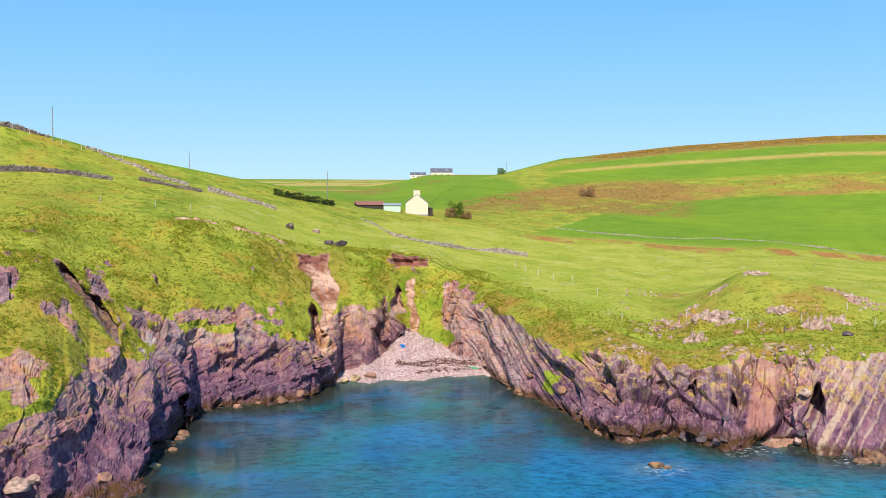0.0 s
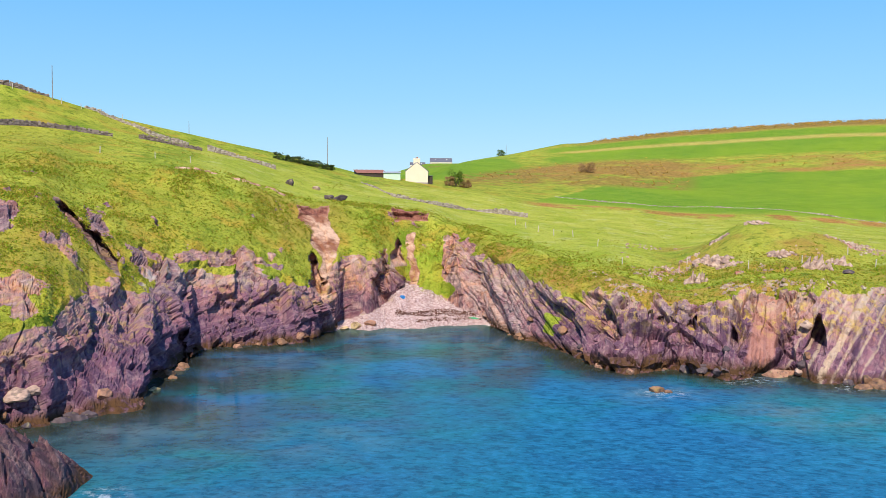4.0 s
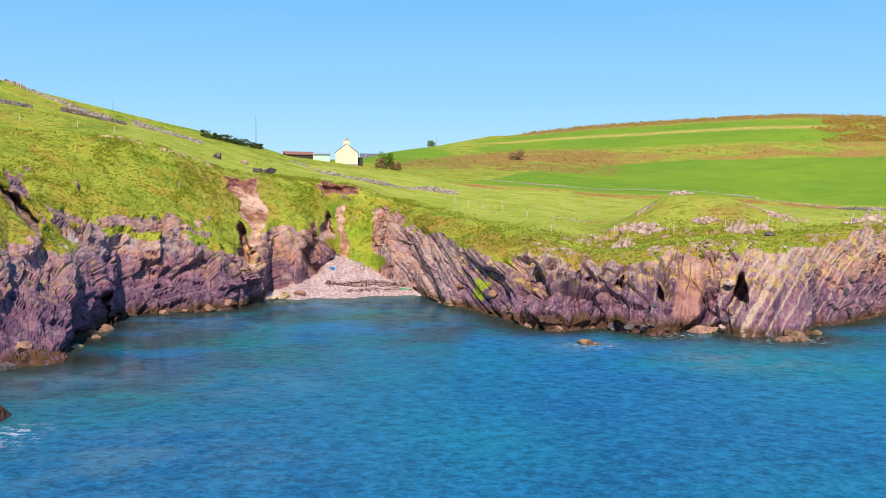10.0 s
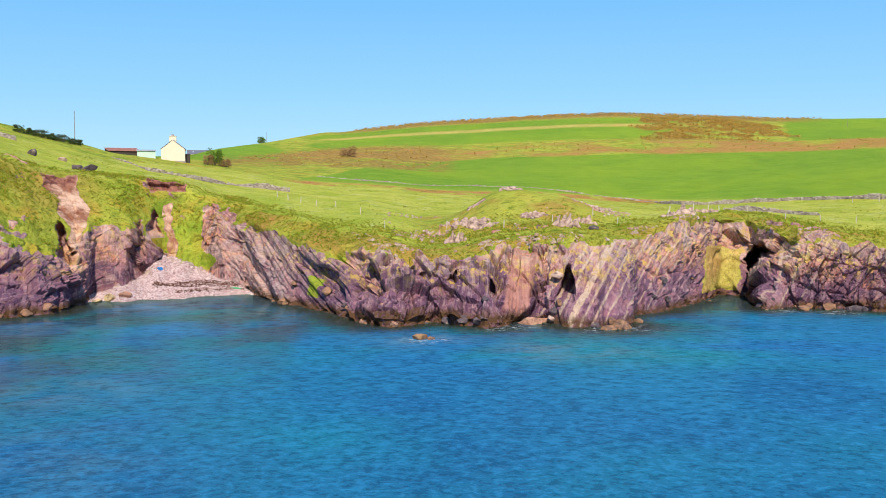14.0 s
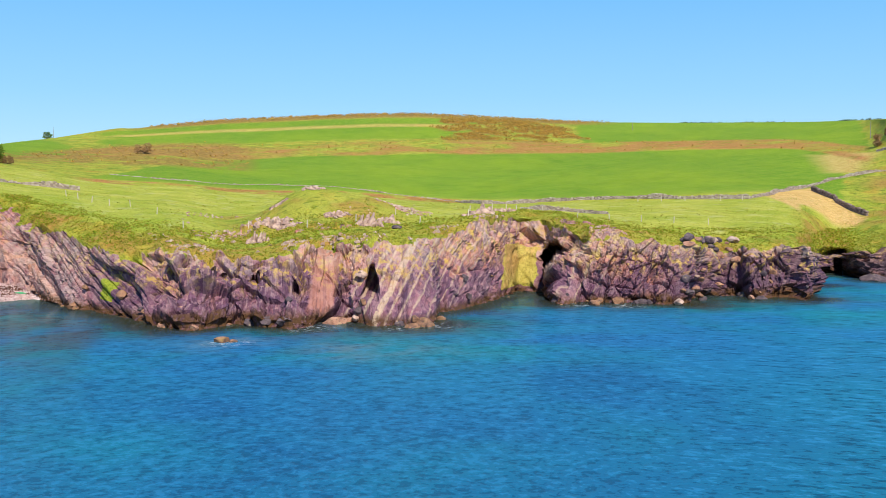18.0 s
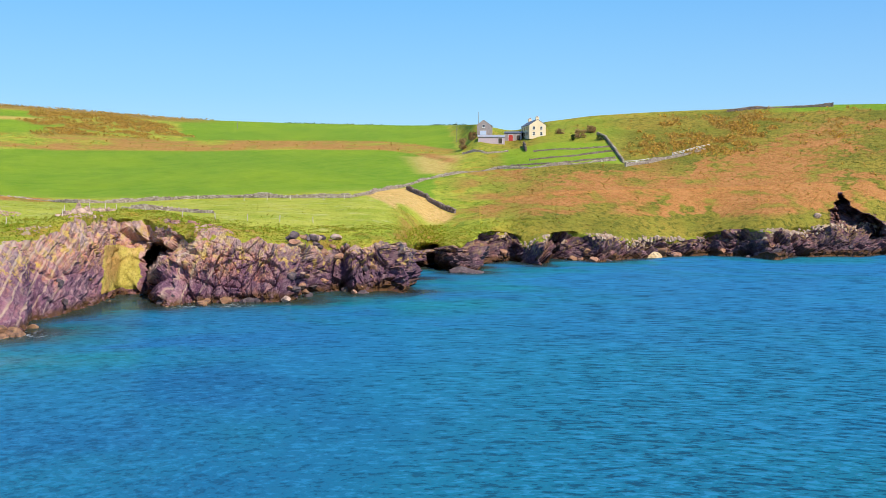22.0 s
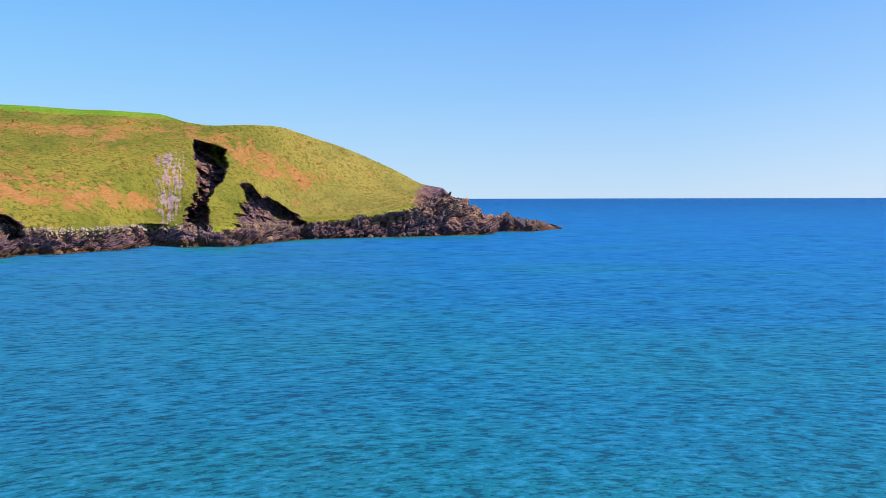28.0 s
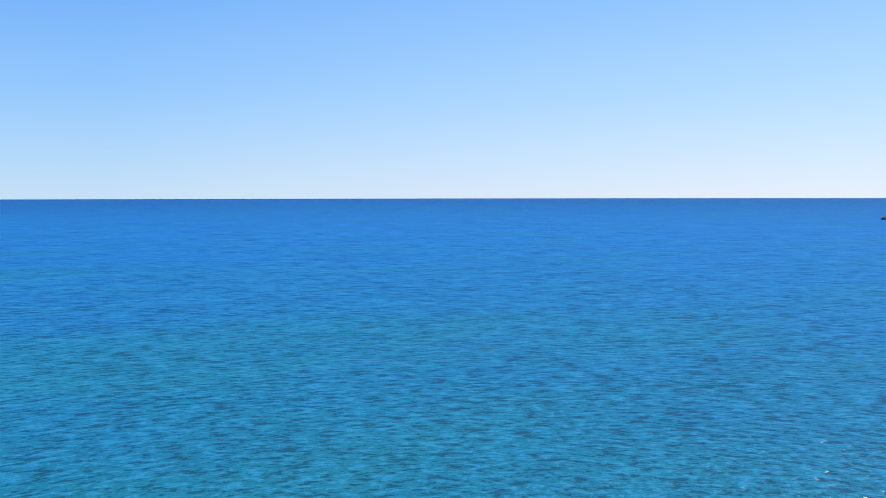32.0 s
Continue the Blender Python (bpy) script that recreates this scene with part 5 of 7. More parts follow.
MAT_GORSE = island_material("gorse_leaves", [(0.300, 0.240, 0.040), (0.460, 0.290, 0.065), (0.620, 0.340, 0.100), (0.780, 0.520, 0.080), (0.540, 0.300, 0.095)], leafy=True)
MAT_BUSH = island_material("bush_leaves", [(0.060, 0.130, 0.015), (0.110, 0.200, 0.022), (0.180, 0.270, 0.030), (0.080, 0.150, 0.017)])
MAT_BUSH_BROWN = island_material("bare_twigs", [(0.340, 0.190, 0.085), (0.480, 0.300, 0.140), (0.260, 0.150, 0.065), (0.380, 0.260, 0.095)])
MAT_HEDGE = island_material("hedge_leaves", [(0.022, 0.045, 0.012), (0.045, 0.080, 0.018), (0.080, 0.110, 0.030)])
MAT_WALL_STONE = island_material("dry_stone", [(0.190, 0.145, 0.125), (0.370, 0.305, 0.255), (0.520, 0.450, 0.375), (0.280, 0.205, 0.170), (0.620, 0.555, 0.465)], 0.95, 0.15)
MAT_WALL_DARK = island_material("dry_stone_dark", [(0.110, 0.082, 0.075), (0.220, 0.165, 0.145), (0.360, 0.285, 0.245), (0.160, 0.112, 0.100)], 0.95, 0.15)
MAT_SHINGLE = island_material("shingle_stones", [(0.460, 0.300, 0.290), (0.640, 0.480, 0.465), (0.730, 0.600, 0.585), (0.540, 0.370, 0.350), (0.340, 0.230, 0.235)], 0.9, 0.2)
MAT_WRACK = island_material("seaweed_wrack", [(0.130, 0.045, 0.030), (0.210, 0.080, 0.050), (0.090, 0.035, 0.028)], 0.6, 0.4)
MAT_PALE_ROCK = boulder_material("pale_slate", (0.340, 0.220, 0.178), (0.580, 0.420, 0.330))
MAT_DARK_ROCK = boulder_material("dark_slate", (0.065, 0.050, 0.060), (0.155, 0.115, 0.122))
MAT_RUST_ROCK = boulder_material("rusty_slate", (0.300, 0.150, 0.095), (0.470, 0.265, 0.180))
MAT_GOLD_ROCK = boulder_material("golden_sandstone", (0.480, 0.330, 0.160), (0.650, 0.500, 0.300))
MAT_WEED_ROCK = boulder_material("weedy_rock", (0.200, 0.105, 0.060), (0.360, 0.200, 0.120), (0.30, 0.22, 0.06))
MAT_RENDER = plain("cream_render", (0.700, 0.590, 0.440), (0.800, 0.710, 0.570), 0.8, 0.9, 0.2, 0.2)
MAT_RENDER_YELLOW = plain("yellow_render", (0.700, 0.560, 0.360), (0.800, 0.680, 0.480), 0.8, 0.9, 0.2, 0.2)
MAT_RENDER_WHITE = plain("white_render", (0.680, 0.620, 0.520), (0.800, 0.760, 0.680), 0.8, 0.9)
MAT_SLATE = plain("roof_slate", (0.085, 0.090, 0.125), (0.165, 0.165, 0.205), 1.5, 0.6, 0.4, 0.3)
MAT_RUST = plain("rusty_tin", (0.260, 0.090, 0.060), (0.420, 0.190, 0.130), 1.0, 0.75, 0.3, 0.2)
MAT_MINT = plain("pale_green_boards", (0.480, 0.640, 0.520), (0.620, 0.760, 0.640), 1.0)
MAT_LILAC = plain("faded_pink_tin", (0.420, 0.330, 0.380), (0.560, 0.450, 0.480), 1.0, 0.7)
MAT_TIN = plain("grey_tin", (0.300, 0.310, 0.350), (0.460, 0.470, 0.510), 1.2, 0.5, 0.4)
MAT_BARN = plain("grey_stonework", (0.260, 0.220, 0.220), (0.430, 0.370, 0.350), 2.0, 0.95, 0.2, 0.6)
MAT_RED = plain("red_paint", (0.420, 0.040, 0.035), (0.560, 0.070, 0.055), 2.0, 0.6)
MAT_BLUE = plain("pale_blue_paint", (0.420, 0.520, 0.720), (0.600, 0.690, 0.830), 2.0, 0.6)
MAT_DARKWOOD = plain("dark_timber", (0.045, 0.035, 0.032), (0.090, 0.070, 0.060), 3.0)
MAT_POST = plain("weathered_timber", (0.500, 0.440, 0.350), (0.680, 0.610, 0.500), 4.0)
MAT_POLE = plain("grey_timber", (0.200, 0.185, 0.190), (0.330, 0.310, 0.310), 3.0)
MAT_WHITE = plain("white_paint", (0.720, 0.720, 0.700), (0.820, 0.820, 0.800), 3.0, 0.6)
MAT_GLASS = plain("dark_pane", (0.030, 0.035, 0.045), (0.060, 0.070, 0.090), 2.0, 0.12, 0.6)
MAT_BARK = plain("bark", (0.080, 0.060, 0.045), (0.160, 0.120, 0.090), 5.0)
MAT_DRUM = plain("blue_plastic", (0.020, 0.180, 0.520), (0.040, 0.260, 0.640), 3.0, 0.5)
MAT_NET = plain("green_net", (0.050, 0.300, 0.130), (0.110, 0.420, 0.200), 6.0, 0.8)


# ---- building helpers ----
def part(name, bm, material, parent=None, label=""):
    me = bpy.data.meshes.new(name)
    bm.to_mesh(me)
    bm.free()
    me.materials.append(material)
    ob = new(name, me)
    if parent is not None:
        ob.parent = parent
    return tagged(ob, label)


def base(name, at, turn, label, category, group=""):
    ob = new(name)
    ob.empty_display_size = 0.2
    ob.matrix_basis = Matrix.Translation(at) @ pose(0, 0, 0, 0, 0, turn)
    return tagged(ob, label, category, group)


def block(x0, x1, y0, y1, z0, z1, bevel=0.0, bm=None):
    bm = bm or bmesh.new()
    made = bmesh.ops.create_cube(bm, size=1.0)
    for v in made["verts"]:
        v.co = Vector((x0 + (v.co.x + 0.5) * (x1 - x0), y0 + (v.co.y + 0.5) * (y1 - y0), z0 + (v.co.z + 0.5) * (z1 - z0)))
    if bevel:
        bmesh.ops.bevel(bm, geom=list({e for v in made["verts"] for e in v.link_edges}), offset=bevel, segments=1, affect="EDGES")
    return bm


def gabled(w, d, eave, ridge):
    """Walls with gables at the front and the back, ridge along y."""
    bm = bmesh.new()
    rows = [[bm.verts.new((x, y, z)) for x, z in ((-w / 2, -0.6), (w / 2, -0.6), (w / 2, eave), (0, ridge), (-w / 2, eave))] for y in (0, d)]
    a, b_ = rows
    bm.faces.new(a)
    bm.faces.new(b_[::-1])
    for i in range(5):
        j = (i + 1) % 5
        bm.faces.new((a[j], a[i], b_[i], b_[j]))
    bmesh.ops.recalc_face_normals(bm, faces=bm.faces)
    return bm


def slope(side, w, d, eave, ridge, over=0.25, thick=0.16):
    """One roof slope of a gabled house; side -1 or 1."""
    n = Vector((side * (ridge - eave), 0, w / 2)).normalized()
    k = over / math.hypot(w / 2, ridge - eave)
    top = Vector((0, 0, ridge)) + n * 0.02
    low = Vector((side * w / 2 * (1 + k), 0, ridge - (ridge - eave) * (1 + k))) + n * 0.02
    bm = bmesh.new()
    ring_ = []
    for y in (-over * 0.4, d + over * 0.4):
        ring_.append([bm.verts.new((p.x, y, p.z)) for p in (top, low, low + n * thick, top + n * thick)])
    a, b_ = ring_
    bm.faces.new(a)
    bm.faces.new(b_[::-1])
    for i in range(4):
        j = (i + 1) % 4
        bm.faces.new((a[j], a[i], b_[i], b_[j]))
    bmesh.ops.recalc_face_normals(bm, faces=bm.faces)
    return bm


def chimney(house, x, y, z0, z1, w=0.9, d=0.6, material=None, pots=1):
    stack = part("chimney", block(x - w / 2, x + w / 2, y - d / 2, y + d / 2, z0, z1, 0.03), material, house)
    part("chimney_cap", block(x - w / 2 - 0.07, x + w / 2 + 0.07, y - d / 2 - 0.07, y + d / 2 + 0.07, z1 - 0.02, z1 + 0.14, 0.02), MAT_RENDER_WHITE, stack)
    for i in range(pots):
        bm = bmesh.new()
        bmesh.ops.create_cone(bm, cap_ends=True, segments=10, radius1=0.15, radius2=0.12, depth=0.4)
        bmesh.ops.translate(bm, verts=bm.verts, vec=(x + (i - (pots - 1) / 2) * 0.4, y, z1 + 0.33))
        part("chimney_pot", bm, MAT_RUST, stack)


def window(house, x, z, w, h, y=0.0, face=-1):
    """A sash window in the gable at y."""
    fr = bmesh.new()
    y0, y1 = (y - 0.06, y + 0.02) if face < 0 else (y - 0.02, y + 0.06)
    for a, b_, c, d in ((-w / 2 - 0.08, -w / 2, -0.08, h + 0.08), (w / 2, w / 2 + 0.08, -0.08, h + 0.08), (-w / 2, w / 2, -0.08, 0), (-w / 2, w / 2, h, h + 0.08), (-w / 2, w / 2, h / 2 - 0.03, h / 2 + 0.03)):
        block(x + a, x + b_, y0, y1, z + c, z + d, bm=fr)
    win = part("window", fr, MAT_WHITE, house, "white-painted sash window")
    part("pane", block(x - w / 2, x + w / 2, y - 0.025, y - 0.005, z, z + h), MAT_GLASS, win)
    part("sill", block(x - w / 2 - 0.14, x + w / 2 + 0.14, y - 0.16, y, z - 0.18, z - 0.09, 0.01), MAT_WHITE, win)


def door(house, x, z0, w, h, material, y=0.0, label="", name="door"):
    d = part(name, block(x - w / 2, x + w / 2, y - 0.07, y, z0, z0 + h, 0.015), material, house, label)
    fr = bmesh.new()
    for a, b_, c in ((-w / 2 - 0.1, -w / 2, h), (w / 2, w / 2 + 0.1, h)):
        block(x + a, x + b_, y - 0.1, y, z0, z0 + c, bm=fr)
    block(x - w / 2 - 0.1, x + w / 2 + 0.1, y - 0.1, y, z0 + h, z0 + h + 0.1, bm=fr)
    part("door_frame", fr, MAT_WHITE, d)
    return d


def grounded(bearing, r, w, d, turn):
    """Height at which a house of that plan stands: a little above the lowest corner."""
    p, zs = spot(bearing, r), []
    for x in (-w / 2, w / 2):
        for y in (0, d):
            q = p + Matrix.Rotation(radians(turn), 3, "Z") @ Vector((x, y, 0))
            zs.append(ground_z(math.degrees(math.atan2(q.x, q.y)), math.hypot(q.x, q.y)))
    return Vector((p.x, p.y, sum(zs) / 4 * 0.5 + min(zs) * 0.5))


# ---- the two farms ----
def cottage():
    turn = 0.2
    h = base("cottage", spot(-1.52, 269.5) - Vector((0, 0, 0.15)), turn, "cream-rendered gabled cottage with a single chimney", "house")
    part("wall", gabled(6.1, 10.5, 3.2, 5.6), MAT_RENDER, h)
    for side in (-1, 1):
        part("roof", slope(side, 6.1, 10.5, 3.2, 5.6, 0.06), MAT_SLATE, h, "dark slate roof slope")
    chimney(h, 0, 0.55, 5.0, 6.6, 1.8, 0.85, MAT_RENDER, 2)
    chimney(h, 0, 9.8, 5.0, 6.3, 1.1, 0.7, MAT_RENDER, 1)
    part("plinth", block(-3.12, 3.12, -0.04, 10.54, -0.7, 0.22, 0.02), MAT_BARN, h)
    lean_to = part("porch", block(3.06, 4.3, 2.2, 4.6, -0.6, 2.0, 0.03), MAT_DARKWOOD, h, "dark timber porch")
    part("porch_roof", block(3.0, 4.45, 2.0, 4.8, 2.0, 2.12, 0.02), MAT_SLATE, lean_to)
    for y in (5.6, 8.0):
        part("side_window", block(3.03, 3.09, y, y + 0.9, 1.0, 2.2), MAT_GLASS, h)


def shed(name, bearing, r, turn, w, d, low, high, wall_mat, roof_mat, label, doors=()):
    """A lean-to shed, its roof rising to the back."""
    h = base(name, spot(bearing, r), turn, label, "shed")
    bm = bmesh.new()
    a = [bm.verts.new(c) for c in ((-w / 2, 0, -0.8), (w / 2, 0, -0.8), (w / 2, 0, low), (-w / 2, 0, low))]
    b_ = [bm.verts.new(c) for c in ((-w / 2, d, -0.8), (w / 2, d, -0.8), (w / 2, d, high), (-w / 2, d, high))]
    bm.faces.new(a)
    bm.faces.new(b_[::-1])
    for i in range(4):
        j = (i + 1) % 4
        bm.faces.new((a[j], a[i], b_[i], b_[j]))
    bmesh.ops.recalc_face_normals(bm, faces=bm.faces)
    part("wall", bm, wall_mat, h)
    rf = bmesh.new()
    n = 12
    for i in range(n):
        x0, x1 = -w / 2 - 0.2 + (w + 0.4) * i / n, -w / 2 - 0.2 + (w + 0.4) * (i + 1) / n
        up = 0.03 * (i % 2)
        v = [rf.verts.new(c) for c in ((x0, -0.3, low + 0.02 + up - 0.3 * (high - low) / d), (x1, -0.3, low + 0.02 + up - 0.3 * (high - low) / d),
                                       (x1, d + 0.2, high + 0.03 + up), (x0, d + 0.2, high + 0.03 + up))]
        u = [rf.verts.new((q.co.x, q.co.y, q.co.z + 0.07)) for q in v]
        rf.faces.new(v[::-1])
        rf.faces.new(u)
        for k in range(4):
            rf.faces.new((v[k], v[(k + 1) % 4], u[(k + 1) % 4], u[k]))
    part("roof", rf, roof_mat, h)
    for x, w_, h_, mat, lab in doors:
        door(h, x, 0.05, w_, h_, mat, 0.0, lab)
    return h


def farmhouse():
    turn = -53 + 16
    w, d = 6.2, 11.0
    h = base("farmhouse", spot(53.0, 361), turn, "two-storey yellow-rendered farmhouse with a slate roof", "house")
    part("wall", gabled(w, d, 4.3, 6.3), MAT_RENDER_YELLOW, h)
    for side in (-1, 1):
        part("roof", slope(side, w, d, 4.3, 6.3, 0.08), MAT_SLATE, h, "blue-grey slate roof slope")
    chimney(h, 0, 0.5, 5.6, 7.2, 1.2, 0.75, MAT_RENDER_YELLOW, 2)
    chimney(h, 0, d - 0.5, 5.6, 7.2, 1.2, 0.75, MAT_RENDER_YELLOW, 2)
    for x, z in ((-1.4, 0.7), (1.4, 0.7), (1.4, 2.7), (-1.4, 2.7)):
        window(h, x, z, 0.8, 1.1)
    for y in (1.4, 3.8, 6.2, 8.6):
        for z in (0.7, 2.7):
            part("side_window", block(-w / 2 - 0.03, -w / 2 + 0.01, y, y + 0.9, z, z + 1.2), MAT_GLASS, h)


def barn():
    turn = -50 - 6
    h = base("stone_barn", spot(49.9, 368), turn, "grey stone barn with pale blue door and gabled roof", "barn")
    part("wall", gabled(4.9, 8.5, 4.3, 6.1), MAT_BARN, h)
    for side in (-1, 1):
        part("roof", slope(side, 4.9, 8.5, 4.3, 6.1, 0.12), MAT_TIN, h)
    door(h, -0.2, 0.0, 2.2, 2.1, MAT_BLUE, 0.0, "pale blue double door")
    window(h, 0, 3.4, 0.9, 0.9)


def far_house(bearing, r, w, d, eave, ridge, turn, label, lift=0.0):
    h = base("distant_house", spot(bearing, r) + Vector((0, 0, lift)), turn, label, "house", "houses on the far slope")
    bm = gabled(d, w, eave, ridge)
    bmesh.ops.rotate(bm, verts=bm.verts, cent=(0, 0, 0), matrix=Matrix.Rotation(radians(90), 3, "Z"))
    bmesh.ops.translate(bm, verts=bm.verts, vec=(w / 2, 0, 0))
    part("wall", bm, MAT_RENDER_WHITE, h)
    for side in (-1, 1):
        bm = slope(side, d, w, eave, ridge)
        bmesh.ops.rotate(bm, verts=bm.verts, cent=(0, 0, 0), matrix=Matrix.Rotation(radians(90), 3, "Z"))
        bmesh.ops.translate(bm, verts=bm.verts, vec=(w / 2, 0, 0))
        part("roof", bm, MAT_SLATE, h)
    for x in (-w * 0.3, 0, w * 0.3):
        part("window", block(x - 0.6, x + 0.6, -d / 2 - 0.05, -d / 2 + 0.02, 0.9, 2.1), MAT_GLASS, h)
    for x in (-w * 0.25, w * 0.25):
        part("skylight", block(x - 0.5, x + 0.5, -d * 0.27, -d * 0.2, eave + (ridge - eave) * 0.5, eave + (ridge - eave) * 0.66 + 0.15), MAT_WHITE, h)


cottage()
shed("tin_shed", -4.1, 273.0, 14, 8.0, 6.0, 1.0, 2.0, MAT_DARKWOOD, MAT_RUST, "low dark shed under a rusty red tin roof")
shed("green_shed", -2.95, 270.0, 3, 4.6, 3.2, 1.7, 2.1, MAT_MINT, MAT_TIN, "pale green boarded shed beside the cottage")
farmhouse()
barn()
shed("pink_shed", 50.35, 358.5, -51, 9.6, 4.5, 2.4, 3.3, MAT_LILAC, MAT_TIN, "faded pink tin shed with a grey roof", ((3.2, 1.4, 1.9, MAT_DARKWOOD, "dark timber door"),))
shed("red_door_shed", 51.6, 366.0, -53, 6.4, 5.0, 2.9, 3.7, MAT_BARN, MAT_SLATE, "stone outbuilding with a red door",
     ((-0.9, 1.6, 2.2, MAT_RED, "red-painted door"), (1.9, 1.4, 2.0, MAT_DARKWOOD, "dark timber door")))
far_house(-0.1, 1000, 22, 9, 3.6, 7.6, 4, "long white house with a slate roof on a green slope", -0.3)
far_house(-1.45, 1030, 16, 8, 3.0, 5.6, 2, "small white house with a slate roof on a green slope", -0.3)


# ---- dry-stone walls ----
def stone_wall(places, height, material, label, thick=0.7, gaps=0.0, seed=1):
    """A wall of loose stones along a line of (bearing, distance)."""
    rng = random.Random(seed)
    verts, faces = [], []
    pts = [spot(b_, r) for b_, r in places]
    for p, q in zip(pts, pts[1:]):
        d = Vector((q.x - p.x, q.y - p.y, 0))
        length = d.length
        d.normalize()
        side_ = Vector((-d.y, d.x, 0))
        s_ = 0.0
        while s_ < length:
            here = p + d * s_
            step_ = rng.uniform(0.25, 0.55)
            bear, r = math.degrees(math.atan2(here.x, here.y)), math.hypot(here.x, here.y)
            g = ground_z(bear, r)
            top = height * (0.72 + 0.5 * abs(noise.noise(Vector((here.x * 0.22, here.y * 0.22, seed * 3.1))))) if gaps == 0 else \
                height * max(0.0, 0.55 + 1.1 * noise.noise(Vector((here.x * 0.13, here.y * 0.13, seed * 3.1))) + 0.45 - gaps)
            z = g - 0.15
            while z < g + top:
                hh = rng.uniform(0.16, 0.34)
                ww = thick * rng.uniform(0.75, 1.1)
                c = here + side_ * rng.uniform(-0.08, 0.08)
                yaw = rng.uniform(-0.25, 0.25)
                ax, ay = Matrix.Rotation(yaw, 3, "Z") @ d, Matrix.Rotation(yaw, 3, "Z") @ side_
                k = len(verts)
                for sz_ in (0, 1):
                    for sx, sy in ((-1, -1), (1, -1), (1, 1), (-1, 1)):
                        j = 0.85 if sz_ else 1.0
                        v = c + ax * (sx * step_ * 0.52 * j * rng.uniform(0.85, 1.1)) + ay * (sy * ww * 0.5 * j * rng.uniform(0.85, 1.1))
                        verts.append((v.x, v.y, z + hh * sz_ + rng.uniform(-0.05, 0.05)))
                faces += [(k, k + 3, k + 2, k + 1), (k + 4, k + 5, k + 6, k + 7), (k, k + 1, k + 5, k + 4), (k + 1, k + 2, k + 6, k + 5), (k + 2, k + 3, k + 7, k + 6), (k + 3, k, k + 4, k + 7)]
                z += hh * 0.92
            s_ += step_ * 0.95
    me = bpy.data.meshes.new("stone_wall")
    me.from_pydata(verts, [], faces)
    me.materials.append(material)
    return tagged(new("stone_wall", me), label, "wall", "dry-stone field walls")


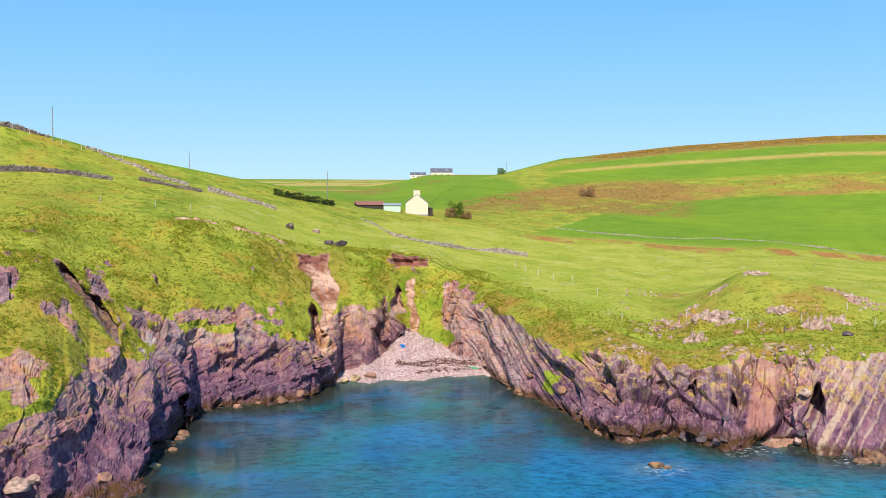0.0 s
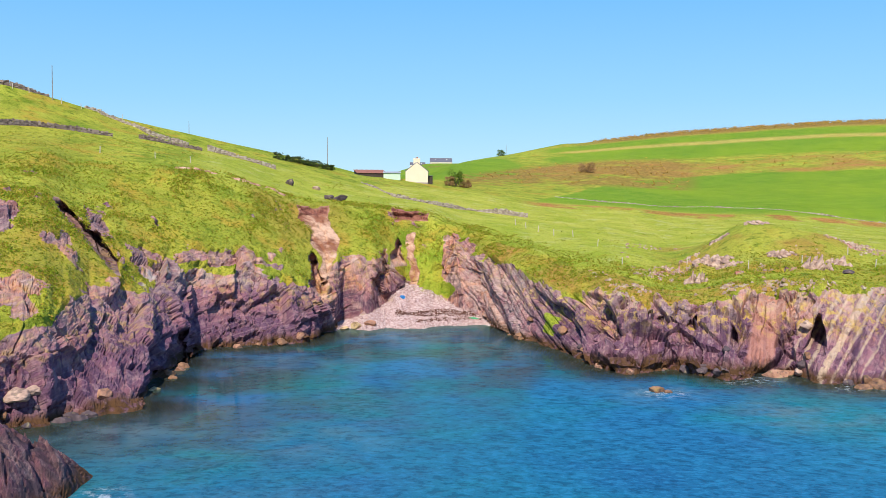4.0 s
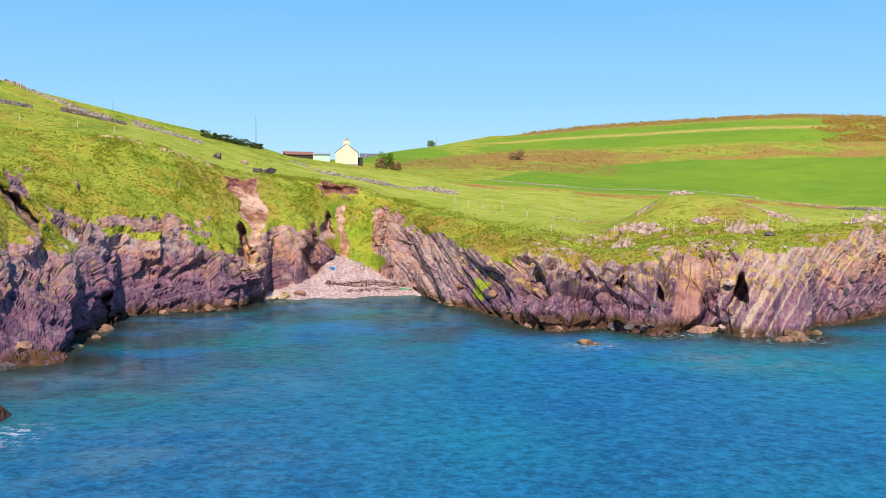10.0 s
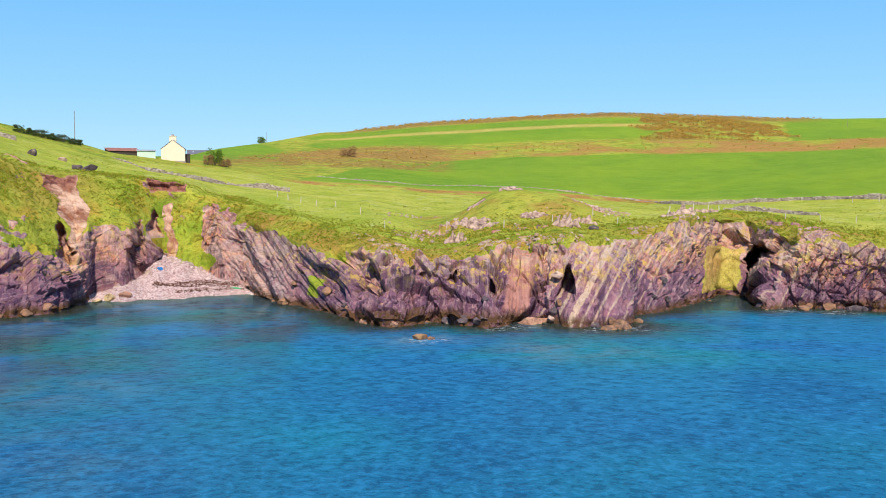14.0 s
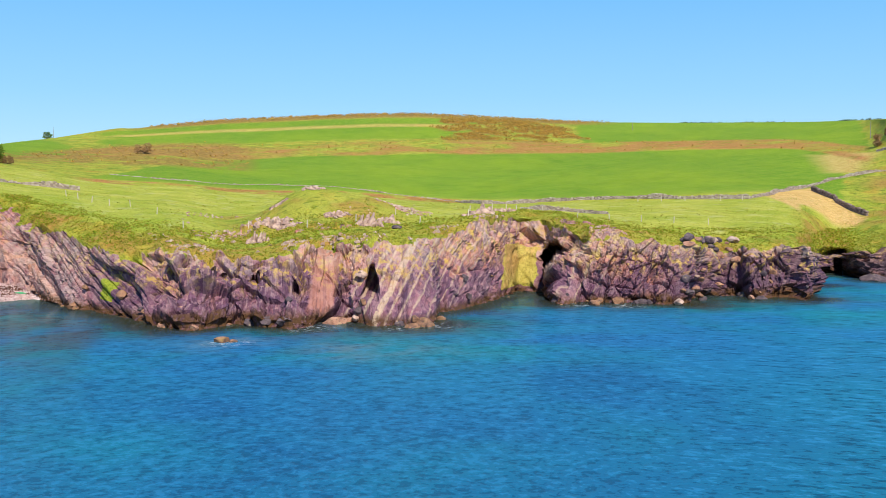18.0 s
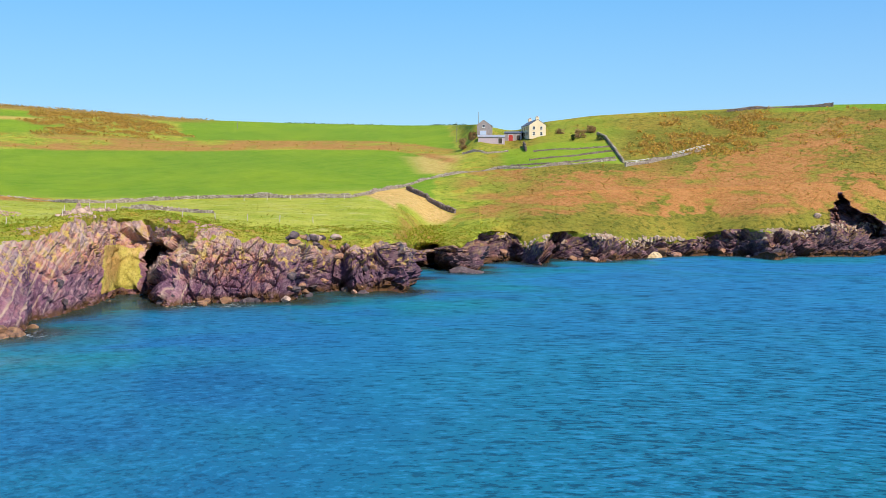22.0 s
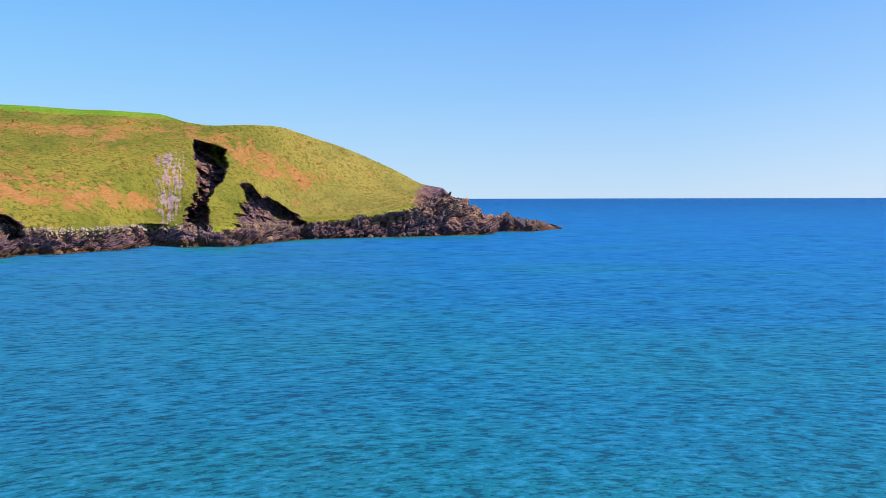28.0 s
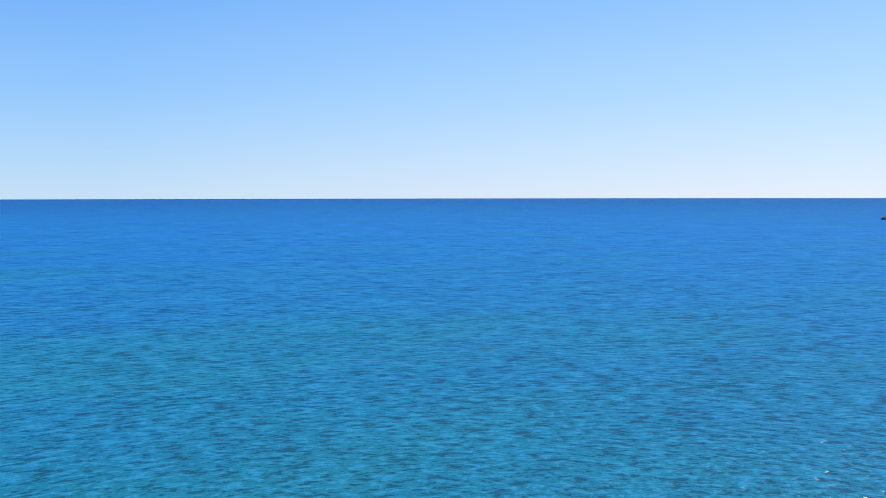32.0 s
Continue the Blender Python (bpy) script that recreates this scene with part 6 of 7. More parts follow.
WALLS = [
    ([(-4.7, 236.3), (-3.7, 227.8), (-2.8, 215.9)], 0.7, MAT_WALL_STONE, "broken dry-stone wall running down from the cottage", 0.55),
    ([(-2.8, 215.9), (-0.8, 211.6), (1.5, 217.4), (3.1, 217.1), (4.9, 216.9)], 1.1, MAT_WALL_STONE, "low grey dry-stone wall across close turf", 0.25),
    ([(-24.4, 202.8), (-22.4, 205.8), (-20.4, 207.6), (-18.4, 208.2)], 1.0, MAT_WALL_DARK, "dark tumbled dry-stone wall on a grassy hill", 0.35),
    ([(-19.8, 232.0), (-17.2, 229.6), (-16.5, 226.4), (-15.4, 223.0), (-14.4, 221.0)], 0.8, MAT_WALL_STONE, "pale tumbled dry-stone wall going downhill", 0.45),
    ([(-17.0, 213.0), (-15.4, 213.5), (-13.6, 214.0)], 1.0, MAT_WALL_DARK, "low grey dry-stone wall above a green bank", 0.3),
    ([(-13.3, 218.0), (-11.7, 217.0), (-9.6, 214.5)], 1.0, MAT_WALL_STONE, "low grey dry-stone wall above a green bank", 0.3),
    ([(-24.6, 229.5), (-23.0, 229.3), (-21.6, 230.6)], 0.8, MAT_WALL_DARK, "dark stone wall along the hill's crest", 0.15),
    ([(6.5, 279.5), (9.1, 271.5), (11.7, 274.6), (15.0, 281.0), (19, 276), (23, 272), (25.8, 268.9)], 0.5, MAT_WALL_STONE, "overgrown stone bank along a mown field", 0.95),
    ([(25.8, 268.9), (27.3, 258), (30.6, 266.0), (33.4, 263.8), (35.2, 261.4), (37.5, 257.3), (40, 255.0), (42.2, 254.1)], 1.0, MAT_WALL_STONE, "pale dry-stone wall along a mown field", 0.2),
    ([(42.2, 254.1), (44.4, 280.0), (46.5, 304.0), (47.4, 310.0)], 0.9, MAT_WALL_STONE, "dry-stone wall beside a track to the farm", 0.3),
    ([(29.6, 193.7), (31.2, 204.1), (32.9, 204.7), (34.6, 202.1)], 0.9, MAT_WALL_STONE, "low dry-stone wall above the sea arch", 0.3),
    ([(45.5, 284), (46.2, 276), (46.8, 270), (47.6, 264), (48.3, 259)], 1.6, MAT_WALL_DARK, "dark dry-stone wall beside a dry field", 0.0),
    ([(47.5, 310.0), (48.6, 314), (50.7, 317.9), (52.6, 314.2), (55.2, 318.6), (57.5, 328.0)], 0.8, MAT_WALL_STONE, "dry-stone wall below terraced lawns", 0.25),
    ([(52.8, 338.5), (55.1, 339.3), (57.3, 347.5)], 0.45, MAT_WALL_DARK, "low dark terrace wall on a lawn", 0.0),
    ([(52.6, 325.8), (54.9, 328.7), (57.3, 340.0)], 0.45, MAT_WALL_DARK, "low dark terrace wall on a lawn", 0.0),
    ([(51.5, 320.0), (54.3, 318.7), (57.4, 331.0)], 0.45, MAT_WALL_DARK, "low dark terrace wall on a lawn", 0.0),
    ([(56.4, 365.7), (56.9, 358.0), (57.2, 347.1), (57.5, 336.8), (57.9, 324.9)], 1.5, MAT_WALL_STONE, "tall dry-stone wall down the side of the lawns", 0.0),
    ([(58.0, 320.7), (59.2, 326.9), (60.1, 334.1), (61.4, 342.8), (62.5, 351.3)], 1.3, MAT_WALL_STONE, "pale dry-stone wall at the foot of the bracken", 0.1),
    ([(48.7, 350.0), (50.0, 343.3), (51.3, 346.3)], 0.9, MAT_WALL_STONE, "low dry-stone wall below the farm sheds", 0.2),
    ([(52.2, 352.0), (52.35, 342.0)], 2.2, MAT_WALL_DARK, "thick stub of dry-stone wall below the farmhouse", 0.0),
    ([(63.5, 412.0), (66.5, 418.0), (69.0, 420.0)], 1.3, MAT_WALL_DARK, "dark stone bank along the hilltop", 0.2),
]
for i, (places, height, material, label, gaps) in enumerate(WALLS):
    stone_wall(places, height * 0.85, material, label, 0.6, gaps, i + 1)


# ---- posts, poles, rails ----
def fence_post():
    h = base("fence_post", (0, 0, 0), 0, "weathered timber fence post on the clifftop", "post", "fence posts along the clifftop")
    bm = block(-0.06, 0.06, -0.06, 0.06, -0.3, 1.2, 0.012)
    part("post", bm, MAT_POST, h)
    for z in (0.55, 1.02):
        part("staple", block(-0.02, 0.02, -0.085, -0.058, z, z + 0.05), MAT_TIN, h)
    return h


POSTS = [(4.2, 198.9), (4.8, 195.2), (5.5, 192.0), (6.4, 188.9), (7.5, 188.7), (8.9, 175.1), (10.3, 155.2), (13.9, 160.0), (17.2, 146.5), (20.0, 149.7), (22.3, 160.0),
         (23.7, 150.9), (26.5, 156.5), (26.6, 171.2), (27.9, 184.7), (28.7, 188.0), (29.3, 184), (30.8, 186.0), (32.8, 178), (34.6, 177), (36.4, 181), (38.2, 184.7), (40.1, 190),
         (36.2, 252), (37.5, 251), (38.8, 250), (40.7, 249), (41.9, 250), (-19.1, 183), (-16.2, 184), (-14.3, 186), (-21.0, 228.5), (-20.0, 229.5), (-19.0, 230.6), (-17.9, 232.3), (-23.4, 228.0), (-22.6, 228.6)]
post0 = fence_post()
rng = random.Random(4)
for i, (b_, r) in enumerate(POSTS):
    m = Matrix.Translation(spot(b_, r)) @ pose(0, 0, 0, rng.uniform(-5, 5), rng.uniform(-5, 5), rng.uniform(0, 90))
    if i:
        copy_thing(post0, m)
    else:
        post0.matrix_basis = m


def utility_pole(bearing, r, height):
    h = base("utility_pole", spot(bearing, r), rng.uniform(0, 90), "slim dark timber utility pole on a hill", "pole", "utility poles")
    bm = bmesh.new()
    bmesh.ops.create_cone(bm, cap_ends=True, segments=8, radius1=0.11, radius2=0.07, depth=height + 0.6)
    bmesh.ops.translate(bm, verts=bm.verts, vec=(0, 0, (height - 0.6) / 2))
    part("pole", bm, MAT_POLE, h)


for b_, r, hh in ((-6.65, 254.0, 7.6), (-21.45, 228.9, 7.4), (3.65, 520, 5.5), (35.85, 516, 4.0), (48.35, 400, 8.0), (49.6, 392, 5.5), (-14.35, 300, 6.5)):
    utility_pole(b_, r, hh)


def rail_fence(places, label):
    """White rails on short posts."""
    h = base("rail_fence", spot(*places[0]), 0, label, "fence")
    inv = h.matrix_basis.inverted()
    pts = [inv @ spot(b_, r) for b_, r in places]
    for p in pts:
        part("post", block(p.x - 0.07, p.x + 0.07, p.y - 0.07, p.y + 0.07, p.z - 0.2, p.z + 1.25, 0.01), MAT_WHITE, h)
    for p, q in zip(pts, pts[1:]):
        for z in (0.6, 1.05):
            bm = bmesh.new()
            v = []
            for c in (p, q):
                v.append([bm.verts.new((c.x, c.y + dy, c.z + z + dz)) for dy, dz in ((-0.04, -0.07), (0.04, -0.07), (0.04, 0.07), (-0.04, 0.07))])
            for k in range(4):
                bm.faces.new((v[0][k], v[0][(k + 1) % 4], v[1][(k + 1) % 4], v[1][k]))
            bm.faces.new(v[0][::-1])
            bm.faces.new(v[1])
            part("rail", bm, MAT_WHITE, h)


rail_fence([(58.0, 323.2), (58.6, 325.5), (59.3, 329.5)], "white-painted rail fence behind a stone wall")
rail_fence([(60.6, 340.0), (61.2, 344.0), (61.9, 349.0), (62.6, 354.0)], "white-painted rail fence behind a stone wall")


# ---- rocks ----
def rock_mesh(seed, size, cuts=5, sub=3, tall=1.0):
    """An angular boulder: a ball cut flat by random planes, then roughened."""
    r_ = random.Random(seed)
    bm = bmesh.new()
    bmesh.ops.create_icosphere(bm, subdivisions=sub, radius=1.0)
    planes = []
    for _ in range(cuts * 2):
        n = Vector((r_.uniform(-1, 1), r_.uniform(-1, 1), r_.uniform(-0.7, 1))).normalized()
        planes.append((n, r_.uniform(0.45, 0.8)))
    for v in bm.verts:
        for n, d in planes:
            e_ = v.co.dot(n) - d
            if e_ > 0:
                v.co -= n * e_ * 0.92
        v.co += v.co.normalized() * 0.10 * noise.fractal(v.co * 2.3 + Vector((seed, 0, 0)), 1.0, 2.0, 4)
        v.co = Vector((v.co.x * size[0] / 2, v.co.y * size[1] / 2, v.co.z * size[2] / 2 * tall))
    return bm


def boulder(at, size, material, label, seed, name="boulder", turn=0.0, group="", tilt=0.0, sink=0.3):
    ob = part(name, rock_mesh(seed, size), material, None)
    ob.matrix_basis = Matrix.Translation(Vector(at) + Vector((0, 0, size[2] * (0.5 - sink)))) @ pose(0, 0, 0, tilt, 0, turn)
    for p in ob.data.polygons:
        p.use_smooth = False
    return tagged(ob, label, "rock", group)


def outcrop(bearing, r, w, hgt, label, seed):
    """Bedrock breaking the turf: leaning ribs side by side."""
    ro = random.Random(seed)
    h = base("rock_outcrop", spot(bearing, r), -bearing, label, "rock", "outcrops on the knoll")
    n = 8 + int(2.2 * w)
    for k in range(n):
        a_, q = k * 2.4, math.sqrt((k + 0.5) / n)
        x, y = math.cos(a_) * q * w * 0.5 + ro.uniform(-0.2, 0.2), math.sin(a_) * q * w * 0.34
        tall = hgt * ro.uniform(0.45, 1.0) * (1.0 - 0.72 * q)
        bm = rock_mesh(seed * 20 + k, (w * ro.uniform(0.20, 0.34), w * ro.uniform(0.2, 0.36), max(0.5, tall) * 1.5), 6, 2)
        bmesh.ops.rotate(bm, verts=bm.verts, cent=(0, 0, 0), matrix=Matrix.Rotation(radians(ro.uniform(5, 22)), 3, "Y"))
        p = h.matrix_basis @ Vector((x, y, 0))
        g = ground_z(math.degrees(math.atan2(p.x, p.y)), math.hypot(p.x, p.y)) - h.matrix_basis.translation.z
        bmesh.ops.translate(bm, verts=bm.verts, vec=(x, y, g - tall * 0.02))
        part("rib", bm, MAT_PALE_ROCK, h)


# outcrops on the knoll above the headland
for i, (b_, r, w, hgt, lab) in enumerate([(15.2, 156, 6.5, 4.0, "large pale cracked outcrop in grass"), (12.7, 160, 2.6, 1.3, "small pale outcrop in close turf"), (14.35, 144.5, 3.2, 4.4, "upright pale slate pinnacle on the cliff edge"),
                                            (18.9, 155, 4.4, 1.8, "low pale outcrop in grass"), (20.7, 147, 4.2, 4.6, "tall ribbed slate outcrop on the cliff edge"), (21.9, 152, 3.6, 3.2, "pale ribbed outcrop in grass"),
                                            (15.6, 170, 3.4, 0.9, "low pinkish outcrop on a knoll"), (17.6, 172, 4.4, 1.0, "low pinkish outcrop on top of a knoll"), (14.2, 167, 2.4, 0.8, "low pale outcrop on a knoll"), (16.2, 152, 3.5, 1.6, "low pale outcrop in grass"),
                                            (27.2, 163, 5.0, 4.0, "pale leaning slab on the cliff edge"), (28.6, 181, 4.0, 2.4, "dark ribbed outcrop above the arch")]):
    outcrop(b_, r, w, hgt, lab, 20 + i)
boulder(spot(22.4, 143), (1.9, 1.3, 0.9), MAT_DARK_ROCK, "single dark flat boulder on turf", 41)
boulder(spot(-5.95, 187.5), (4.0, 2.6, 2.0), MAT_DARK_ROCK, "big dark slate boulder above an earth scar", 42, turn=20)
boulder(spot(-6.6, 188.5), (2.2, 1.6, 1.5), MAT_DARK_ROCK, "dark slate boulder beside a bigger one", 43)
boulder(spot(-8.85, 197), (1.9, 1.4, 2.0), MAT_DARK_ROCK, "upright dark boulder on the grassy bank", 44)
boulder(spot(-7.3, 200), (2.4, 1.6, 1.0), MAT_PALE_ROCK, "pale stones heaped in grass", 45)
# boulders at the foot of the headland
for i, (b_, r, w, mat, lab) in enumerate([(18.8, 124.2, 3.8, MAT_RUST_ROCK, "big rusty flat boulder at the waterline"), (19.5, 126.2, 2.6, MAT_RUST_ROCK, "rusty boulder below a small cave"), (20.3, 129.0, 2.6, MAT_PALE_ROCK, "pale boulder below a small cave"),
                                          (19.9, 125.0, 1.8, MAT_PALE_ROCK, "pale boulder at the waterline"), (24.0, 120.8, 3.8, MAT_WEED_ROCK, "weed-brown rock standing off the point"), (23.2, 119.6, 2.2, MAT_WEED_ROCK, "weed-brown rock awash at the point"),
                                          (12.4, 110.5, 2.6, MAT_WEED_ROCK, "orange-brown rock awash in the sea"), (12.9, 110.0, 1.4, MAT_WEED_ROCK, "small brown rock awash in the sea"), (24.9, 128.0, 2.6, MAT_WEED_ROCK, "weed-brown rock at the foot of ribbed slate"),
                                          (30.7, 172.5, 3.0, MAT_GOLD_ROCK, "golden boulder in the mouth of the arch"), (31.1, 178.5, 2.4, MAT_GOLD_ROCK, "pale boulder inside the arch"), (31.3, 180.5, 2.0, MAT_PALE_ROCK, "pale boulder wedged inside the arch"),
                                          (-16.4, 112.5, 1.7, MAT_GOLD_ROCK, "yellow boulder beside dark rocks at the water"), (-15.4, 119.0, 1.5, MAT_WEED_ROCK, "brown stone awash beside the rock shelf"), (-23.6, 98.8, 3.4, MAT_PALE_ROCK, "pinkish boulder on the rock shelf"), (-22.6, 99.5, 2.0, MAT_PALE_ROCK, "pinkish boulder on the rock shelf"),
                                          (59.6, 259.6, 5.0, MAT_GOLD_ROCK, "pale sandy rock face on the far shore"), (68.3, 288, 3.0, MAT_PALE_ROCK, "white upright stone above the far shore"),
                                          (-5.7, 160.5, 2.2, MAT_GOLD_ROCK, "ochre flat rock at the edge of the shingle"), (-5.0, 160.0, 2.8, MAT_GOLD_ROCK, "ochre flat rock at the edge of the shingle"), (-4.3, 160.0, 2.4, MAT_RUST_ROCK, "rusty flat rock at the edge of the shingle"), (16.0, 121.0, 2.8, MAT_DARK_ROCK, "dark block fallen from the cliff"), (14.8, 124.0, 2.4, MAT_DARK_ROCK, "dark block fallen from the cliff"), (33.8, 146.5, 2.6, MAT_WEED_ROCK, "brown block at the cliff foot"), (38.5, 149.5, 2.4, MAT_PALE_ROCK, "pale slab at the cliff foot"), (36.4, 150.0, 3.0, MAT_DARK_ROCK, "dark block at the cliff foot")]):
    hgt = w * (0.55 if i != 16 else 0.62)
    p = spot(b_, r)
    p.z = max(p.z, -0.1 * w)
    boulder(p, (w, w * 0.75, hgt), mat, lab, 60 + i, turn=-b_ + 25 * (i % 5), sink=0.3)
# rocks of the reef off the far inlet, and a skerry to the south
for i, (b_, r, w, hgt) in enumerate([(48.9, 204, 7, 2.2), (49.5, 203, 6, 1.2), (47.9, 214, 6, 3.0), (98.5, 447, 9, 6.5), (99.3, 450, 6, 3.0), (100.2, 446, 4.5, 2.6), (101.4, 472, 6, 1.6), (150.6, 690, 16, 4.5), (151.7, 697, 14, 6.0)]):
    p = spot(b_, r) if b_ < 102 else Vector((r * math.sin(radians(b_)), r * math.cos(radians(b_)), 0))
    p.z = max(p.z, -0.2)
    boulder(p, (w, w * 0.7, hgt), MAT_DARK_ROCK, "dark jagged skerry standing in the sea", 90 + i, "skerry", -b_ + 20 * i, "skerries", 0, 0.3)
# loose blocks along the shore
shore_rng = random.Random(8)
kinds = [boulder((0, 0, -50), (1, 0.8, 0.7), mat, "loose slate block at the foot of the cliff", 110 + k, "shore_block", group="loose blocks along the shore") for k, mat in enumerate((MAT_DARK_ROCK, MAT_WEED_ROCK, MAT_RUST_ROCK, MAT_DARK_ROCK, MAT_WEED_ROCK))]
for i in range(110):
    b_ = shore_rng.choice((shore_rng.uniform(-24.5, -6.5), shore_rng.uniform(3.5, 29), shore_rng.uniform(31, 46), shore_rng.uniform(50, 96)))
    r = float(np.interp(b_, TH, wr)) + shore_rng.uniform(-1.2, 3.0)
    p = spot(b_, r)
    p.z = max(p.z, -0.3)
    s_ = shore_rng.uniform(0.6, 2.2) * (1.0 if b_ < 50 else 1.7)
    src = kinds[i % 5]
    m = Matrix.Translation(p + Vector((0, 0, 0.15 * s_))) @ pose(0, 0, 0, shore_rng.uniform(-20, 20), shore_rng.uniform(-20, 20), shore_rng.uniform(0, 360)) @ Matrix.Diagonal((s_, s_, s_, 1))
    if i < 5:
        src.matrix_basis = m
    else:
        c = copy_thing(src, Matrix())
        c.matrix_basis = m


# ---- the near promontory ----
def promontory():
    th = np.arange(-70, -19.0, 0.12)
    v = np.linspace(0, 1, 90)
    B_, V = np.meshgrid(th, v, indexing="ij")
    wide = np.interp(B_, [-70, -45, -30, -24, -21.5, -19.6], [26, 22, 13, 8.5, 4.5, 0.3])
    mid_r = np.interp(B_, [-70, -45, -30, -24, -21.5, -19.6], [84, 80, 76, 74.5, 75.5, 78.5])
    high = np.interp(B_, [-70, -45, -30, -24, -21.5, -19.6], [13, 12, 7.5, 4.6, 2.6, 0.2])
    R_ = mid_r + (V - 0.5) * 2 * wide
    Z_ = high * np.clip(1 - np.abs(V * 2 - 1.15) ** 2.2, -0.25, 1) - 0.35
    A_ = np.radians(B_) * R_
    n1 = fbm(A_ / 6, R_ / 6, B_ * 0, 4, 200)
    ff, bb, t1 = facets((A_ * 0.8 + R_ * 0.6) / 2.6 + 0.2 * n1, (R_ * 0.8 - A_ * 0.6) / 3.6, 210)
    f3, b3, t2 = facets((A_ * 0.8 + R_ * 0.6) / 0.9, (R_ * 0.8 - A_ * 0.6) / 1.7, 220)
    Z_ = Z_ + np.clip(high, 0, 4) / 4 * (n1 * 1.0 + ff * 0.6 - 0.5 * (1 - smooth(0, 0.08, bb)) + f3 * 0.28 - 0.25 * (1 - smooth(0, 0.1, b3)) + 0.2 * fbm(A_ / 0.7, R_ / 0.7, B_ * 0, 3, 230)
                                           - saw((A_ * 0.8 + R_ * 0.6) / 1.3, 240) * 0.3)
    st_ = np.radians(B_)
    h = new("rock_promontory")
    cuts = [0, 160, 270, 330, 365, 395, len(th) - 1]
    for a, b_ in zip(cuts, cuts[1:]):
        s_ = slice(a, b_ + 1)
        ob = sheet("ledge", np.stack([R_ * np.sin(st_), R_ * np.cos(st_), Z_], -1)[s_], b_ + 1 - a, len(v), MAT_LAND,
                   {k: w[s_] for k, w in dict(rock=Z_ * 0 + 1, bed=A_ * 0.8 + R_ * 0.6, moor=Z_ * 0, wet=(1 - smooth(0.4, 1.6, Z_ + 0.4 * n1)), lush=Z_ * 0, black=Z_ * 0 + 1, tone=t1 * 0.35, tone2=t2 * 0.6).items()})
        ob.parent = h
    tagged(h, "dark bedded rock promontory running into the sea", "rock")


promontory()


# ---- plants ----
def leaf_cloud(lumps, count, size, rng_, flat=0.5):
    """Small leaves scattered over lumps (x, y, z, rx, ry, rz)."""
    verts, faces = [], []
    for i in range(count):
        x, y, z, rx, ry, rz_ = lumps[rng_.randrange(len(lumps))]
        d = Vector((rng_.gauss(0, 1), rng_.gauss(0, 1), rng_.gauss(0, 1))).normalized() * (rng_.random() ** 0.35)
        c = Vector((x + d.x * rx, y + d.y * ry, z + d.z * rz_))
        a = Vector((rng_.gauss(0, 1), rng_.gauss(0, 1), rng_.gauss(0, flat))).normalized() * size * rng_.uniform(0.6, 1.3)
        b_ = a.cross(Vector((rng_.gauss(0, 1), rng_.gauss(0, 1), rng_.gauss(0, 1)))).normalized() * size * rng_.uniform(0.4, 0.8)
        k = len(verts)
        verts += [tuple(c - a), tuple(c + b_), tuple(c + a), tuple(c - b_)]
        faces.append((k, k + 1, k + 2, k + 3))
    return verts, faces


def bush(bearing, r, w, hgt, material, label, seed, leaves=700, leaf=0.2, group=""):
    rb = random.Random(seed)
    h = base("bush", spot(bearing, r), rb.uniform(0, 360), label, "bush", group)
    stems = bmesh.new()
    lumps = []
    for i in range(7):
        a = rb.uniform(0, 6.28)
        tip = Vector((math.cos(a) * w * rb.uniform(0.12, 0.34), math.sin(a) * w * rb.uniform(0.12, 0.34), hgt * rb.uniform(0.45, 0.78)))
        lumps.append((tip.x, tip.y, tip.z, w * rb.uniform(0.14, 0.24), w * rb.uniform(0.14, 0.24), hgt * rb.uniform(0.16, 0.26)))
        lumps.append((tip.x * 1.1, tip.y * 1.1, hgt * 0.25, w * 0.2, w * 0.2, hgt * 0.22))
        made = bmesh.ops.create_cone(stems, cap_ends=True, segments=6, radius1=0.09, radius2=0.02, depth=tip.length)
        rot = tip.to_track_quat("Z", "Y").to_matrix().to_4x4()
        bmesh.ops.transform(stems, matrix=Matrix.Translation(tip / 2) @ rot, verts=made["verts"])
    part("stems", stems, MAT_BARK, h)
    v, f = leaf_cloud(lumps, leaves, leaf, rb)
    me = bpy.data.meshes.new("crown")
    me.from_pydata(v, [], f)
    me.materials.append(material)
    c = new("crown", me)
    c.parent = h
    return h


bush(0.75, 277, 5.4, 5.0, MAT_BUSH, "dense green bush beside the cottage", 1, 1300)
bush(0.35, 274, 3.2, 3.0, MAT_BUSH_BROWN, "reddish bare shrub beside the cottage", 2, 700)
bush(1.35, 276, 3.6, 2.6, MAT_BUSH_BROWN, "brown bare shrub by a stone wall", 3, 700)
bush(3.3, 500, 5.5, 3.6, MAT_BUSH, "small round dark tree on the skyline", 4, 700, 0.25)
bush(8.3, 368, 8.0, 4.0, MAT_BUSH_BROWN, "broad brown thicket on the slope", 5, 900, 0.25)
bush(48.7, 360, 4.6, 4.6, MAT_BUSH_BROWN, "brown bush beside the farm track", 6, 700, 0.25)
bush(49.25, 366, 4.0, 4.0, MAT_BUSH_BROWN, "rusty brown bush beside the stone barn", 7, 700, 0.25)
bush(55.4, 358, 5.5, 3.6, MAT_BUSH_BROWN, "brown shrub at the top of the lawns", 8, 800, 0.25)
bush(56.0, 368, 5.0, 3.4, MAT_BUSH_BROWN, "brown shrub at the top of the lawns", 9, 800, 0.25)
bush(55.0, 354, 2.6, 2.4, MAT_HEDGE, "small dark shrub on the lawn", 10, 500)
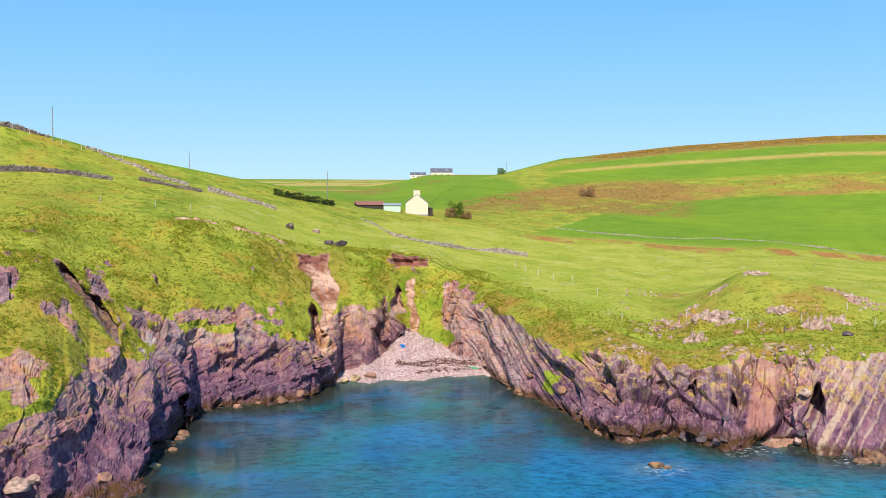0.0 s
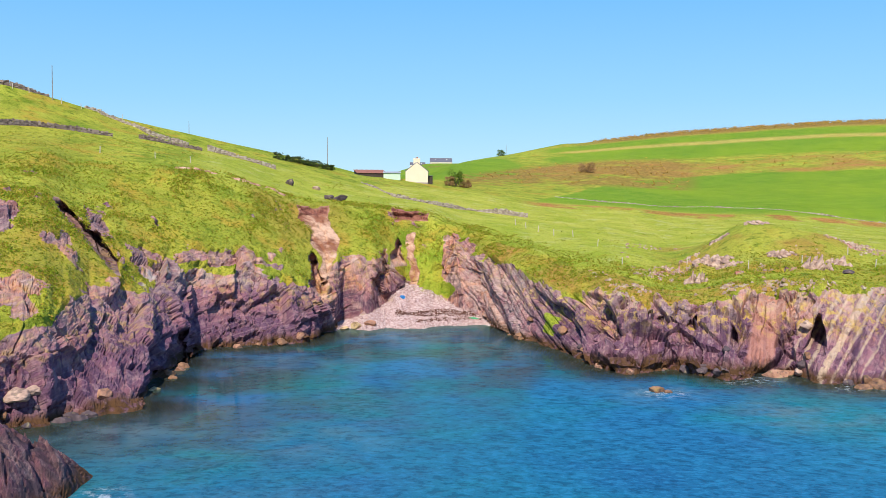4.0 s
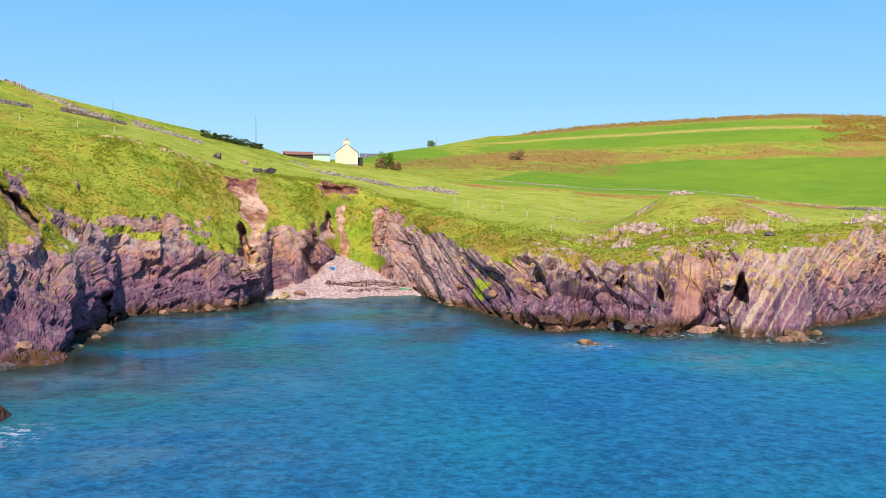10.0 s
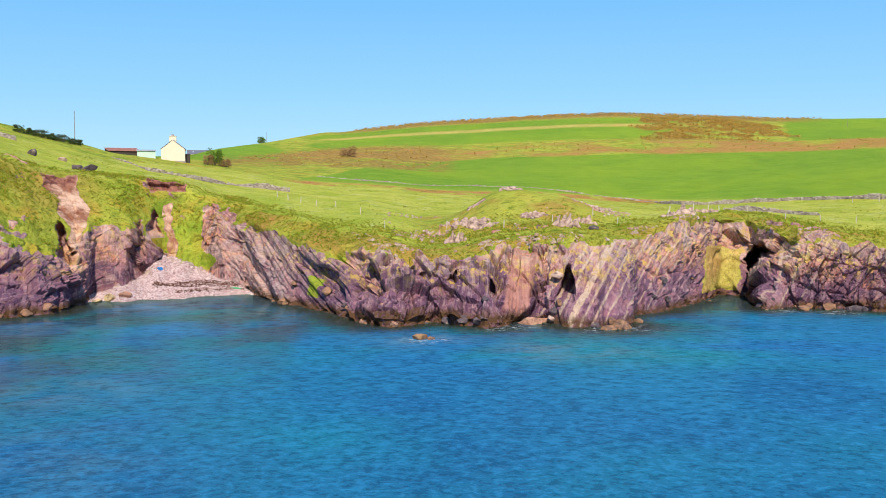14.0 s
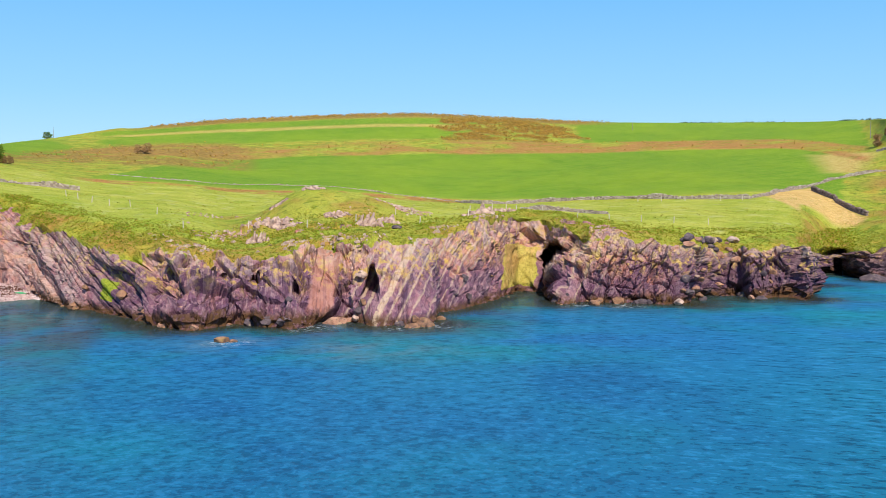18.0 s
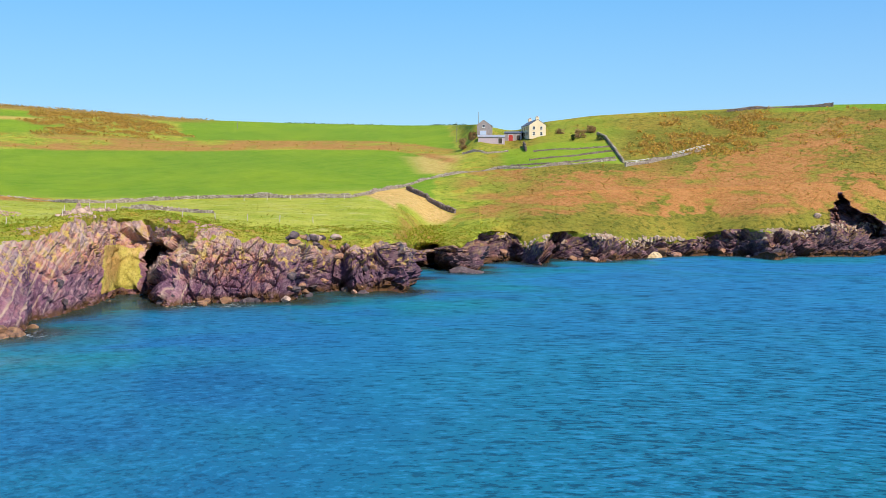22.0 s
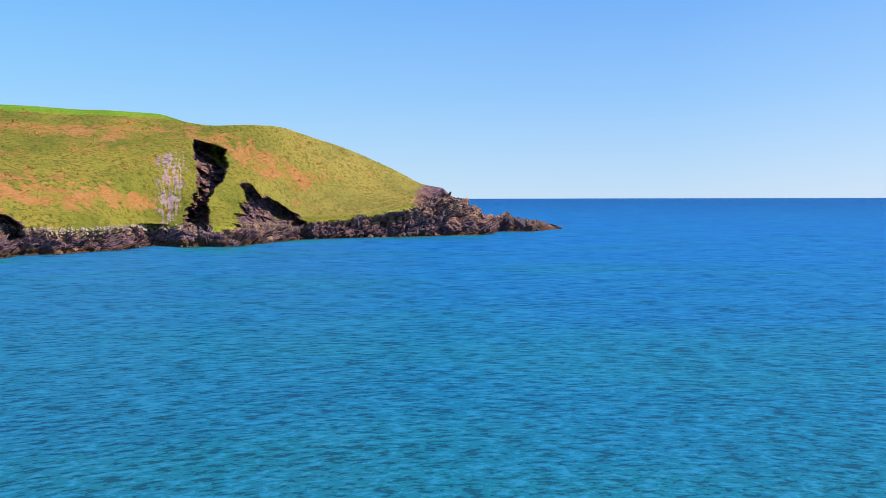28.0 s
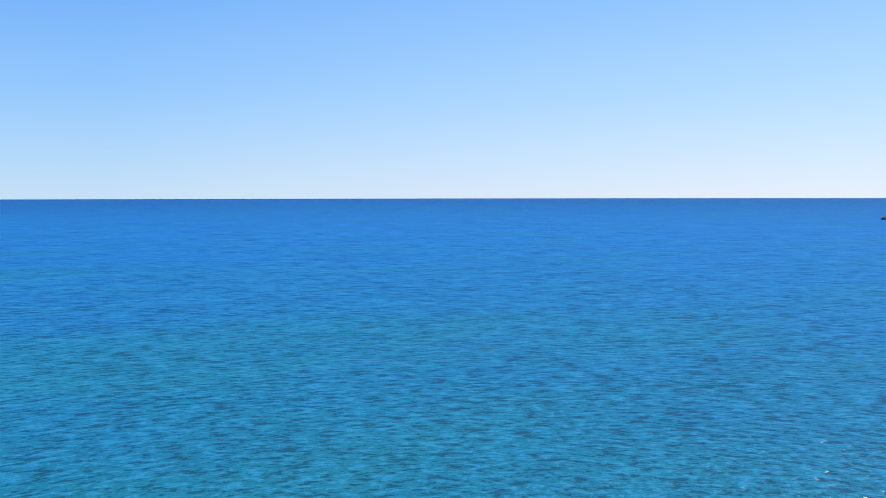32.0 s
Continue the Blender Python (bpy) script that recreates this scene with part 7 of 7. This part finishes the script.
bush(56.6, 356, 3.6, 2.4, MAT_HEDGE, "dark shrub against a stone wall", 11, 500)
bush(54.3, 364, 5.0, 2.2, MAT_BUSH_BROWN, "low brown shrub beside the farmhouse", 12, 600)
for i in range(9):
    bush(-9.4 + i * 0.36, 239.5 + i * 0.75, 3.2, 1.5 + 0.5 * (i % 3 == 0), MAT_HEDGE, "dark clipped hedge along the hill's edge", 30 + i, 420, 0.16, "hedge along the hill")


def scatter_stuff(name, label, category, material, spots, leaf, per, low=0.35, high=0.9, seed=5):
    """Many low clumps of foliage as one mesh. spots: rows of x, y, z, size."""
    rb = np.random.RandomState(seed)
    n = len(spots) * per
    c = np.repeat(spots[:, :3], per, 0)
    s_ = np.repeat(spots[:, 3], per)
    d = rb.normal(size=(n, 3))
    d /= np.linalg.norm(d, axis=1)[:, None]
    d *= (rb.rand(n) ** 0.4)[:, None]
    c = c + d * np.stack([s_ * 0.55, s_ * 0.55, s_ * high * 0.5], 1) + np.stack([s_ * 0, s_ * 0, s_ * low], 1)
    a = rb.normal(size=(n, 3))
    a /= np.linalg.norm(a, axis=1)[:, None]
    b_ = np.cross(a, rb.normal(size=(n, 3)))
    b_ /= np.linalg.norm(b_, axis=1)[:, None] + 1e-9
    k = (leaf * rb.uniform(0.6, 1.4, n) * np.sqrt(s_))[:, None]
    quad = np.stack([c - a * k, c + b_ * k * 0.6, c + a * k, c - b_ * k * 0.6], 1)
    me = bpy.data.meshes.new(name)
    me.from_pydata(quad.reshape(-1, 3).tolist(), [], np.arange(n * 4).reshape(-1, 4).tolist())
    me.materials.append(material)
    return tagged(new(name, me), label, category, kind="stuff")


def pick(mask, n, seed, size):
    """Random places on the land, drawn by a mask over its grid."""
    rb = np.random.RandomState(seed)
    area = np.abs(np.gradient(TH)[:, None] * RAD * np.gradient(RAD, axis=1))
    p = (mask * area).ravel()
    p = p / p.sum()
    i = rb.choice(len(p), n, p=p)
    ci, cj = np.minimum(i // NR, NC - 2), np.minimum(i % NR, NR - 2)
    u, v = rb.rand(n), rb.rand(n)
    place = [a[ci, cj] * (1 - u) * (1 - v) + a[ci + 1, cj] * u * (1 - v) + a[ci, cj + 1] * (1 - u) * v + a[ci + 1, cj + 1] * u * v for a in (LX, LY, HGT)]
    return np.stack([*place, rb.uniform(size[0], size[1], n)], 1)


gorse_zone = smooth(-0.3, 0.05, med + 0.8 * big) * band(25.2, 32.8, BEAR + 2.2 * big, 0.3) * band(6.26, 6.93 - 0.22 * smooth(29, 33, BEAR), segf + 0.08 * med, 0.04)
scatter_stuff("gorse", "brown and yellow gorse thicket on the hill", "gorse", MAT_GORSE, pick(gorse_zone, 2400, 1, (0.7, 1.6)), 0.26, 9)
crest_zone = smooth(6.93, 6.97, segf) * (segf < 7.25) * band(9, 34, BEAR, 1.0)
scatter_stuff("heather", "brown heath along the hill's crest", "heath", MAT_GORSE, pick(crest_zone, 900, 2, (0.8, 2.0)), 0.32, 9)
far_zone = heath * (BEAR > 55) + 0.15 * band(56, 90, BEAR, 3) * band(4.3, 6.8, segf, 0.2) * smooth(0.15, 0.35, med)
scatter_stuff("hill_scrub", "low dark scrub on the bracken hillside", "scrub", MAT_GORSE, pick(far_zone + 0.12 * band(81, 92, BEAR, 2) * band(4.0, 6.6, segf, 0.2) * smooth(0.05, 0.3, med), 420, 3, (0.5, 1.6)), 0.26, 12)
far_gorse = band(58.5, 66, BEAR + 1.5 * big, 0.8) * band(5.9, 6.75, segf + 0.1 * big, 0.1) * smooth(0.0, 0.15, med + 0.5 * big)
scatter_stuff("hill_gorse", "golden brown gorse in patches above the bracken", "gorse", MAT_GORSE, pick(far_gorse, 650, 7, (0.9, 2.2)), 0.26, 12)
belt_zone = belt * smooth(-0.05, 0.2, med) + 0.7 * heath * (BEAR < 14) * (segf < 6.5)
scatter_stuff("belt_scrub", "brown scrub between the fields", "scrub", MAT_GORSE, pick(belt_zone, 320, 4, (0.4, 1.0)), 0.26, 8)


def tufts(name, label, material, spots, wide, tall, blades, seed):
    """Tufts of grass: a few bent blades each, as one mesh."""
    rb = np.random.RandomState(seed)
    n = len(spots) * blades
    c = np.repeat(spots[:, :3], blades, 0)
    s_ = np.repeat(spots[:, 3], blades)
    ang = rb.uniform(0, 6.283, n)
    side_ = np.stack([np.cos(ang), np.sin(ang), ang * 0], 1) * (wide * s_ * rb.uniform(0.5, 1.2, n))[:, None]
    out_ = np.stack([-np.sin(ang), np.cos(ang), ang * 0], 1) * (wide * s_ * rb.uniform(0.2, 1.4, n))[:, None]
    up = np.stack([ang * 0, ang * 0, tall * s_ * rb.uniform(0.6, 1.2, n)], 1)
    foot = c + out_ * 0.25 - np.array([0, 0, 0.05])
    quad = np.stack([foot - side_, foot + side_, foot + side_ * 0.35 + out_ * 0.7 + up, foot - side_ * 0.35 + out_ * 0.7 + up * 0.95], 1)
    me = bpy.data.meshes.new(name)
    me.from_pydata(quad.reshape(-1, 3).tolist(), [], np.arange(n * 4).reshape(-1, 4).tolist())
    me.materials.append(material)
    return tagged(new(name, me), label, "grass", kind="stuff")


green = (1 - rock) * (1 - shingle) * (1 - lush)
bank_zone = green * band(2.9, 4.12, segf, 0.06) * band(-25, 53, BEAR, 0.5)
tufts("bank_grass", "coarse tussocky grass on the sea banks", MAT_TUFT, pick(bank_zone, 30000, 11, (0.5, 1.2)), 0.16, 0.15, 4, 12)
turf_zone = green * band(4.1, 5.0, segf, 0.1) * band(-25, 50, BEAR, 0.5) * (0.25 + smooth(0.0, 0.3, med)) * (1 - 0.75 * turf)
tufts("field_grass", "rough grass on the clifftop fields", MAT_TUFT, pick(turf_zone, 8000, 13, (0.4, 1.0)), 0.22, 0.16, 3, 14)
hill_zone = green * band(3.0, 6.9, segf, 0.1) * band(50, 95, BEAR, 1)
tufts("hill_bracken", "dead bracken and grass on the hillside", MAT_TUFT_DRY, pick(hill_zone * (0.2 + bracken), 6000, 15, (0.6, 1.3)), 0.28, 0.16, 3, 16)
tufts("hill_grass", "olive rough grass on the hillside", MAT_TUFT_OLIVE, pick(hill_zone * (1.05 - bracken), 5000, 17, (0.6, 1.3)), 0.28, 0.16, 3, 18)


MAT_CLUMP = island_material("bank_herbs", [(0.200, 0.320, 0.018), (0.320, 0.410, 0.030), (0.480, 0.490, 0.050), (0.540, 0.330, 0.070), (0.210, 0.320, 0.022)], leafy=True)
clump_zone = green * band(3.0, 4.1, segf, 0.06) * (band(-25, 5, BEAR, 0.5) + 0.5 * band(5, 47, BEAR, 0.5)) * smooth(0.0, 0.25, med)
scatter_stuff("bank_herbs", "leafy green and rusty clumps on the sea banks", "herbs", MAT_CLUMP, pick(clump_zone, 4200, 23, (0.3, 1.0)), 0.15, 12, 0.15, 0.7)


inlet_zone = band(45.4, 47.6, BEAR, 0.2) * (HGT < 8.5) * (HGT > 2.5) * (segf > 2.9) * (segf < 5.0)
scatter_stuff("inlet_scrub", "golden green scrub on the bank above the inlet", "scrub", MAT_CLUMP, pick(inlet_zone, 420, 25, (0.4, 1.0)), 0.22, 12, 0.15, 0.7)


# ---- beach ----
def stones(name, label, category, material, sp, seed, flat=0.28):
    """Many small loose stones as one mesh. sp: rows of x, y, z, size."""
    rb = np.random.RandomState(seed)
    n = len(sp)
    cube = np.array([(-1, -1, -1), (1, -1, -1), (1, 1, -1), (-1, 1, -1), (-0.7, -0.7, 1), (0.7, -0.7, 1), (0.7, 0.7, 1), (-0.7, 0.7, 1)])
    quads = np.array([(0, 1, 5, 4), (1, 2, 6, 5), (2, 3, 7, 6), (3, 0, 4, 7), (4, 5, 6, 7)])
    ang = rb.uniform(0, 6.283, n)
    local = cube[None] * rb.uniform(0.65, 1.3, (n, 8, 3)) * (sp[:, 3, None, None] * np.array([0.6, 0.42, flat]))
    lean_ = rb.uniform(-0.6, 0.6, n)[:, None]
    local[..., 2], local[..., 0] = local[..., 2] * np.cos(lean_) - local[..., 0] * np.sin(lean_), local[..., 2] * np.sin(lean_) + local[..., 0] * np.cos(lean_)
    x = local[..., 0] * np.cos(ang)[:, None] - local[..., 1] * np.sin(ang)[:, None]
    y = local[..., 0] * np.sin(ang)[:, None] + local[..., 1] * np.cos(ang)[:, None]
    v = np.stack([x + sp[:, 0:1], y + sp[:, 1:2], local[..., 2] + sp[:, 2:3] + 0.02], -1).reshape(-1, 3)
    f = (quads[None] + (np.arange(n) * 8)[:, None, None]).reshape(-1, 4)
    me = bpy.data.meshes.new(name)
    me.from_pydata(v.tolist(), [], f.tolist())
    me.materials.append(material)
    return tagged(new(name, me), label, category, kind="stuff")


stones("shingle", "pale pink shingle of rounded stones on the cove beach", "shingle", MAT_SHINGLE, pick(shingle * (segf > 1.95) * (segf < 2.2), 7000, 21, (0.10, 0.42)), 21)
MAT_RIM = island_material("pale_rim_stones", [(0.330, 0.220, 0.180), (0.520, 0.390, 0.300), (0.600, 0.480, 0.360), (0.400, 0.260, 0.205), (0.560, 0.390, 0.190)], 0.95, 0.1)
rim_zone = band(9, 29, BEAR, 0.8) * band(2.88, 3.75, segf + 0.1 * big, 0.12) * smooth(0.05, 0.3, med + 0.4 * tiny) + 0.5 * band(11, 24, BEAR, 1.0) * band(3.7, 4.3, segf, 0.1) * smooth(0.22, 0.4, med + 0.3 * big)
stones("rim_stones", "pale lichened stones breaking through the clifftop grass", "stones", MAT_RIM, pick(rim_zone, 900, 31, (0.12, 0.5)), 31, 0.4)
ledge_zone = band(50.5, 80, BEAR, 0.6) * band(2.80, 3.10, segf + 0.05 * med, 0.06) * smooth(-0.25, 0.15, med + 0.5 * tiny + 0.25 * band(66, 80, BEAR, 1.0))
stones("ledge_stones", "pale broken stones on a ledge above the far shore", "stones", MAT_RIM, pick(ledge_zone, 1100, 32, (0.25, 0.9)), 32, 0.35)
fall = random.Random(12)
for i in range(26):
    b_ = fall.uniform(38.8, 41.6)
    w = fall.uniform(1.0, 3.0)
    boulder(spot(b_, float(np.interp(b_, TH, wr)) + fall.uniform(0.5, 8.0)), (w, w * 0.7, w * 0.5), fall.choice((MAT_PALE_ROCK, MAT_RUST_ROCK, MAT_DARK_ROCK)), "tumbled slate block below the clifftop", 300 + i, "fallen_block", fall.uniform(0, 360), "fallen blocks", fall.uniform(-25, 25), 0.2)
hedge_zone = band(6.985, 7.02, segf, 0.01) * (band(38.5, 44, BEAR, 0.5) + band(46.4, 49, BEAR, 0.3))
scatter_stuff("skyline_hedge", "dark broken hedge along the far skyline", "hedge", MAT_HEDGE, pick(hedge_zone, 110, 34, (0.4, 1.0)), 0.3, 10)
wrack_zone = shingle * np.maximum(patch([(-2.7, 2.0), (2.1, 1.5), (2.2, 1.0), (-2.7, 1.4)], 0.15, 0.35), 0.6 * patch([(-1.5, 0.9), (2.2, 0.8), (2.2, 0.5), (-1.5, 0.5)], 0.12, 0.3)) * (segf < 2.3)
scatter_stuff("seaweed", "dark red seaweed thrown up along the shingle", "seaweed", MAT_WRACK, pick(wrack_zone, 900, 22, (0.4, 0.9)), 0.17, 7, 0.08, 0.2)


def drum():
    h = base("plastic_drum", spot(-2.35, 171.0) + Vector((0, 0, 0.28)), 30, "blue plastic drum washed up on shingle", "drum")
    bm = bmesh.new()
    bmesh.ops.create_cone(bm, cap_ends=True, segments=16, radius1=0.29, radius2=0.29, depth=0.9)
    bmesh.ops.rotate(bm, verts=bm.verts, cent=(0, 0, 0), matrix=Matrix.Rotation(radians(90), 3, "X"))
    part("barrel", bm, MAT_DRUM, h)
    for y in (-0.2, 0.2):
        bm = bmesh.new()
        bmesh.ops.create_cone(bm, cap_ends=True, segments=16, radius1=0.31, radius2=0.31, depth=0.06)
        bmesh.ops.rotate(bm, verts=bm.verts, cent=(0, 0, 0), matrix=Matrix.Rotation(radians(90), 3, "X"))
        bmesh.ops.translate(bm, verts=bm.verts, vec=(0, y, 0))
        part("hoop", bm, MAT_DRUM, h)


drum()
net = boulder(spot(1.75, 167.3), (2.0, 1.0, 0.6), MAT_NET, "heap of green fishing net on shingle", 150, "fishing_net")
net["category"] = "net"
